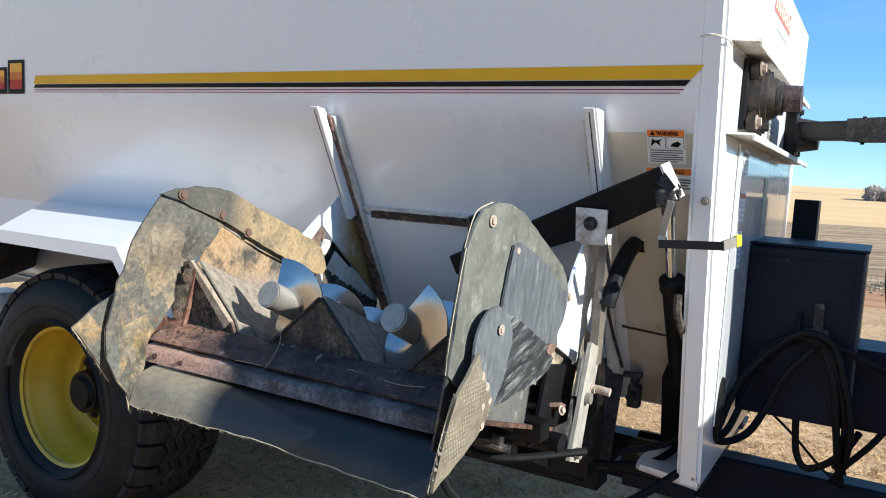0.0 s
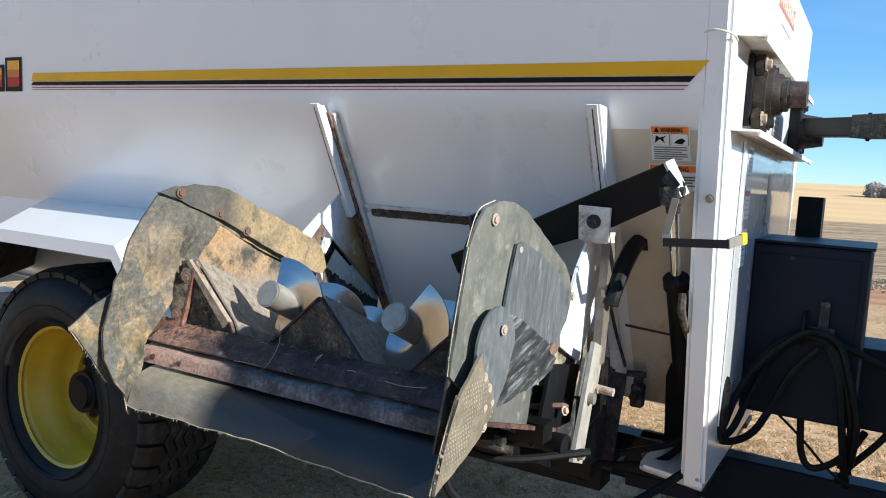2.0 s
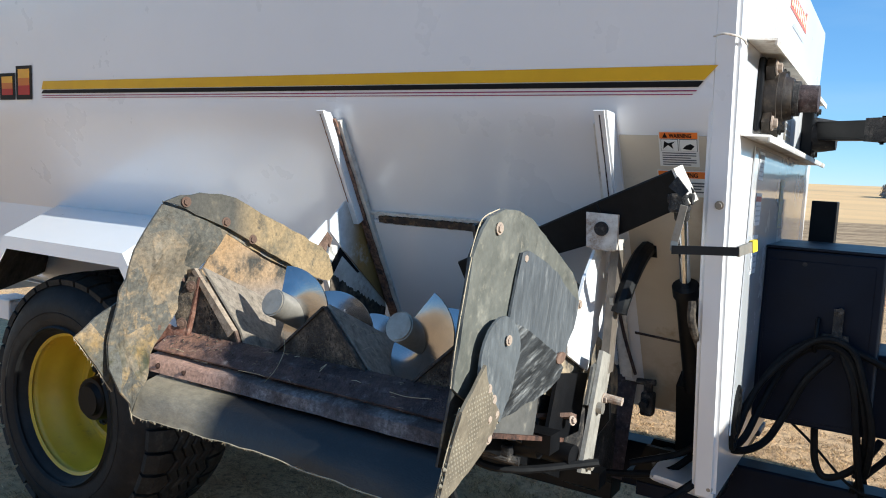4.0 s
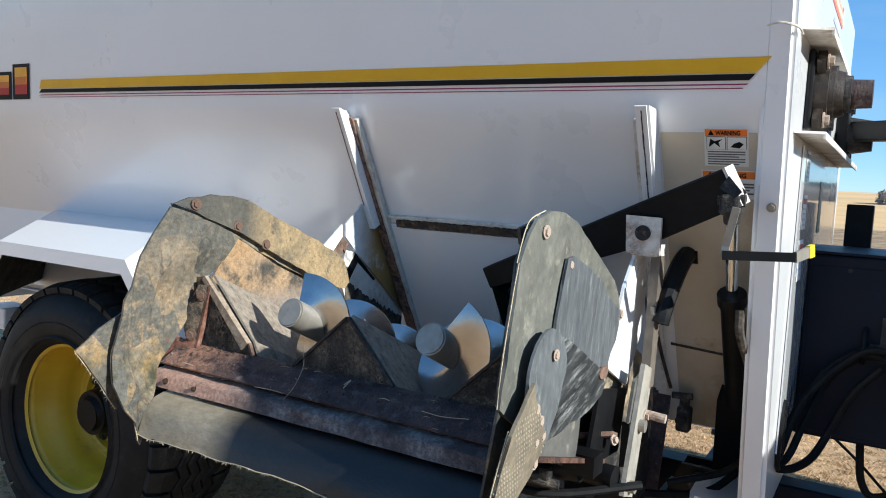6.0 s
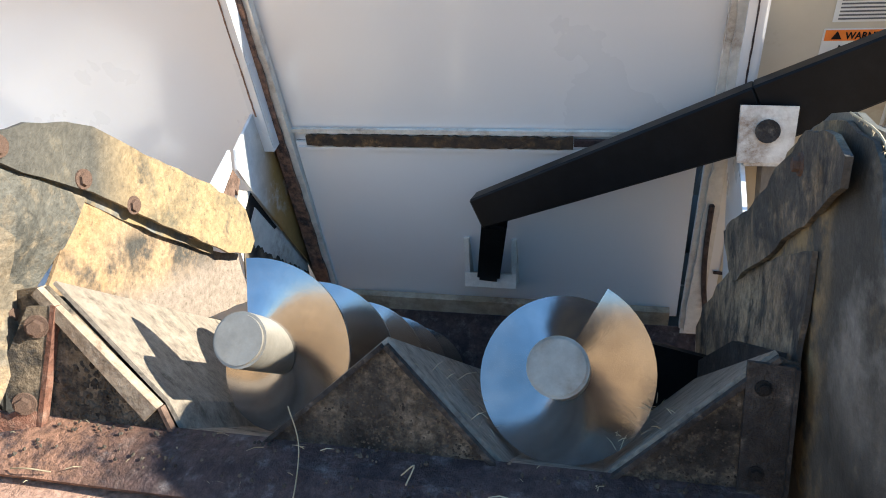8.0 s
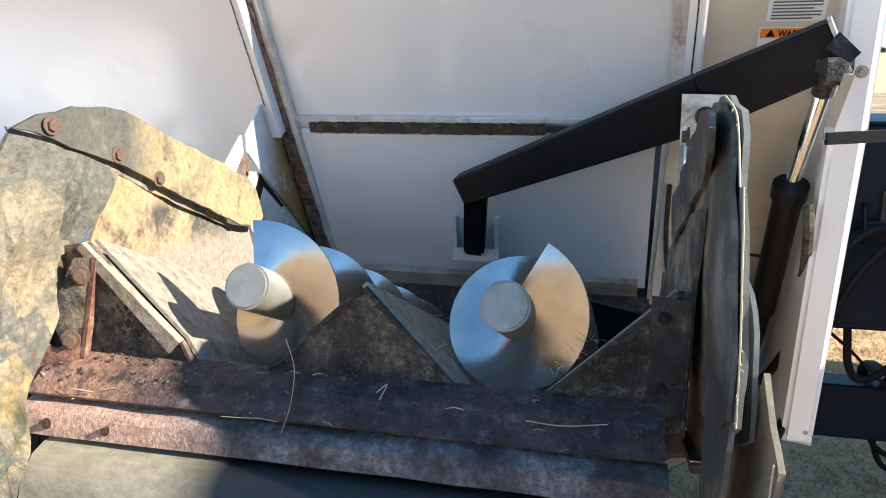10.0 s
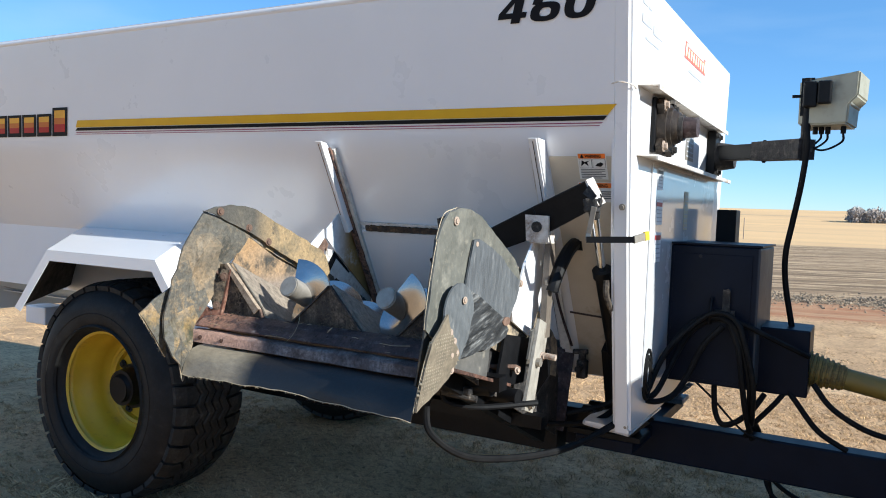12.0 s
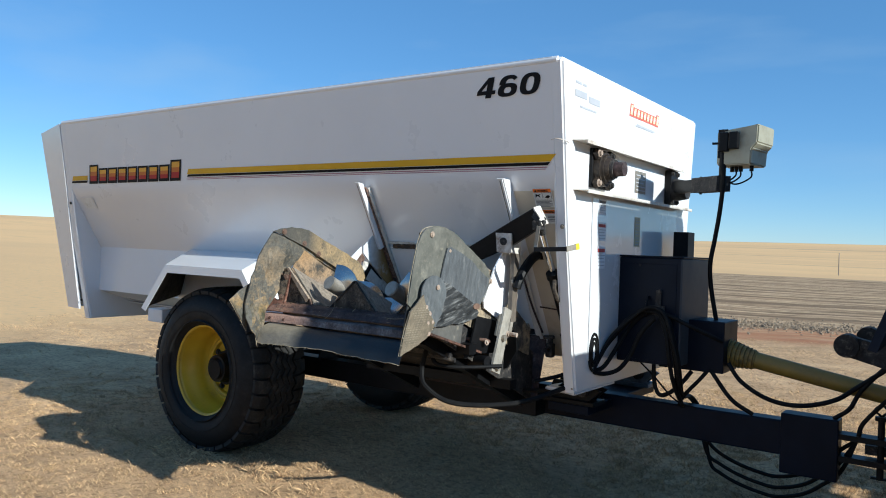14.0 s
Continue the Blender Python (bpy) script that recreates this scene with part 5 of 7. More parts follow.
def make_guide(x, side):
    """A channel standing on the slope; side: towards which its outer flange turns."""
    zt, zb, d = 1.80, 1.44, 0.060
    w0, w1 = 0.006 * side, 0.036 * side
    bm = bmesh.new()
    slab(bm, [on_slope(x + w0, zb, -0.01), on_slope(x + w0, zt, 0.004), on_slope(x + w0, zt + 0.03, d), on_slope(x + w0, zb, d)], 0.006, (1, 0, 0))
    slab(bm, [on_slope(x + w0, zb, d), on_slope(x + w0, zt + 0.03, d), on_slope(x + w1, zt + 0.03, d), on_slope(x + w1, zb, d)], 0.006, OUT_OF_SLOPE)
    slab(bm, [on_slope(x + w1 - 0.005 * side, zb, d - 0.03), on_slope(x + w1 - 0.005 * side, zt, d - 0.03), on_slope(x + w1 - 0.005 * side, zt + 0.03, d), on_slope(x + w1 - 0.005 * side, zb, d)], 0.006, (1, 0, 0))
    g = part("gate_guide", bm, WHITE, wagon, "white steel gate guide, chipped at the edges")
    low = 0.965                          # the seal and its rail run on down to the gate's foot
    rnd = random.Random(int(x * 100))
    steps = [(k / 40, zt - 0.01 - (zt - low - 0.01) * k / 40) for k in range(41)]
    bm = bmesh.new()
    inner = [on_slope(x + 0.022 * side, z, 0.026 + rnd.uniform(0, 0.002)) for u, z in steps]
    outer = [on_slope(x + (0.047 + 0.014 * u * u + rnd.uniform(-0.002, 0.002)) * side, z, 0.026) for u, z in steps]
    slab(bm, inner + outer[::-1], 0.008, OUT_OF_SLOPE)
    part("rusty_seal", bm, RUST_DARK if side > 0 else WHITE_WORN, g, "dark rusty strip beside the guide" if side > 0 else "grimy white strip beside the guide")
    bm = bmesh.new()
    slab(bm, [on_slope(x + 0.044 * side, low, 0.004), on_slope(x + 0.044 * side, zt - 0.02, 0.004), on_slope(x + 0.058 * side, zt - 0.02, 0.004), on_slope(x + 0.070 * side, low, 0.004)], 0.020, OUT_OF_SLOPE)
    part("gate_rail", bm, WHITE_WORN, g, "white rail that holds the gate, chipped to rust")
    # chipped seam down the flange
    bm = bmesh.new()
    rnd2 = random.Random(5)
    a = [on_slope(x + (0.018 + rnd2.uniform(-0.0005, 0.0005)) * side, zt + 0.02 - 0.3 * k / 30, d + 0.0065) for k in range(31)]
    b = [on_slope(x + (0.021 + rnd2.uniform(-0.0005, 0.001)) * side, zt + 0.02 - 0.3 * k / 30, d + 0.0065) for k in range(31)]
    slab(bm, a + b[::-1], 0.001, OUT_OF_SLOPE)
    part("chipped_seam", bm, RUST_DARK, g)


make_guide(-1.352, 1)
make_guide(-0.322, -1)


def yz_plate(bm, x, pts, thick):
    return slab(bm, [(x, y, z) for y, z in pts], thick, (1, 0, 0))


bm = bmesh.new()
yz_plate(bm, -1.345, [(0.213, 1.511), (0.106, 1.422), (0.109, 1.381), (0.179, 1.32), (0.314, 1.216), (0.474, 1.09), (0.535, 1.02), (0.55, 1.004), (0.262, 1.50)], 0.006)
hood = part("hood_plate", bm, WHITE_RUST, wagon, "white hood plate streaked with rust")
bm = bmesh.new()
yz_plate(bm, -1.355, [(0.123, 1.335), (0.180, 1.325), (0.474, 1.115), (0.49, 1.054), (0.358, 1.03), (0.143, 1.15), (0.10, 1.236)], 0.006)
part("hood_side", bm, WHITE_WORN, hood, "lower hood piece with chipped white paint")
bm = bmesh.new()
yz_plate(bm, -1.355, [(0.009, 1.354), (0.100, 1.422), (0.104, 1.381), (0.048, 1.325), (0.02, 1.33)], 0.006)
part("hood_lip", bm, WHITE, hood)
bm = bmesh.new()
yz_plate(bm, -1.3545, [(0.051, 1.325), (0.104, 1.381), (0.133, 1.356), (0.12, 1.325), (0.11, 1.34), (0.10, 1.31), (0.085, 1.325), (0.08, 1.30)], 0.007)
part("rust_fringe", bm, RUST_LIGHT, hood, "bare rusted corner")
bm = bmesh.new()
yz_plate(bm, -1.349, [(0.118, 1.245), (0.178, 1.322), (0.196, 1.306), (0.30, 1.222), (0.288, 1.22), (0.192, 1.290), (0.142, 1.222)], 0.002)
part("hood_slit", bm, BLACK, hood)
rnd3 = random.Random(5)
bm = bmesh.new()
crest = [(0.13 + 0.35 * k / 40, 1.225 - 0.165 * k / 40 + rnd3.uniform(-0.008, 0.008)) for k in range(41)]
yz_plate(bm, -1.349, crest + [(0.48, 1.02), (0.358, 1.02), (0.13, 1.14)], 0.003)
part("hood_muck", bm, MUCK, hood, "dark feed muck caked along the hood")

# ---- lift arm, pivot and cylinder ----
def make_arm():
    bm = bmesh.new()
    left, mid, right = Vector((-0.845, 0.222, 1.292)), Vector((-0.318, 0.085, 1.505)), Vector((-0.10, 0.02, 1.607))
    up = (0, -0.25, 1)
    bar(bm, left, mid, 0.05, 0.068, up, 0.05, 0.112)
    bar(bm, mid, right, 0.05, 0.112, up, 0.05, 0.098)
    bmesh.ops.bevel(bm, geom=list(bm.edges), offset=0.004, segments=1, affect="EDGES")
    arm = part("lift_arm", bm, BLACK, wagon, "black tapered box-section lift arm")
    bm = bmesh.new()
    bar(bm, (-0.812, 0.235, 1.272), (-0.858, 0.448, 1.095), 0.055, 0.045, (0, 1, 1))
    bmesh.ops.bevel(bm, geom=list(bm.edges), offset=0.006, segments=2, affect="EDGES")
    part("arm_toe", bm, BLACK, arm)
    bm = bmesh.new()
    slab(bm, [(-0.128, -0.012, 1.60), (-0.088, -0.026, 1.575), (-0.074, -0.028, 1.592), (-0.108, -0.012, 1.628)], 0.010, (0, -1, 0))
    part("arm_ear", bm, DIRTY_BLACK, arm)
    bm = bmesh.new()
    slab(bm, [(-0.128, 0.055, 1.60), (-0.088, 0.04, 1.575), (-0.074, 0.04, 1.592), (-0.108, 0.055, 1.628)], 0.010, (0, -1, 0))
    part("arm_ear", bm, DIRTY_BLACK, arm)
    # added pale cap: worn paint plus the sun on the arm's end face
    bm = bmesh.new()
    bar(bm, right, right + (right - mid).normalized() * 0.007, 0.052, 0.100, up)
    part("arm_end", bm, WHITE_WORN, arm, "end of the arm worn pale, with sunlight painted in")
    # white pivot plate with its pin
    bm = bmesh.new()
    m = pose(-0.318, 0.052, 1.470, 8, 0, 0)
    slab(bm, [m @ Vector(p) for p in ((-0.044, 0, -0.05), (0.044, 0, -0.05), (0.046, 0, 0.048), (-0.046, 0, 0.05))], 0.012, (0, -1, 0))
    block(bm, (-0.35, 0.052, 1.415), (-0.285, 0.14, 1.445))
    plate = part("pivot_plate", bm, WHITE_WORN, wagon, "worn white pivot plate")
    bm = bmesh.new()
    rod(bm, m @ Vector((0.0, 0.12, 0.008)), m @ Vector((0.0, -0.018, 0.008)), 0.02, 18)
    part("pivot_pin", bm, DIRTY_BLACK, plate, smooth=True)
    # gusset, post and links under the pivot
    bm = bmesh.new()
    yz_plate(bm, -0.352, [(0.094, 1.432), (0.004, 1.337), (-0.09, 1.168), (-0.082, 1.135), (0.08, 1.060), (0.18, 1.19), (0.225, 1.41)], 0.008)
    gus = part("gusset", bm, WHITE, wagon, "white gusset plate below the pivot")
    bm = bmesh.new()
    bar(bm, (-0.298, 0.13, 1.425), (-0.298, 0.112, 1.06), 0.024, 0.05, (0, 1, 0))
    part("pivot_post", bm, POST, gus, "grimy brown-white post, darkened for the shadow beside the gusset")
    bm = bmesh.new()
    tube(bm, [(-0.262, 0.33, 1.42), (-0.265, 0.25, 1.39), (-0.27, 0.17, 1.325), (-0.275, 0.125, 1.265), (-0.278, 0.115, 1.235)], 0.026, 10, 6)
    rod(bm, (-0.275, 0.33, 1.415), (-0.235, 0.33, 1.415), 0.03, 14)
    part("crank_link", bm, BLACK, wagon, "black bent link")
    bm = bmesh.new()
    yz_plate(bm, -0.298, [(0.09, 1.28), (0.115, 1.28), (0.155, 1.195), (0.10, 1.0), (0.07, 1.0), (0.12, 1.19)], 0.010)
    part("side_link", bm, LINK, wagon)
    bm = bmesh.new()
    bar(bm, (-0.285, 0.05, 1.13), (-0.283, -0.058, 0.815), 0.012, 0.072, (0, 1, 0), 0.012, 0.082)
    link = part("lift_link", bm, LINK, wagon, "worn pale flat lift link")
    bm = bmesh.new()
    rod(bm, (-0.30, 0.0, 0.985), (-0.262, 0.0, 0.985), 0.016, 14)
    part("link_boss", bm, WORN_STEEL, link)
    bm = bmesh.new()
    rod(bm, (-0.30, -0.05, 0.84), (-0.262, -0.05, 0.84), 0.016, 14)
    part("link_boss", bm, WORN_STEEL, link)
    bolt(link, (-0.277, 0.045, 1.00), (1, -0.2, 0), 0.011, BOLT_TAN)
    bm = bmesh.new()
    rod(bm, (-0.30, 0.05, 1.005), (-0.225, 0.05, 1.0), 0.012, 12)
    part("link_pin", bm, BOLT_TAN, link)
    # hydraulic cylinder
    top, mid, low = Vector((-0.105, 0.02, 1.578)), Vector((-0.118, 0.215, 1.318)), Vector((-0.115, 0.43, 0.98))
    bm = bmesh.new()
    rod(bm, top, top.lerp(mid, 0.22), 0.022, 16, 0.020)
    block(bm, (-0.128, -0.012, 1.535), (-0.082, 0.05, 1.585), 0.008)
    rod(bm, (-0.135, 0.018, 1.572), (-0.072, 0.018, 1.572), 0.015, 14)
    cyl = part("gate_cylinder", bm, DIRTY_BLACK, wagon, "black hydraulic cylinder with a chrome rod")
    bm = bmesh.new()
    rod(bm, top, mid, 0.0155, 16)
    part("piston_rod", bm, CHROME, cyl, "bright chrome rod", smooth=True)
    bm = bmesh.new()
    rod(bm, mid, low, 0.031, 18)
    rod(bm, mid - (low - mid) * 0.02, mid + (low - mid) * 0.06, 0.038, 18)
    part("barrel", bm, BLACK, cyl, smooth=True)
    bm = bmesh.new()
    tube(bm, [mid + Vector((0.03, -0.04, -0.03)), mid + Vector((0.035, -0.045, -0.09)), mid + Vector((0.05, 0.02, -0.17)), mid + Vector((0.06, 0.08, -0.22))], 0.012, 8)
    part("port_pipe", bm, MUCK, cyl)
    bm = bmesh.new()
    tube(bm, [mid + Vector((0.06, 0.08, -0.22)), (-0.03, 0.33, 1.0), (-0.06, 0.40, 0.88), (-0.12, 0.42, 0.78), (-0.28, 0.36, 0.72)], 0.011, 8)
    part("cylinder_hose", bm, HOSE, cyl)
    bm = bmesh.new()
    rod(bm, mid + Vector((0.058, 0.07, -0.205)), mid + Vector((0.062, 0.085, -0.225)), 0.014, 10)
    part("hose_collar", bm, WHITE_WORN, cyl)
    # position pointer: a strap from the rod end and a bar with a yellow tip
    bm = bmesh.new()
    bar(bm, (-0.085, -0.02, 1.555), (-0.105, -0.005, 1.46), 0.018, 0.005, (0, 1, 0))
    bar(bm, (-0.105, -0.005, 1.465), (-0.105, -0.008, 1.437), 0.018, 0.005, (0, 1, 0))
    part("pointer_strap", bm, WORN_STEEL, cyl)
    bm = bmesh.new()
    bar(bm, (-0.11, -0.012, 1.44), (0.045, 0.03, 1.447), 0.012, 0.022)
    pointer = part("gate_pointer", bm, BLACK, wagon, "black gate position bar with a yellow tip")
    bm = bmesh.new()
    bar(bm, (0.045, 0.03, 1.447), (0.072, 0.10, 1.462), 0.008, 0.026)
    part("pointer_bend", bm, WORN_STEEL, pointer)
    bm = bmesh.new()
    bar(bm, (0.066, 0.085, 1.459), (0.074, 0.105, 1.463), 0.011, 0.03)
    part("yellow_tip", bm, BAND_YELLOW, pointer, "yellow painted tip")
    # dark bracket, valve and pipes in the bay behind
    bm = bmesh.new()
    bar(bm, (-0.13, 0.44, 1.0), (-0.15, 0.68, 0.705), 0.075, 0.06, (0, 1, 0), 0.11, 0.08)
    part("cylinder_bracket", bm, BLACK, wagon)
    bm = bmesh.new()
    block(bm, (-0.305, 0.51, 0.835), (-0.262, 0.555, 0.915), 0.008)
    rod(bm, (-0.285, 0.53, 0.91), (-0.285, 0.53, 0.955), 0.016, 12)
    rod(bm, (-0.285, 0.51, 0.88), (-0.285, 0.475, 0.88), 0.014, 12)
    rod(bm, (-0.325, 0.53, 0.945), (-0.262, 0.53, 0.95), 0.011, 10)
    part("valve", bm, DIRTY_BLACK, wagon, "greasy black hydraulic valve")
    bm = bmesh.new()
    tube(bm, [(-0.33, 0.52, 0.97), (-0.35, 0.46, 1.08), (-0.36, 0.40, 1.18), (-0.362, 0.33, 1.30)], 0.006, 6)
    part("bay_pipe", bm, RUST_DARK, wagon)
    bm = bmesh.new()
    slab(bm, [on_slope(-0.33, 1.118, 0.004), on_slope(-0.07, 1.10, 0.004), on_slope(-0.07, 1.106, 0.004), on_slope(-0.33, 1.125, 0.004)], 0.003, OUT_OF_SLOPE)
    part("sheet_seam", bm, RUST_DARK, wagon)


make_arm()


# ---- discharge chute, folded down ----
XL, XR = -1.37, -0.365
NOTCH = [(-1.30, 1.297), (-1.145, 1.14), (-1.125, 1.098), (-1.0, 1.096), (-0.832, 1.248), (-0.688, 1.097), (-0.563, 1.096), (-0.385, 1.268)]


def skin(name, pts, x, thick, material, parent, label="", bow=None, wave=0.006, seed=0.0, cuts=3, rough_edge=0.003):
    """A hanging rubber or steel sheet: an outline in y and z, bowed and rippled in x, with frayed edges."""
    bm = bmesh.new()
    out = ragged([(x, y, z) for y, z in pts], rough_edge, 0.03, int(seed * 7) + 3)
    f = bm.faces.new([bm.verts.new((x, p.y, p.z)) for p in out])
    bmesh.ops.triangulate(bm, faces=[f])
    bmesh.ops.subdivide_edges(bm, edges=[e for e in bm.edges if e.calc_length() > 0.06], cuts=cuts, use_grid_fill=True)
    bmesh.ops.triangulate(bm, faces=bm.faces)
    for v in bm.verts:
        v.co.x += (bow(v.co.y, v.co.z) if bow else 0) + wave * noise.noise((v.co.y * 5 + seed, v.co.z * 5, seed * 3)) + wave * 0.35 * noise.noise((v.co.y * 17 + seed, v.co.z * 17, seed)) + wave * 0.9 * abs(noise.noise((v.co.y * 4 - v.co.z * 5 + seed, v.co.z * 3, seed + 2)))
    made = bmesh.ops.extrude_face_region(bm, geom=list(bm.faces))
    for v in made["geom"]:
        if isinstance(v, bmesh.types.BMVert):
            v.co.x += thick
    return part(name, bm, material, parent, label, smooth=True)


DIVE = 0.45                              # the troughs drop towards the hopper


def make_chute():
    # trough plates under the two augers
    bm = bmesh.new()
    rows = []
    for y in (-0.50, -0.2, 0.1, 0.50):
        rows.append([(x, y, z - DIVE * (y + 0.5)) for x, z in NOTCH])
    sheet(bm, rows, 0.006)
    chute = part("discharge_chute", bm, TROUGH, wagon, "scoured steel double-trough discharge chute")
    bm = bmesh.new()
    poly = [(XL, 1.06), (XR, 1.06), (XR, 1.262)] + NOTCH[::-1] + [(XL, 1.285)]
    slab(bm, [(x, -0.506, z) for x, z in poly], 0.008, (0, -1, 0))
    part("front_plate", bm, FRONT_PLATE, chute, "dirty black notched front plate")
    # flanges along the notch
    for a, b in zip(NOTCH, NOTCH[1:]):
        bm = bmesh.new()
        d = Vector((b[0] - a[0], 0, b[1] - a[1]))
        n = Vector((-d.z, 0, d.x)).normalized()
        off = n * 0.004
        first = a == NOTCH[0]
        if first:
            bar(bm, Vector((a[0] - 0.004, -0.517, a[1])) - n * 0.006, Vector((b[0], -0.517, b[1])) - n * 0.010, 0.016, 0.015, n, 0.016, 0.028)
        else:
            bar(bm, Vector((a[0], -0.516, a[1])) + off, Vector((b[0], -0.516, b[1])) + off * 0.6, 0.010, 0.006, n)
        part("notch_flange", bm, LIP_EDGE if first else (RUST_LIGHT if b[0] < -1.1 else DIRTY_BLACK), chute)
    # side plates of the chute
    for x, t in ((XL + 0.01, 0.008), (XR - 0.02, 0.008)):
        bm = bmesh.new()
        yz_plate(bm, x, [(-0.50, 1.04), (-0.50, 1.27), (-0.20, 1.18), (0.50, 0.86), (0.50, 0.58)], t)
        part("side_plate", bm, DIRTY_BLACK, chute)
    bm = bmesh.new()
    slab(bm, [(XL + 0.02, -0.50, 1.055), (XR - 0.02, -0.50, 1.055), (XR - 0.02, 0.48, 0.61), (XL + 0.02, 0.48, 0.61)], 0.006, (0, 0, 1))
    part("bottom_plate", bm, DIRTY_BLACK, chute)
    bm = bmesh.new()
    slab(bm, [(XL - 0.03, 0.505, 0.60), (XR + 0.02, 0.505, 0.60), (XR + 0.02, 0.60, 0.94), (XL - 0.03, 0.60, 0.94)], 0.006, (0, 1, 0))
    part("apron", bm, RUST_DARK, chute, "dark apron plate between chute and hopper")
    # slanting corner plate at the rear end: black above, bare rust below, with a rusty ridge
    def front_slab(pts, thick, y=-0.516):
        bm = bmesh.new()
        slab(bm, [(x, y, z) for x, z in pts], thick, (0, -1, 0))
        return bm

    def wing_slab(pts, thick):
        # the plate turns out towards the flap that is bolted to it
        bm = bmesh.new()
        slab(bm, [(x, -0.516 + 0.36 * (x + 1.281), z) for x, z in pts], thick, (0.34, -0.94, 0))
        return bm

    angle = part("corner_angle", wing_slab([(-1.345, 1.125), (-1.312, 1.125), (-1.281, 1.274), (-1.316, 1.274), (-1.36, 1.18)], 0.006), FRONT_PLATE, chute, "muck-dusted corner plate, rusted bare at its foot")
    part("rusted_foot", wing_slab([(-1.425, 1.06), (-1.326, 1.06), (-1.313, 1.124), (-1.335, 1.133), (-1.355, 1.124), (-1.375, 1.135)], 0.0065), RUST_RED, angle, "red-brown rusted foot of the corner plate")
    bm = bmesh.new()
    bar(bm, (-1.325, -0.533, 1.065), (-1.281, -0.519, 1.275), 0.008, 0.014, (0, -1, 0), 0.007, 0.014)
    part("rusty_ridge", bm, RUST_RED, angle)
    for x, z in ((-1.305, 1.247), (-1.331, 1.139)):
        bolt(chute, (x, -0.522 + 0.36 * (x + 1.281), z), (0.34, -0.94, 0), 0.0105, RUST_LIGHT)
    # drain hole, and the broken edge of the crust above the ledge
    part("plate_hole", front_slab([(-1.249, 1.214), (-1.237, 1.220), (-1.225, 1.207), (-1.238, 1.199)], 0.0015), BLACK, chute)
    rnd = random.Random(14)
    crest = [(-1.318 + 0.15 * k / 24, 1.093 - 0.004 * k / 24 + rnd.uniform(-0.004, 0.004)) for k in range(25)]
    part("muck_crust", front_slab(crest + [(x, z - rnd.uniform(0.006, 0.014)) for x, z in crest[::-1]], 0.006), LIP_EDGE, chute, "pale broken edge of the caked muck")
    bm = front_slab([(-0.42, 1.07), (-0.372, 1.07), (-0.372, 1.262), (-0.42, 1.265)], 0.006)
    part("corner_angle", bm, DIRTY_BLACK, chute)
    bm = bmesh.new()
    slab(bm, [(-0.372, -0.516, 1.07), (-0.372, -0.53, 1.07), (-0.372, -0.53, 1.262), (-0.372, -0.516, 1.262)], 0.004, (1, 0, 0))
    part("angle_flange", bm, DIRTY_BLACK, chute)
    for z in (1.236, 1.135):
        bolt(chute, (-0.402, -0.522, z), (0, -1, 0), 0.006, DIRTY_BLACK)
    # sloping ledge and rail along the mouth
    bm = bmesh.new()
    sheet(bm, [[(XL, -0.512, 1.112), (XR - 0.03, -0.512, 1.112)], [(XL, -0.560, 1.098), (XR - 0.03, -0.560, 1.098)], [(XL, -0.604, 1.071), (XR - 0.03, -0.604, 1.069)]], 0.006)
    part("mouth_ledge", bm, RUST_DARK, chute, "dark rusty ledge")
    bm = bmesh.new()
    rows = []
    rnd = random.Random(9)
    for y, z in ((-0.585, 1.058), (-0.618, 1.053), (-0.627, 1.046), (-0.634, 1.017)):
        rows.append([(XL - 0.005 + (XR - XL - 0.02) * k / 14, y + rnd.uniform(-0.002, 0.002), z + rnd.uniform(-0.002, 0.002)) for k in range(15)])
    sheet(bm, rows, 0.007)
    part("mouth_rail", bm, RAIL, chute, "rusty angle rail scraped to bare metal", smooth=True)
    for x in (-1.315, -1.21):
        bolt(chute, (x, -0.630, 1.034), (0, -0.95, 0.3), 0.0055, RUST)
    # smooth black lip below the rail, frayed at its lower edge
    bm = bmesh.new()
    rnd = random.Random(2)
    prof = [(-0.605, 1.008), (-0.632, 1.007), (-0.659, 0.999), (-0.679, 0.982), (-0.693, 0.960), (-0.701, 0.935), (-0.705, 0.910)]
    rows = []
    for i, (y, z) in enumerate(prof):
        row = []
        for k in range(70):
            u = k / 69
            x = XL + 0.05 + (XR - XL - 0.05) * u
            wav = 0.006 * noise.noise((x * 6, i * 0.4, 2)) * i / 6
            fray = rnd.uniform(-0.003, 0.003) if i == len(prof) - 1 else 0
            sag = 0.012 * math.sin(u * math.pi) * i / 6
            row.append((x, y - wav - 0.022 * u * (i / 6), z + fray + wav + sag))
        rows.append(row)
    sheet(bm, rows, 0.006)
    edge = [Vector(p) for p in rows[-1]]
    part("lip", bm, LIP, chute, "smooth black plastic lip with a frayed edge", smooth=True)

    def fray(points, seed, length=0.007):
        """Loose pale threads along a cut edge."""
        rnd = random.Random(seed)
        bm = bmesh.new()
        tube(bm, points, 0.0012, 5, 3)
        for a, b in zip(points, points[1:]):
            for _ in range(max(2, int((b - a).length / 0.0035))):
                p = a.lerp(b, rnd.random())
                d = Vector((rnd.gauss(0, 0.4), rnd.gauss(-0.3, 0.4), rnd.gauss(-0.7, 0.4))).normalized() * length * rnd.uniform(0.3, 1.2)
                w = Vector((rnd.gauss(0, 1), rnd.gauss(0, 1), 0)).normalized() * 0.0009
                vs = [bm.verts.new(q) for q in (p - w, p + w, p + d)]
                bm.faces.new(vs)
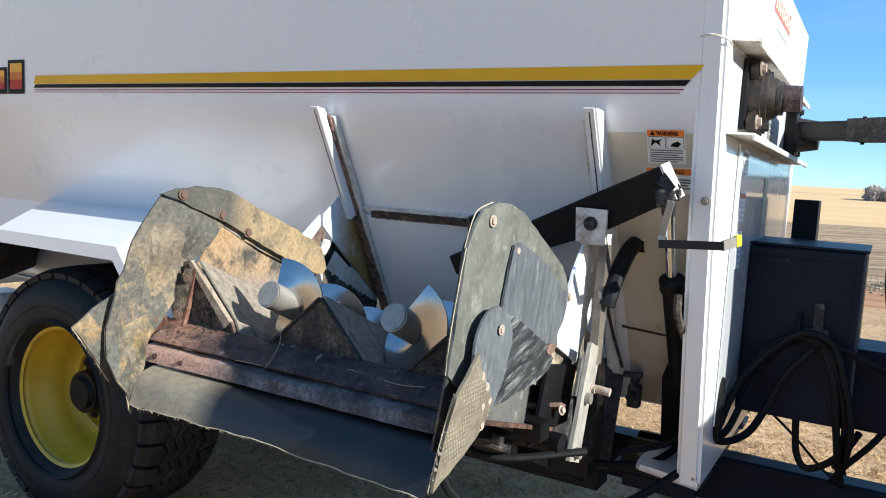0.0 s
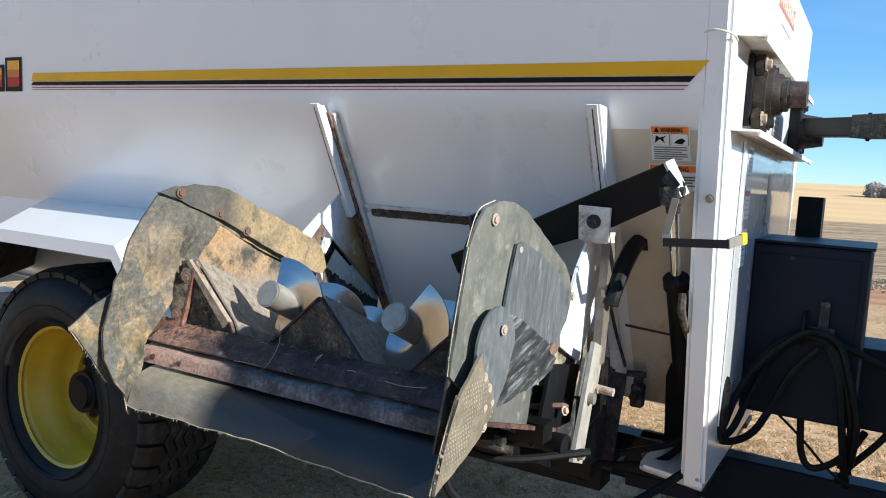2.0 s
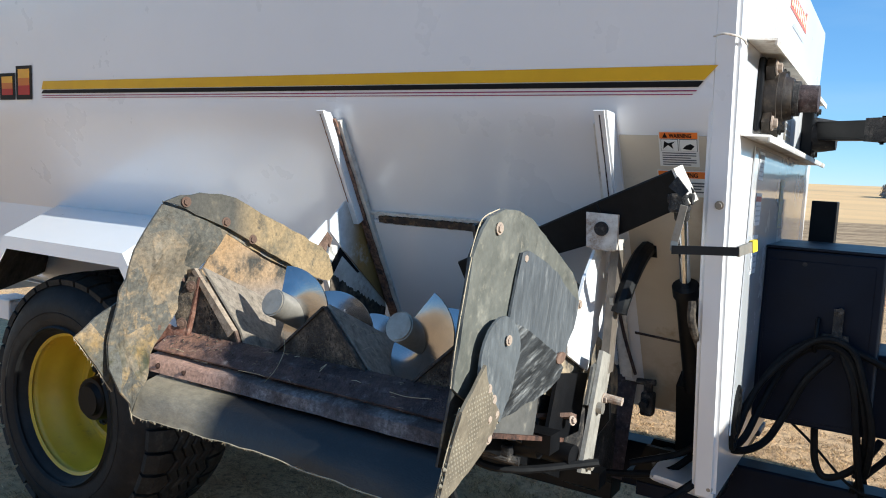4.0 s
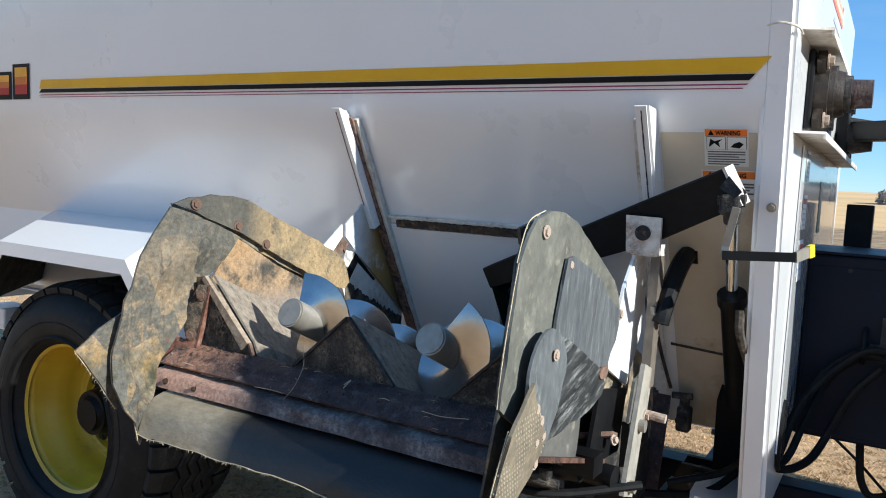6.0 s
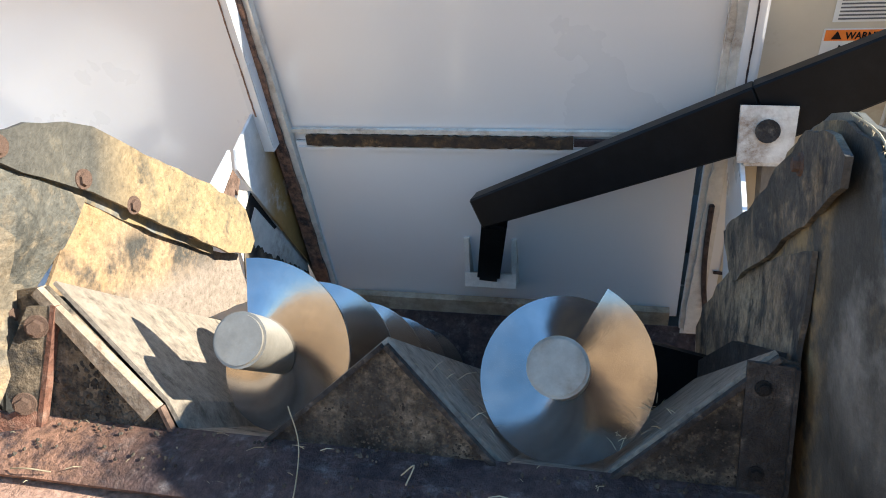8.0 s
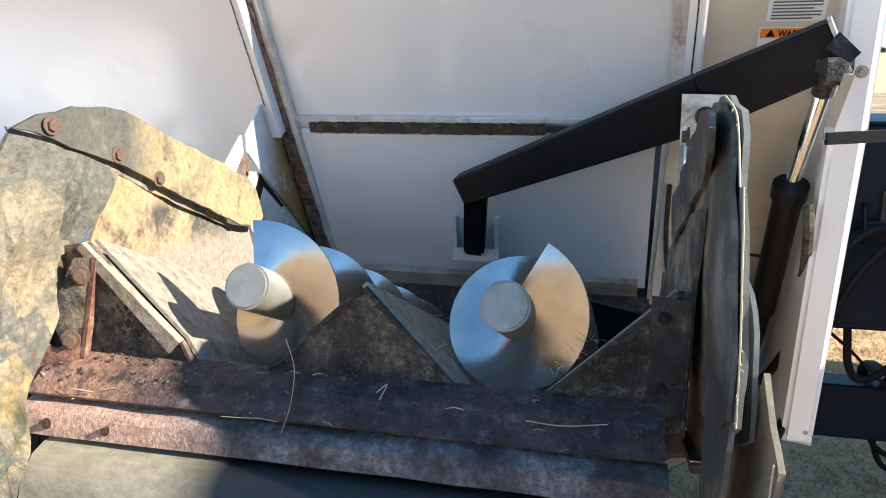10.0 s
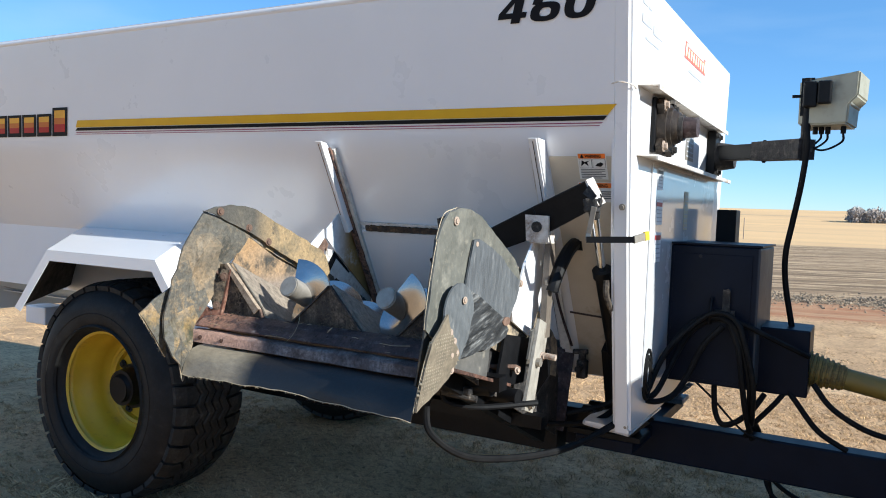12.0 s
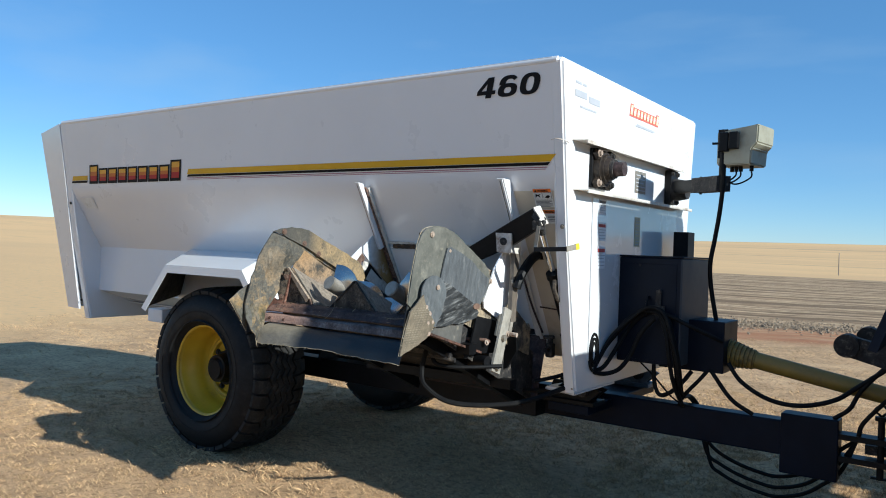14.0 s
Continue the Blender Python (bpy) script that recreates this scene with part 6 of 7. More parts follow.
        tagged(part("frayed_edge", bm, FRAY, chute, "pale frayed threads along the cut edge"), kind="stuff")

    fray(edge[::3] + [edge[-1]], 31)

    # left-hand flaps (towards the rear)
    def lean(y, z):
        return -0.05 * max(0.0, (-0.52 - y) / 0.22) ** 1.5 * (1 if z > 0.95 else 0.4) + 0.02 * max(0.0, y + 0.3)

    def crease(y, z):
        a, b = (y + 0.60) * 0.8 + (z - 1.30) * 0.6, (y + 0.66) * 0.75 - (z - 1.16) * 0.66
        c = (y + 0.695) * 0.95 + (z - 1.0) * 0.3
        set_back = -0.05 * min(1.0, max(0.0, (1.36 - z) / 0.11)) * min(1.0, max(0.0, (z - 0.93) / 0.13))
        return min(lean(y, z), set_back) - 0.20 * max(0.0, min(a, 0.05)) + 0.22 * max(0.0, min(b, 0.045)) - 0.16 * max(0.0, min(-c, 0.05)) * (z < 1.12)

    skin("flap", [(-0.617, 1.478), (-0.66, 1.41), (-0.689, 1.354), (-0.721, 1.245), (-0.745, 1.13), (-0.750, 1.04), (-0.70, 0.887), (-0.668, 0.98), (-0.628, 1.058), (-0.555, 1.16), (-0.494, 1.268), (-0.436, 1.333), (-0.388, 1.396), (-0.48, 1.434)], -1.318, 0.007, RUBBER, chute, "dusty black rubber flap, creased and mossy", crease, 0.02, 0.3, cuts=5)
    skin("flap", [(-0.615, 1.486), (-0.57, 1.503), (-0.503, 1.512), (-0.43, 1.509), (-0.372, 1.499), (-0.20, 1.425), (0.02, 1.335), (0.055, 1.305), (0.085, 1.235), (0.06, 1.215), (-0.033, 1.236), (-0.20, 1.315), (-0.39, 1.406)], -1.314, 0.007, RUBBER_STRIP, chute, "dusty rubber strip bolted along the top of the chute side", lean, 0.008, 0.8)
    # added dark band that stands in for the shadow between flap and strip
    skin("flap_backing", [(-0.61, 1.487), (-0.50, 1.456), (-0.38, 1.416), (-0.20, 1.33), (-0.05, 1.25), (-0.05, 1.236), (-0.20, 1.300), (-0.39, 1.392), (-0.50, 1.428), (-0.60, 1.458)], -1.328, 0.003, RUBBER_BACK, chute, "dark strip added for the shadow in the gap between the sheets", lean, 0.003, 0.8)
    skin("dusty_flap", [(-0.44, 1.415), (-0.38, 1.40), (-0.03, 1.238), (0.07, 1.21), (0.10, 1.10), (-0.30, 1.13), (-0.49, 1.15), (-0.48, 1.28), (-0.43, 1.36)], -1.338, 0.006, RUBBER_DUST, chute, "rubber sheet coated in tan feed dust", None, 0.008, 1.4)
    for y, z in ((-0.556, 1.486), (-0.409, 1.427), (-0.30, 1.372), (-0.14, 1.30)):
        bolt(chute, (-1.306, y, z), (1, -0.15, 0), 0.0098, RUST_LIGHT, flat=0.6)
    for x, y, z in ((-1.352, -0.520, 1.259), (-1.358, -0.60, 1.132)):
        bolt(chute, (x, y, z), (1, -0.3, 0), 0.0085, RUST_LIGHT, flat=0.7)
    skin("corner_flap", [(-0.828, 1.13), (-0.77, 1.175), (-0.69, 1.222), (-0.695, 1.10), (-0.716, 0.965), (-0.77, 1.05)], -1.40, 0.006, RUBBER, chute, "loose triangular rubber corner", None, 0.012, 2.2)
    fray([Vector((-1.396, y, z)) for y, z in ((-0.828, 1.13), (-0.80, 1.09), (-0.77, 1.05), (-0.742, 1.005), (-0.716, 0.965))], 32, 0.01)
    fray([Vector((-1.32, y, z)) for y, z in ((-0.715, 0.94), (-0.70, 0.887), (-0.686, 0.94))], 33, 0.008)
    # right-hand flaps (towards the front)
    def flare(y, z):
        return 0.012 * max(0.0, (-0.5 - y) / 0.2)

    def tuck(y, z):
        # the belt piece curls under the chute at its foot
        return flare(y, z) - 0.14 * max(0.0, 1.15 - z)

    skin("inner_skirt", [(-0.70, 1.25), (-0.72, 1.17), (-0.728, 1.07), (-0.735, 1.02), (-0.69, 1.0), (-0.62, 1.05), (-0.60, 1.12), (-0.66, 1.22)], -0.345, 0.006, RUBBER_BACK, chute, "black rubber skirt behind the belt piece", lambda y, z: flare(y, z) - 0.09 * max(0.0, 1.25 - z), 0.004, 5.9)
    skin("flap", [(-0.635, 1.49), (-0.605, 1.515), (-0.53, 1.530), (-0.45, 1.526), (-0.382, 1.508), (-0.20, 1.415), (-0.10, 1.36), (-0.06, 1.325), (-0.042, 1.275), (-0.13, 1.165), (-0.35, 1.11), (-0.60, 1.10), (-0.725, 1.18), (-0.716, 1.25), (-0.692, 1.345), (-0.664, 1.435)], -0.348, 0.007, RUBBER_GREY, chute, "scuffed grey rubber flap", flare, 0.010, 3.1)
    skin("patch_flap", [(-0.435, 1.432), (-0.40, 1.435), (-0.24, 1.375), (-0.075, 1.285), (-0.085, 1.25), (-0.15, 1.15), (-0.20, 1.12), (-0.34, 1.095), (-0.46, 1.075), (-0.57, 1.062), (-0.55, 1.15), (-0.475, 1.27), (-0.485, 1.285)], -0.335, 0.006, RUBBER_PATCH, chute, "scratched blue-grey rubber patch", flare, 0.008, 4.7)
    skin("fan_flap", [(-0.50, 1.285), (-0.429, 1.265), (-0.32, 1.215), (-0.215, 1.165), (-0.165, 1.12), (-0.18, 1.095), (-0.31, 1.076), (-0.463, 1.068), (-0.569, 1.066), (-0.528, 1.094), (-0.468, 1.152)], -0.3275, 0.004, RUBBER_FAN, chute, "black rubber piece smeared with pale streaks", flare, 0.008, 4.7)
    skin("lower_flap", [(-0.55, 1.10), (-0.22, 1.14), (-0.20, 1.10), (-0.28, 1.06), (-0.295, 0.97), (-0.40, 0.985), (-0.54, 1.04)], -0.345, 0.006, RUBBER_PALE, chute, "dirty grey rubber piece", flare, 0.005, 9.4)
    arc = [(-0.563 + 0.096 * math.cos(radians(a)), 1.222 + 0.084 * math.sin(radians(a))) for a in range(-30, 186, 18)]
    skin("round_flap", arc + [(-0.67, 1.14), (-0.60, 1.10), (-0.54, 1.07), (-0.49, 1.13)], -0.318, 0.006, RUBBER_ROUND, chute, "round-topped grey rubber piece", flare, 0.006, 5.2)
    belt = skin("belt_flap", [(-0.758, 1.15), (-0.738, 1.165), (-0.660, 1.222), (-0.63, 1.165), (-0.59, 1.125), (-0.546, 1.091), (-0.57, 1.045), (-0.60, 1.022), (-0.66, 0.998), (-0.788, 0.960), (-0.775, 1.06)], -0.311, 0.007, BELT_BASE, chute, "pale rough-top conveyor belt piece", tuck, 0.006, 6.1, rough_edge=0.005)
    fray([Vector((-0.311 + tuck(y, z), y, z)) for y, z in ((-0.75, 1.155), (-0.764, 1.11), (-0.775, 1.06), (-0.782, 1.01), (-0.788, 0.96))], 34, 0.009)
    fray([Vector((-0.35 + flare(y, z), y, z)) for y, z in ((-0.664, 1.435), (-0.635, 1.49), (-0.605, 1.515), (-0.53, 1.53))], 35, 0.006)
    fray([Vector((-0.346 + flare(y, z), y, z)) for y, z in ((-0.664, 1.435), (-0.68, 1.39), (-0.692, 1.345), (-0.705, 1.30), (-0.716, 1.25), (-0.725, 1.18))], 36, 0.007)
    # the belt's raised pips
    bm = bmesh.new()
    for i in range(22):
        for j in range(26):
            y, z = -0.79 + 0.0118 * i + (0.006 if j % 2 else 0), 0.955 + 0.0105 * j
            u = (y + 0.795) / 0.25
            lo, hi = 0.965 + 0.045 * u + 0.07 * max(0, u - 0.45), (1.0 + 4.0 * (y + 0.79) if y < -0.752 else (1.155 + 0.68 * (y + 0.752) if y < -0.66 else 1.215 - 1.08 * (y + 0.66)))
            if lo + 0.012 < z < hi - 0.008:
                x = -0.3055 + tuck(y, z) + 0.006 * noise.noise((y * 5 + 6.1, z * 5, 18.3))
                bmesh.ops.create_cone(bm, cap_ends=True, segments=6, radius1=0.0050, radius2=0.0026, depth=0.005, matrix=Matrix.Translation((x, y, z)) @ pose(0, 0, 0, 0, 90, 0))
    tagged(part("belt_texture", bm, BELT, belt), kind="stuff")
    for y, z in ((-0.558, 1.49), (-0.415, 1.418), (-0.225, 1.352), (-0.045, 1.27)):
        bolt(chute, (-0.335 + flare(y, z), y, z), (1, -0.1, 0), 0.009, BOLT_TAN, flat=0.55)
    for y, z in ((-0.54, 1.252), (-0.632, 1.165), (-0.60, 1.135), (-0.605, 1.095), (-0.57, 1.098), (-0.585, 1.045)):
        bolt(chute, (-0.304 + tuck(y, z), y, z), (1, -0.1, 0), 0.0078, BOLT_TAN, flat=0.45)
    bm = bmesh.new()
    yy = [(-0.19 + 0.030 * math.cos(a), 1.150 + 0.015 * math.sin(a)) for a in (k * math.pi / 6 for k in range(12))]
    yz_plate(bm, -0.3245, yy, 0.006)
    part("rusty_washer", bm, RUST_LIGHT, chute, "oval rusty washer plate")
    skin("flap_backing", [(-0.63, 1.485), (-0.60, 1.508), (-0.53, 1.522), (-0.45, 1.518), (-0.382, 1.50), (-0.20, 1.408), (-0.11, 1.36), (-0.07, 1.325), (-0.05, 1.275), (-0.14, 1.17), (-0.35, 1.115), (-0.60, 1.105), (-0.718, 1.185), (-0.71, 1.25), (-0.686, 1.345), (-0.658, 1.435)], -0.356, 0.005, RUBBER_BACK, chute, "plain black inner face of the rubber flap", flare, 0.010, 3.1)
    skin("inner_flap", [(-0.61, 1.495), (-0.55, 1.51), (-0.45, 1.508), (-0.25, 1.41), (0.10, 1.29), (-0.035, 1.228), (-0.25, 1.31), (-0.43, 1.395), (-0.60, 1.465)], -0.372, 0.007, RUBBER_INNER, chute, "curled black inner strip", None, 0.012, 7.7)
    for y, z in ((-0.52, 1.478),):
        bolt(chute, (-0.386, y, z), (-1, 0, 0), 0.008)
    skin("inner_flap", [(-0.50, 1.385), (-0.20, 1.30), (0.0, 1.24), (0.30, 1.09), (0.42, 1.0), (0.42, 0.85), (-0.50, 1.15)], -0.368, 0.006, RUBBER_INNER, chute, "", None, 0.008, 8.3)
    # carrying frame under the chute
    bm = bmesh.new()
    bar(bm, (-1.30, -0.22, 0.94), (-0.30, -0.24, 0.945), 0.06, 0.05)
    bar(bm, (-1.30, 0.16, 0.72), (-0.30, 0.16, 0.725), 0.06, 0.05)
    for x in (-1.2, -0.45):
        bar(bm, (x, -0.45, 1.0), (x, 0.50, 0.57), 0.05, 0.06)
    slab(bm, [(-0.55, 0.18, 1.05), (-0.31, 0.18, 1.0), (-0.30, 0.18, 0.90), (-0.36, 0.18, 0.80), (-0.55, 0.18, 0.80)], 0.02, (0, 1, 0))
    part("carrying_frame", bm, BLACK, chute, "black carrying frame under the chute")
    bm = bmesh.new()
    slab(bm, [(-0.56, -0.45, 1.0), (-0.315, -0.10, 0.975), (-0.315, -0.06, 0.96), (-0.56, -0.42, 0.985)], 0.012, (0, 0, 1))
    part("frame_strip", bm, RUST_LIGHT, chute)
    bm = bmesh.new()
    bar(bm, (-0.345, -0.57, 1.045), (-0.335, -0.13, 0.918), 0.03, 0.011, (0, 0, 1))
    part("skid_bar", bm, RUST, chute, "rusty steel bar along the foot of the chute side")
    bolt(chute, (-0.312, -0.10, 0.965), (1, -0.2, 0.3), 0.009, BOLT_TAN)
    bm = bmesh.new()
    slab(bm, [(-0.345, -0.16, 1.10), (-0.345, 0.06, 1.06), (-0.345, 0.02, 0.90), (-0.345, -0.22, 0.92)], 0.01, (1, 0, 0))
    part("hinge_plate", bm, BLACK, chute)
    bm = bmesh.new()
    slab(bm, [(-0.30, -0.02, 1.10), (-0.30, 0.06, 1.115), (-0.30, 0.0, 0.99), (-0.30, -0.05, 1.0)], 0.008, (1, 0, 0))
    part("link_ear", bm, RUBBER_PALE, chute)
    # chute cylinder and its fittings
    bm = bmesh.new()
    rod(bm, (-0.98, -0.02, 0.86), (-0.30, -0.10, 0.87), 0.03, 16)
    rod(bm, (-0.34, -0.24, 0.925), (-0.40, -0.24, 0.92), 0.03, 14)
    part("chute_cylinder", bm, BLACK, wagon, "black hydraulic cylinder below the chute", smooth=True)


make_chute()


def make_auger(x, z, turn):
    """A shaft along y with one screw flight."""
    pitch, r0, r1, y0, y1 = 0.235, 0.038, 0.122, -0.455, 0.60
    tilt = Matrix.Translation((x, -0.485, z)) @ pose(0, 0, 0, -math.degrees(math.atan(DIVE)), 0, 0) @ Matrix.Translation((-x, 0.485, -z))
    bm = bmesh.new()
    rod(bm, (x, -0.485, z), (x, 0.62, z), r0, 28)
    bmesh.ops.bevel(bm, geom=[e for e in bm.edges if abs(e.verts[0].co.y + 0.485) < 1e-4 and abs(e.verts[1].co.y + 0.485) < 1e-4], offset=0.004, segments=2, affect="EDGES")
    bm.transform(tilt)
    shaft = part("auger", bm, WORN_STEEL, wagon, "steel discharge auger, polished bright by feed", smooth=True)
    bm = bmesh.new()
    n = int((y1 - y0) / pitch * 48)
    rings = []
    for k in range(n + 1):
        y = y0 + (y1 - y0) * k / n
        a = turn - 2 * math.pi * (y - y0) / pitch
        worn = 1 - 0.05 * max(0.0, 1 - k / 14)
        rings.append([bm.verts.new((x + r * math.cos(a), y + dy, z + r * math.sin(a))) for r, dy in ((r0 * 0.9, 0), ((r0 + r1) / 2, 0), (r1 * worn, 0), (r1 * worn, 0.006), ((r0 + r1) / 2, 0.007), (r0 * 0.9, 0.008))])
    for a, b in zip(rings, rings[1:]):
        for i in range(6):
            bm.faces.new((a[i], a[(i + 1) % 6], b[(i + 1) % 6], b[i]))
    bm.faces.new(rings[0])
    bm.faces.new(rings[-1][::-1])
    bm.transform(tilt)
    part("flight", bm, AUGER, shaft, "bright worn screw flight", smooth=True)


make_auger(-1.04, 1.232, radians(100))
make_auger(-0.625, 1.228, radians(62))


# ---- hoses ----
def hose(pts, r, name="hose", label=""):
    bm = bmesh.new()
    tube(bm, pts, r, 8, 7)
    return part(name, bm, HOSE, wagon, label, smooth=True)


for dy, dx, low in ((0.0, 0.0, 0.37), (0.025, 0.012, 0.43), (-0.02, 0.018, 0.32)):
    hose([(-0.03, 0.47 + dy, 0.80), (0.0, 0.53 + dy, 0.84 + dy), (0.04, 0.63 + dy, 0.97), (0.11 + dx, 0.71 + dy, 1.085), (0.195 + dx, 0.73 + dy, 1.128 + dx), (0.28 + dx, 0.735 + dy, 1.10 + dx), (0.325 + dx, 0.735 + dy, 1.0), (0.355 + dx, 0.75 + dy, 0.86), (0.35 + dx, 0.82 + dy, 0.72), (0.335 + dx, 0.93, 0.655 + dy * 0.3), (0.33 + dx, 1.06, 0.635), (0.345 + dx, 1.17, 0.56), (0.375 + dx, 1.20, 0.42), (0.42 + dx, 1.19, low - 0.08), (0.50, 1.18, low - 0.125), (0.60, 1.17, low - 0.16), (0.71, 1.16, low - 0.18), (0.81, 1.14, low - 0.18), (0.94, 1.10, low - 0.13), (1.04, 1.05, low - 0.05), (1.14, 0.99, low + 0.06), (1.21, 0.96, 0.56), (1.24, 0.95, 0.65), (1.40, 0.95, 0.85)], 0.0105, label="black hydraulic hose looped over the drive cover" if dy == 0 else "")
hose([(-0.02, 0.47, 0.80), (0.03, 0.56, 0.778), (0.08, 0.65, 0.80), (0.12, 0.71, 0.88), (0.17, 0.72, 1.0), (0.24, 0.735, 1.09)], 0.0125)
hose([(0.27, 0.74, 1.10), (0.31, 0.73, 1.0), (0.33, 0.74, 0.85), (0.345, 0.79, 0.72), (0.36, 0.90, 0.60)], 0.012)
hose([(0.50, 0.97, 0.85), (0.44, 0.93, 0.76), (0.36, 0.91, 0.66), (0.33, 0.92, 0.60)], 0.011)
hose([(0.47, 0.95, 0.84), (0.52, 0.93, 0.78), (0.61, 0.93, 0.67), (0.72, 0.94, 0.605)], 0.012)
hose([(0.58, 0.95, 0.86), (0.66, 0.93, 0.77), (0.80, 0.92, 0.70), (0.95, 0.92, 0.69), (1.10, 0.94, 0.735), (1.20, 0.98, 0.81), (1.40, 1.0, 0.98)], 0.012)
hose([(1.10, 0.97, 0.64), (1.17, 0.97, 0.70), (1.22, 0.98, 0.80), (1.34, 1.0, 0.95)], 0.011)
hose([(-0.55, -0.28, 0.92), (-0.56, -0.30, 0.82), (-0.52, -0.31, 0.74), (-0.40, -0.22, 0.665), (-0.20, 0.05, 0.66), (-0.05, 0.35, 0.735), (-0.03, 0.43, 0.76)], 0.013, label="black hydraulic hose slung below the chute")
hose([(-0.52, -0.26, 0.93), (-0.50, -0.27, 0.86), (-0.40, -0.22, 0.845), (-0.25, -0.05, 0.85)], 0.011)
hose([(-0.46, 0.40, 0.64), (-0.30, 0.42, 0.66), (-0.18, 0.45, 0.69), (-0.10, 0.5, 0.76)], 0.012)
hose([(0.20, 0.86, 0.86), (0.205, 0.85, 0.78), (0.215, 0.85, 0.70), (0.245, 0.85, 0.655), (0.30, 0.85, 0.675), (0.36, 0.86, 0.735), (0.40, 0.90, 0.80)], 0.012, label="black hose hanging in a loop below the drive cover")
hose([(0.10, 0.86, 0.84), (0.20, 0.85, 0.76), (0.33, 0.85, 0.64), (0.44, 0.88, 0.605)], 0.005, label="thin black cable under the drive cover")
hose([(-0.02, 0.475, 0.79), (0.02, 0.57, 0.81), (0.05, 0.66, 0.90), (0.10, 0.735, 1.03), (0.175, 0.755, 1.105), (0.26, 0.755, 1.12), (0.33, 0.76, 1.10), (0.43, 0.80, 1.05), (0.56, 0.90, 0.98)], 0.012, label="black hydraulic hose slung over the hook on the cover")
bm = bmesh.new()
tube(bm, [(0.187, 0.783, 1.20), (0.187, 0.765, 1.195), (0.187, 0.745, 1.15), (0.187, 0.735, 1.12), (0.187, 0.75, 1.095)], 0.007, 8)
part("hose_hook", bm, BLACK, wagon, "black steel hook that carries the hoses")
bm = bmesh.new()
for r in (0.068, 0.05, 0.034):
    ring = [(0.006, 0.475 + r * 0.8 * math.cos(a), 0.90 + r * 1.45 * math.sin(a)) for a in (k * math.pi / 10 for k in range(21))]
    tube(bm, ring, 0.008, 6, 2)
part("hose_coil", bm, HOSE, front_wall, "black rubber hose grommet")
bm = bmesh.new()
block(bm, (-0.53, -0.29, 0.895), (-0.40, -0.23, 0.925), 0.006)
rod(bm, (-0.50, -0.30, 0.90), (-0.38, -0.27, 0.885), 0.012, 10)
rod(bm, (-0.46, -0.32, 0.915), (-0.44, -0.26, 0.89), 0.01, 10)
part("hose_fitting", bm, DIRTY_BLACK, wagon)


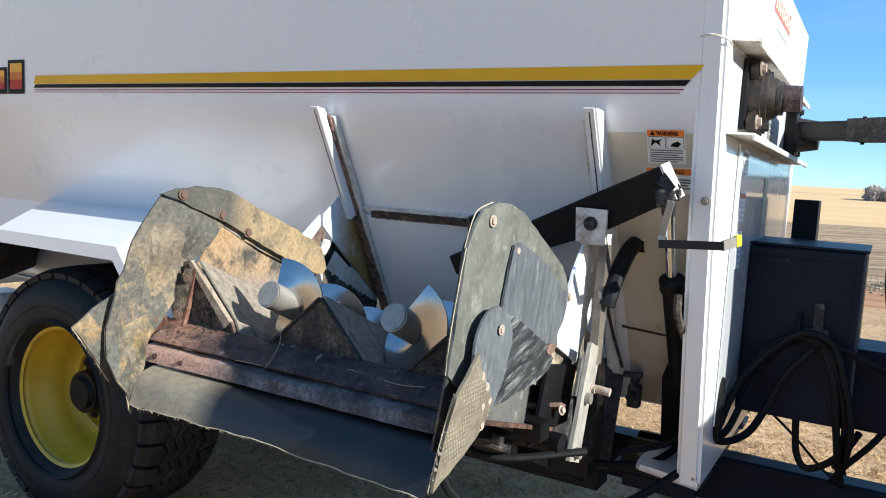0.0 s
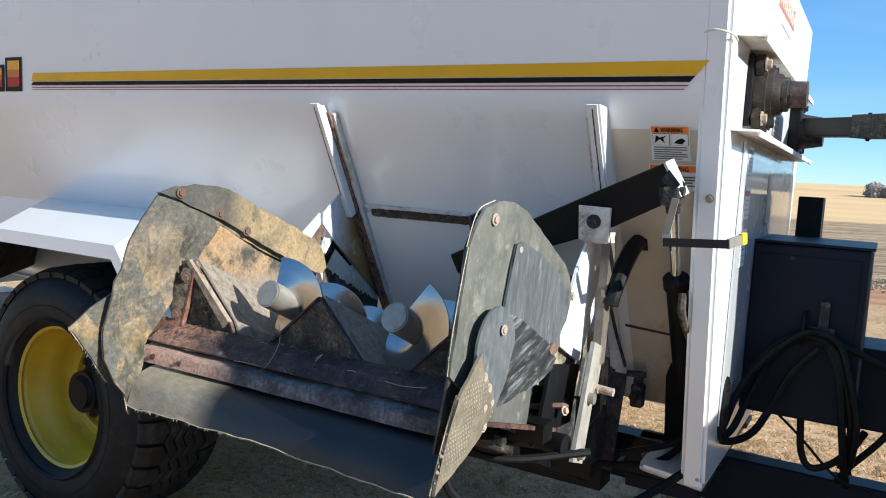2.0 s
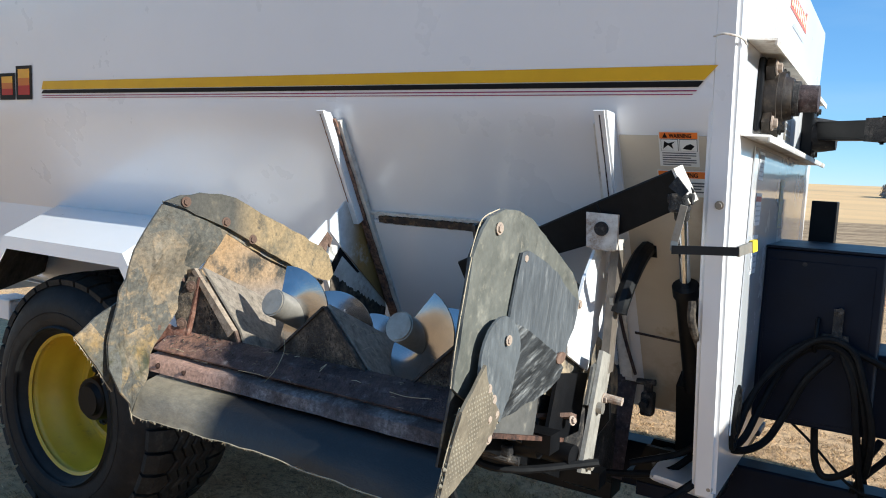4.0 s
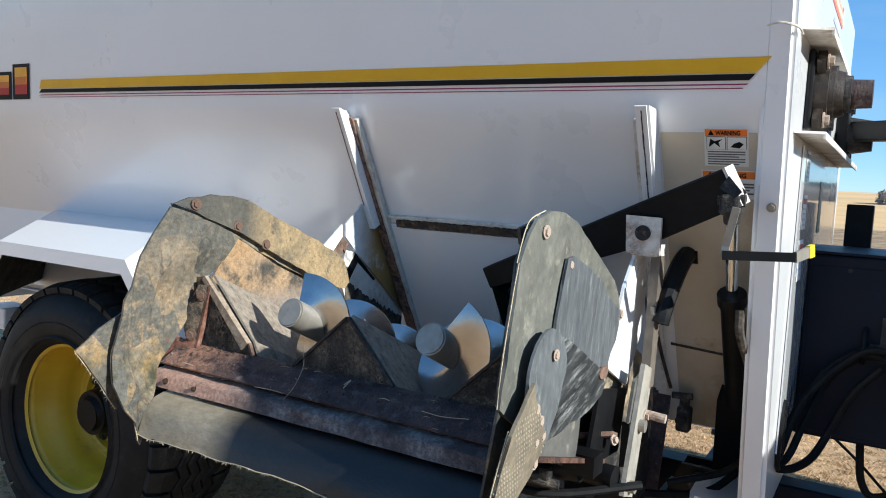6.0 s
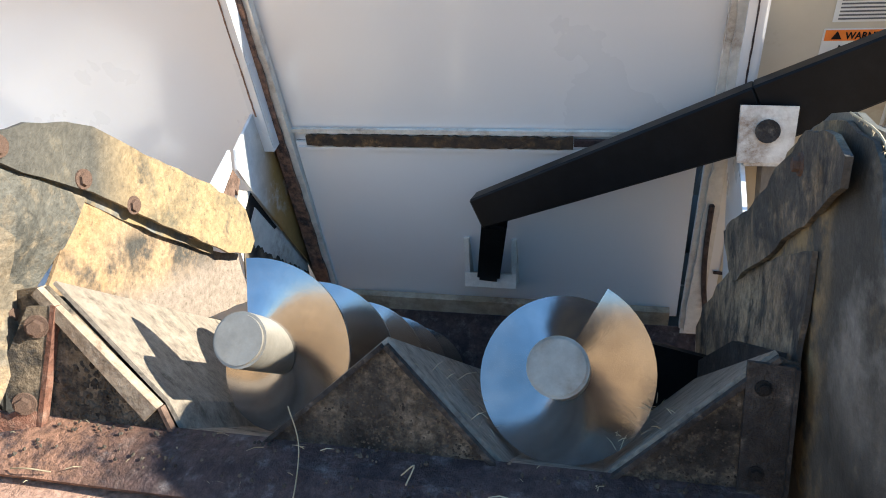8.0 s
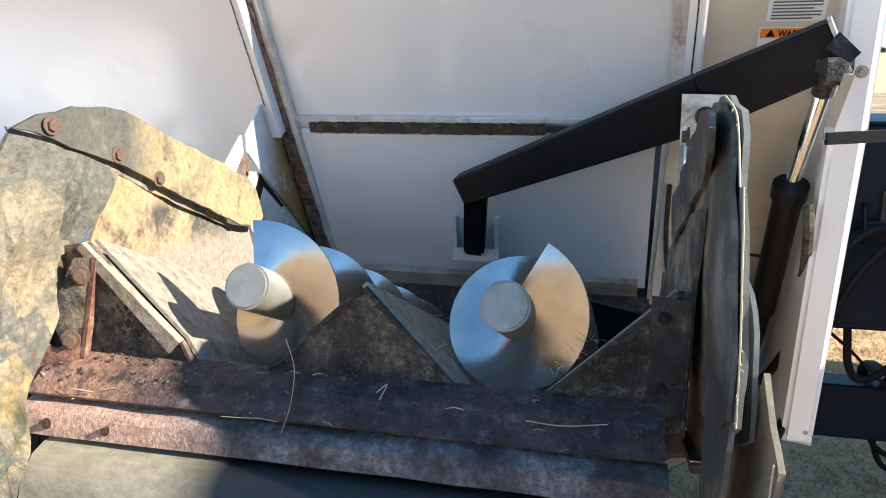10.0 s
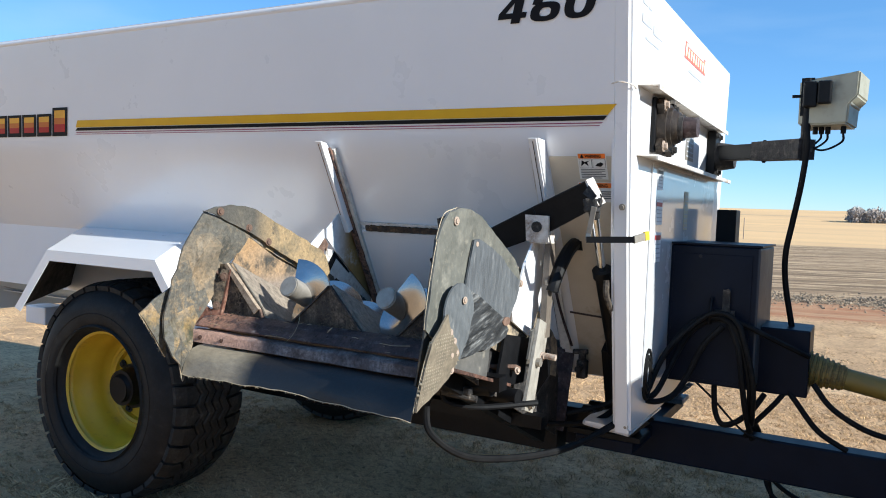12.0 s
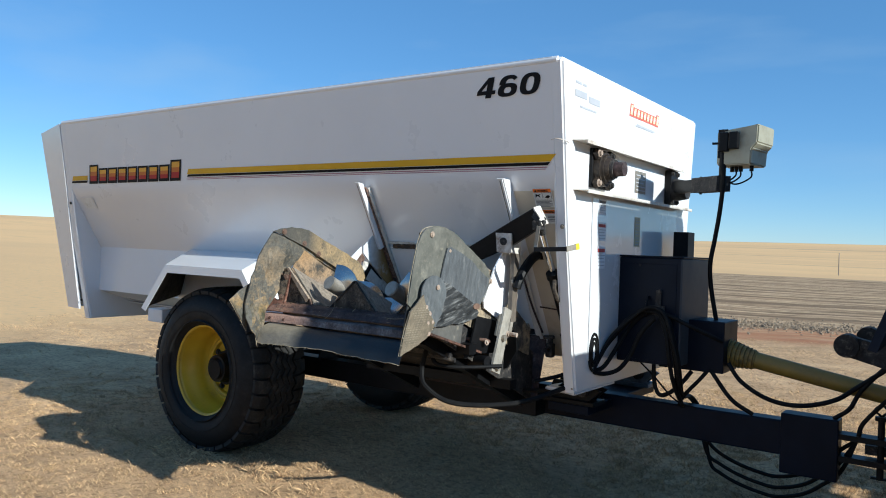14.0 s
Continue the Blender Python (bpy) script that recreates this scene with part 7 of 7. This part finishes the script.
# ---- tractor that the wagon is hitched to ----
def make_tractor():
    t = tagged(new("tractor"), "dark farm tractor hitched in front of the wagon", "tractor")
    cy = WIDE / 2
    for name, y0, y1, r, x, z in (("rear_wheel", -0.12, 0.42, 0.92, 2.44, 0.92), ("rear_wheel", 2.06, 2.62, 0.92, 2.44, 0.92), ("front_wheel", 0.0, 0.40, 0.62, 5.3, 0.62), ("front_wheel", 1.68, 2.08, 0.62, 5.3, 0.62)):
        bm = bmesh.new()
        w = y1 - y0
        prof = [(0.05, 0.3), (0.02, r * 0.6), (0.0, r * 0.75), (0.03, r * 0.93), (0.10, r * 0.97), (w - 0.10, r * 0.97), (w - 0.03, r * 0.93), (w, r * 0.75), (w - 0.02, r * 0.6), (w - 0.05, 0.3)]
        lathe(bm, prof, (x, y0, z), 56)
        for k in range(44):
            a = 2 * math.pi * k / 44
            s = 1 if k % 2 else -1
            d = Vector((math.cos(a), 0, math.sin(a)))
            bar(bm, Vector((x, (y0 + y1) / 2 + s * w * 0.02, z)) + d * r * 0.975, Vector((x, (y0 + y1) / 2 + s * w * 0.45, z)) + Vector((math.cos(a + 0.18), 0, math.sin(a + 0.18))) * r * 0.965, 0.05, 0.06, d)
        tyre = part(name, bm, TYRE, t, smooth=True)
        bm = bmesh.new()
        lathe(bm, [(w * 0.3, r * 0.58), (w * 0.4, r * 0.5), (w * 0.45, 0.12), (w * 0.38, 0.02)], (x, y0, z), 40)
        part("rim", bm, RIM, tyre)
    bm = bmesh.new()
    block(bm, (2.35, cy - 0.42, 0.42), (5.9, cy + 0.42, 1.25), 0.05)
    part("chassis", bm, DIRTY_BLACK, t)
    # unseen blocks added to stop sun passing between the wheels
    for y0, y1 in ((-0.02, 0.62), (1.46, 2.10)):
        bm = bmesh.new()
        block(bm, (3.42, y0, 0.34), (4.62, y1, 1.2), 0.06)
        part("shade_filler", bm, BLACK, t)
    bm = bmesh.new()
    block(bm, (3.9, cy - 0.38, 1.2), (6.1, cy + 0.38, 1.85), 0.10)
    part("bonnet", bm, BLUE_BLACK, t)
    bm = bmesh.new()
    slab(bm, [(2.35, 0.36, 1.25), (3.85, 0.36, 1.25), (3.70, 0.36, 2.55), (2.10, 0.36, 2.55), (2.05, 0.36, 1.9)], 1.30, (0, 1, 0))
    bmesh.ops.bevel(bm, geom=list(bm.edges), offset=0.04, segments=2, affect="EDGES")
    part("cab", bm, BLUE_BLACK, t)
    bm = bmesh.new()
    block(bm, (1.98, 0.30, 2.55), (3.85, 1.72, 2.74), 0.06)
    part("roof", bm, DIRTY_BLACK, t)
    for y0, y1 in ((-0.10, 0.42), (1.60, 2.63)):
        bm = bmesh.new()
        rows = []
        for k in range(9):
            a = radians(20 + 150 * k / 8)
            rows.append([(2.44 + 1.10 * math.cos(a), y, 0.92 + 1.10 * math.sin(a)) for y in (y0, y1)])
        sheet(bm, rows, 0.03)
        part("mudguard", bm, BLUE_BLACK, t)
    # lower links with round ends, drawbar
    for y, x in ((0.78, 1.175), (1.36, 1.20)):
        bm = bmesh.new()
        bar(bm, (x + 0.02, y, 1.03), (2.45, y + 0.06, 0.72), 0.055, 0.10, (0, 0, 1), 0.055, 0.14)
        rod(bm, (x, y - 0.045, 1.035), (x, y + 0.045, 1.035), 0.055, 24)
        link = part("lower_link", bm, DIRTY_BLACK, t, "black lower link arm with a round eye", smooth=True)
        bm = bmesh.new()
        rod(bm, (x, y - 0.05, 1.035), (x, y + 0.05, 1.035), 0.03, 18)
        part("link_ball", bm, DIRTY_BLACK, link, smooth=True)
    bm = bmesh.new()
    bar(bm, (1.24, cy, 0.505), (2.6, cy, 0.50), 0.09, 0.045)
    part("drawbar", bm, DIRTY_BLACK, t, "black drawbar")
    bm = bmesh.new()
    rod(bm, (1.75, 1.07, 0.70), (2.40, 1.07, 0.62), 0.05, 16)
    block(bm, (1.62, 0.95, 0.60), (1.80, 1.19, 0.84), 0.02)
    part("shaft_guard", bm, DIRTY_BLACK, t)
    bm = bmesh.new()
    bar(bm, (1.45, 0.80, 0.86), (1.36, 1.02, 0.60), 0.05, 0.05)
    bar(bm, (1.45, 0.80, 0.70), (1.75, 0.80, 1.05), 0.06, 0.05)
    part("check_link", bm, DIRTY_BLACK, t)


make_tractor()


# ---- grass, straw, clods, far trees ----
def make_grass():
    rnd = random.Random(11)
    verts, faces = [], []

    def blade(x, y, h, lean_x, lean_y, w):
        z = lie(x, y) - 0.005
        a = rnd.uniform(0, math.pi)
        ca, sa = math.cos(a) * w, math.sin(a) * w
        i = len(verts)
        verts.extend([(x - ca, y - sa, z), (x + ca, y + sa, z), (x + lean_x * 0.45 + ca * 0.7, y + lean_y * 0.45 + sa * 0.7, z + h * 0.65), (x + lean_x, y + lean_y, z + h)])
        faces.extend([(i, i + 1, i + 2), (i, i + 2, i + 3)])

    def tuft(x, y, n, h):
        for _ in range(n):
            blade(x + rnd.gauss(0, 0.03), y + rnd.gauss(0, 0.03), h * rnd.uniform(0.5, 1.2), rnd.gauss(0, 0.03), rnd.gauss(0, 0.03), rnd.uniform(0.0005, 0.0011))

    def mat_of_grass(x, y, n, h):
        # trampled stems lying this way and that
        for _ in range(n):
            a, ln = rnd.uniform(0, 2 * math.pi), rnd.uniform(0.005, 0.026)
            blade(x + rnd.gauss(0, 0.018), y + rnd.gauss(0, 0.018), h * rnd.uniform(0.4, 1.4), ln * math.cos(a), ln * math.sin(a), rnd.uniform(0.0007, 0.0018))

    for _ in range(30000):
        x, y = rnd.uniform(-5.5, 2.2), rnd.uniform(-1.5, 3.2)
        if noise.noise((x * 0.9, y * 0.9, 4.0)) > -0.3 and noise.noise((x * 13, y * 13, 6.0)) > -0.02:
            mat_of_grass(x, y, rnd.randint(9, 15), 0.018)
    for _ in range(16000):
        x, y = rnd.uniform(-2.0, 4.5), rnd.uniform(1.2, 5.5)
        if noise.noise((x * 11, y * 11, 8.0)) > -0.02:
            mat_of_grass(x, y, rnd.randint(8, 12), 0.022)
    for _ in range(9000):
        x, y = rnd.uniform(-13, 4.0), rnd.uniform(-1.6, 6.5)
        if noise.noise((x * 0.5, y * 0.5, 9.0)) > -0.2:
            mat_of_grass(x, y, rnd.randint(8, 12), 0.02)
    for _ in range(9000):
        x, y = rnd.uniform(-6.0, 4.0), rnd.uniform(-4.5, -1.5)
        if noise.noise((x * 13, y * 13, 6.0)) > -0.1:
            mat_of_grass(x, y, rnd.randint(7, 12), 0.018)
    for _ in range(1500):
        x, y = rnd.uniform(-9.5, 3.0), rnd.uniform(-1.6, 5.5)
        if noise.noise((x * 0.9, y * 0.9, 4.0)) > 0.1:
            tuft(x, y, rnd.randint(4, 8), 0.04)
    for _ in range(9000):
        x, y = rnd.uniform(-14, 9), rnd.uniform(3.0, 13.0)
        if noise.noise((x * 0.5, y * 0.9, 2.0)) > -0.15:
            tuft(x, y, rnd.randint(4, 8), 0.03 * rnd.uniform(0.5, 1.3))
    for _ in range(60):
        tuft(-2.75 + rnd.gauss(0, 0.25), -0.22 + rnd.gauss(0, 0.06), 10, 0.035)
    for _ in range(34):
        tuft(-1.85 + rnd.gauss(0, 0.3), -0.12 + rnd.gauss(0, 0.12), 14, 0.04)
    me = bpy.data.meshes.new("grass")
    me.from_pydata(verts, [], faces)
    me.materials.append(GRASS)
    tagged(new("grass", me), "short dry trampled grass tufts", "grass", kind="stuff")


make_grass()


def make_clods():
    """The ploughed edge of the field: broken lumps of soil."""
    rnd = random.Random(5)
    verts, faces = [], []
    for _ in range(22000):
        x, y = rnd.uniform(-14, 22), 17.0 + rnd.gauss(0, 0.8) + 0.4 * math.sin(rnd.uniform(0, 6))
        r = 0.010 + 0.042 * rnd.random() ** 2.4
        z = lie(x, y)
        i = len(verts)
        ring = [rnd.uniform(0.55, 1.35) * r for _ in range(5)]
        for k in range(5):
            a = 2 * math.pi * k / 5
            verts.append((x + ring[k] * math.cos(a), y + ring[k] * math.sin(a), z - 0.02))
        for k in range(5):
            a = 2 * math.pi * (k + 0.4) / 5
            verts.append((x + ring[k] * 0.6 * math.cos(a), y + ring[k] * 0.6 * math.sin(a), z + r * rnd.uniform(0.5, 0.9)))
        for k in range(5):
            faces.append((i + k, i + (k + 1) % 5, i + 5 + (k + 1) % 5, i + 5 + k))
        faces.append(tuple(i + 5 + k for k in range(5)))
    me = bpy.data.meshes.new("soil_clods")
    me.from_pydata(verts, [], faces)
    me.materials.append(CLOD)
    tagged(new("soil_clods", me), "broken lumps of dry soil at the field's edge", "soil", kind="stuff")


make_clods()


def make_far_scrub(name, x0, x1, y0, deep, n, h, material, label, leaf):
    """A belt of far shrubs or trees: many small leaf or twig clumps in uneven crowns on stems."""
    rnd = random.Random(len(name))
    verts, faces = [], []
    for _ in range(n):
        x, y = rnd.uniform(x0, x1), y0 + rnd.uniform(0, deep)
        z = lie(x, y)
        hh = h * rnd.uniform(0.55, 1.15) * (0.75 + 0.35 * noise.noise((x * 0.25, y * 0.1, 0)))
        for _ in range(46):
            u = rnd.random()
            rad = hh * 0.42 * (1 - abs(u - 0.45)) * rnd.random() ** 0.5
            a = rnd.uniform(0, 2 * math.pi)
            c = Vector((x + rad * math.cos(a), y + rad * math.sin(a), z + hh * u))
            i = len(verts)
            for _ in range(3):
                verts.append(tuple(c + Vector((rnd.gauss(0, leaf * 0.6), rnd.gauss(0, leaf * 0.6), rnd.gauss(0, leaf)))))
            faces.append((i, i + 1, i + 2))
        i = len(verts)
        verts.extend([(x - 0.1, y, z - 0.2), (x + 0.1, y, z - 0.2), (x, y, z + hh * 0.7)])
        faces.append((i, i + 1, i + 2))
    me = bpy.data.meshes.new(name)
    me.from_pydata(verts, [], faces)
    me.materials.append(material)
    tagged(new(name, me), label, "trees", kind="stuff")


make_far_scrub("scrub_belt", -5, 48, 262, 14, 420, 5.0, BUSH, "bare greyish shrub belt across the far field", 0.42)
make_far_scrub("evergreen_belt", 30, 190, 540, 30, 420, 4.4, FIR, "dark evergreen shelterbelt on the far rise", 1.2)


def make_post(x, y, h):
    bm = bmesh.new()
    z = lie(x, y)
    rod(bm, (x, y, z - 0.4), (x, y, z + h), 0.06, 8, 0.05)
    tagged(part("field_post", bm, WOOD, None, "thin weathered wooden post at the edge of the far field"), category="post")


make_post(-12.4, 95.0, 2.6)


def make_straw(pts, r):
    bm = bmesh.new()
    tube(bm, pts, r, 5, 5)
    tagged(part("straw", bm, STRAW, None, "single dry straw lying on the chute"), category="straw", group="straws on the chute")


make_straw([(-0.955, -0.527, 1.165), (-0.935, -0.545, 1.125), (-0.925, -0.585, 1.085), (-0.92, -0.628, 1.062)], 0.0008)
make_straw([(-0.80, -0.56, 1.106), (-0.785, -0.555, 1.118), (-0.79, -0.575, 1.103)], 0.001)
make_straw([(-0.58, -0.575, 1.093), (-0.53, -0.578, 1.092), (-0.47, -0.57, 1.097)], 0.0009)
make_straw([(-1.02, -0.618, 1.072), (-0.99, -0.622, 1.075), (-0.96, -0.616, 1.074), (-0.93, -0.618, 1.073)], 0.0007)
make_straw([(-1.31, -0.60, 1.078), (-1.28, -0.605, 1.084), (-1.25, -0.60, 1.08)], 0.0009)


def make_muck():
    """Caked lumps on the chute's front plate and ledge."""
    rnd = random.Random(21)
    verts, faces = [], []

    def lump(c, u, v, w, r):
        i, n = len(verts), 6
        for k in range(n):
            a = 2 * math.pi * k / n + rnd.uniform(-0.3, 0.3)
            q = r * rnd.uniform(0.6, 1.3)
            verts.append(tuple(c + u * (q * math.cos(a)) + v * (q * math.sin(a)) - w * 0.001))
        for k in range(n):
            a = 2 * math.pi * k / n
            q = r * rnd.uniform(0.3, 0.7)
            verts.append(tuple(c + u * (q * math.cos(a)) + v * (q * math.sin(a)) + w * r * rnd.uniform(0.15, 0.5)))
        for k in range(n):
            faces.append((i + k, i + (k + 1) % n, i + n + (k + 1) % n, i + n + k))
        faces.append(tuple(i + n + k for k in range(n)))

    ax, ay, az = Vector((1, 0, 0)), Vector((0, -1, 0)), Vector((0, 0, 1))

    def top(x):
        for (a, za), (b, zb) in zip(NOTCH, NOTCH[1:]):
            if a <= x <= b:
                return za + (zb - za) * (x - a) / (b - a)
        return 1.25

    for _ in range(3600):
        x = rnd.uniform(-1.30, -0.42)
        hi = top(x) - 0.012
        z = 1.105 + (hi - 1.105) * rnd.random() ** 1.5
        keep = 0.5 + 0.9 * noise.noise((x * 9, z * 9, 3.0)) + (0.35 if x < -1.12 else 0)
        if hi > 1.12 and rnd.random() < keep:
            lump(Vector((x, -0.5145, z)), ax, az, ay, rnd.uniform(0.0008, 0.0036) * (1.9 if x < -1.1 else 0.8))
    slope = Vector((0, -0.85, -0.53))
    for _ in range(420):
        x, t = rnd.uniform(-1.36, -0.42), rnd.random()
        y, z = (-0.515 - 0.045 * t, 1.113 - 0.0135 * t) if t < 0.55 else (-0.56 - 0.05 * (t - 0.55), 1.099 - 0.03 * (t - 0.55))
        if rnd.random() < 0.35 + 0.8 * noise.noise((x * 7, t * 2, 1.0)):
            lump(Vector((x, y, z + 0.003)), ax, slope, az, rnd.uniform(0.001, 0.0034))
    me = bpy.data.meshes.new("caked_muck")
    me.from_pydata(verts, [], faces)
    me.materials.append(MUCK)
    tagged(new("caked_muck", me), "dried lumps of feed caked on the chute plate", "muck", kind="stuff")


make_muck()


def make_chaff():
    """Chopped dry stems caught on the ledge, the notches and the link pins."""
    rnd = random.Random(8)
    verts, faces = [], []

    def stem(p, d, w):
        s = d.cross(Vector((rnd.gauss(0, 1), rnd.gauss(0, 1), rnd.gauss(0, 1)))).normalized() * w
        i = len(verts)
        mid = p + d * 0.5 + Vector((0, 0, 0.1 * d.length))
        verts.extend(tuple(q) for q in (p - s, p + s, mid + s, mid - s, p + d + s * 0.4, p + d - s * 0.4))
        faces.extend([(i, i + 1, i + 2, i + 3), (i + 3, i + 2, i + 4, i + 5)])

    for _ in range(36):
        x, t = rnd.uniform(-1.36, -0.42), rnd.random()
        p = Vector((x, -0.518 - 0.1 * t, 1.117 - 0.045 * t))
        stem(p, Vector((rnd.gauss(0, 0.012), rnd.gauss(0, 0.006), rnd.uniform(0, 0.002))), rnd.uniform(0.0004, 0.0009))
    for x0, x1 in ((-0.80, -0.70), (-0.56, -0.48)):
        for _ in range(26):
            x = rnd.uniform(x0, x1)
            z = 1.10 + 0.95 * (max(0.0, -0.688 - x, x + 0.563) if x > -0.9 else 0.0)
            stem(Vector((x, rnd.uniform(-0.50, -0.42), z + 0.01)), Vector((rnd.gauss(0, 0.012), rnd.gauss(0, 0.01), rnd.uniform(0.0, 0.012))), rnd.uniform(0.0003, 0.0006))
    me = bpy.data.meshes.new("chaff")
    me.from_pydata(verts, [], faces)
    me.materials.append(STRAW)
    tagged(new("chaff", me), "chopped dry stems caught on the chute", "chaff", kind="stuff")


make_chaff()
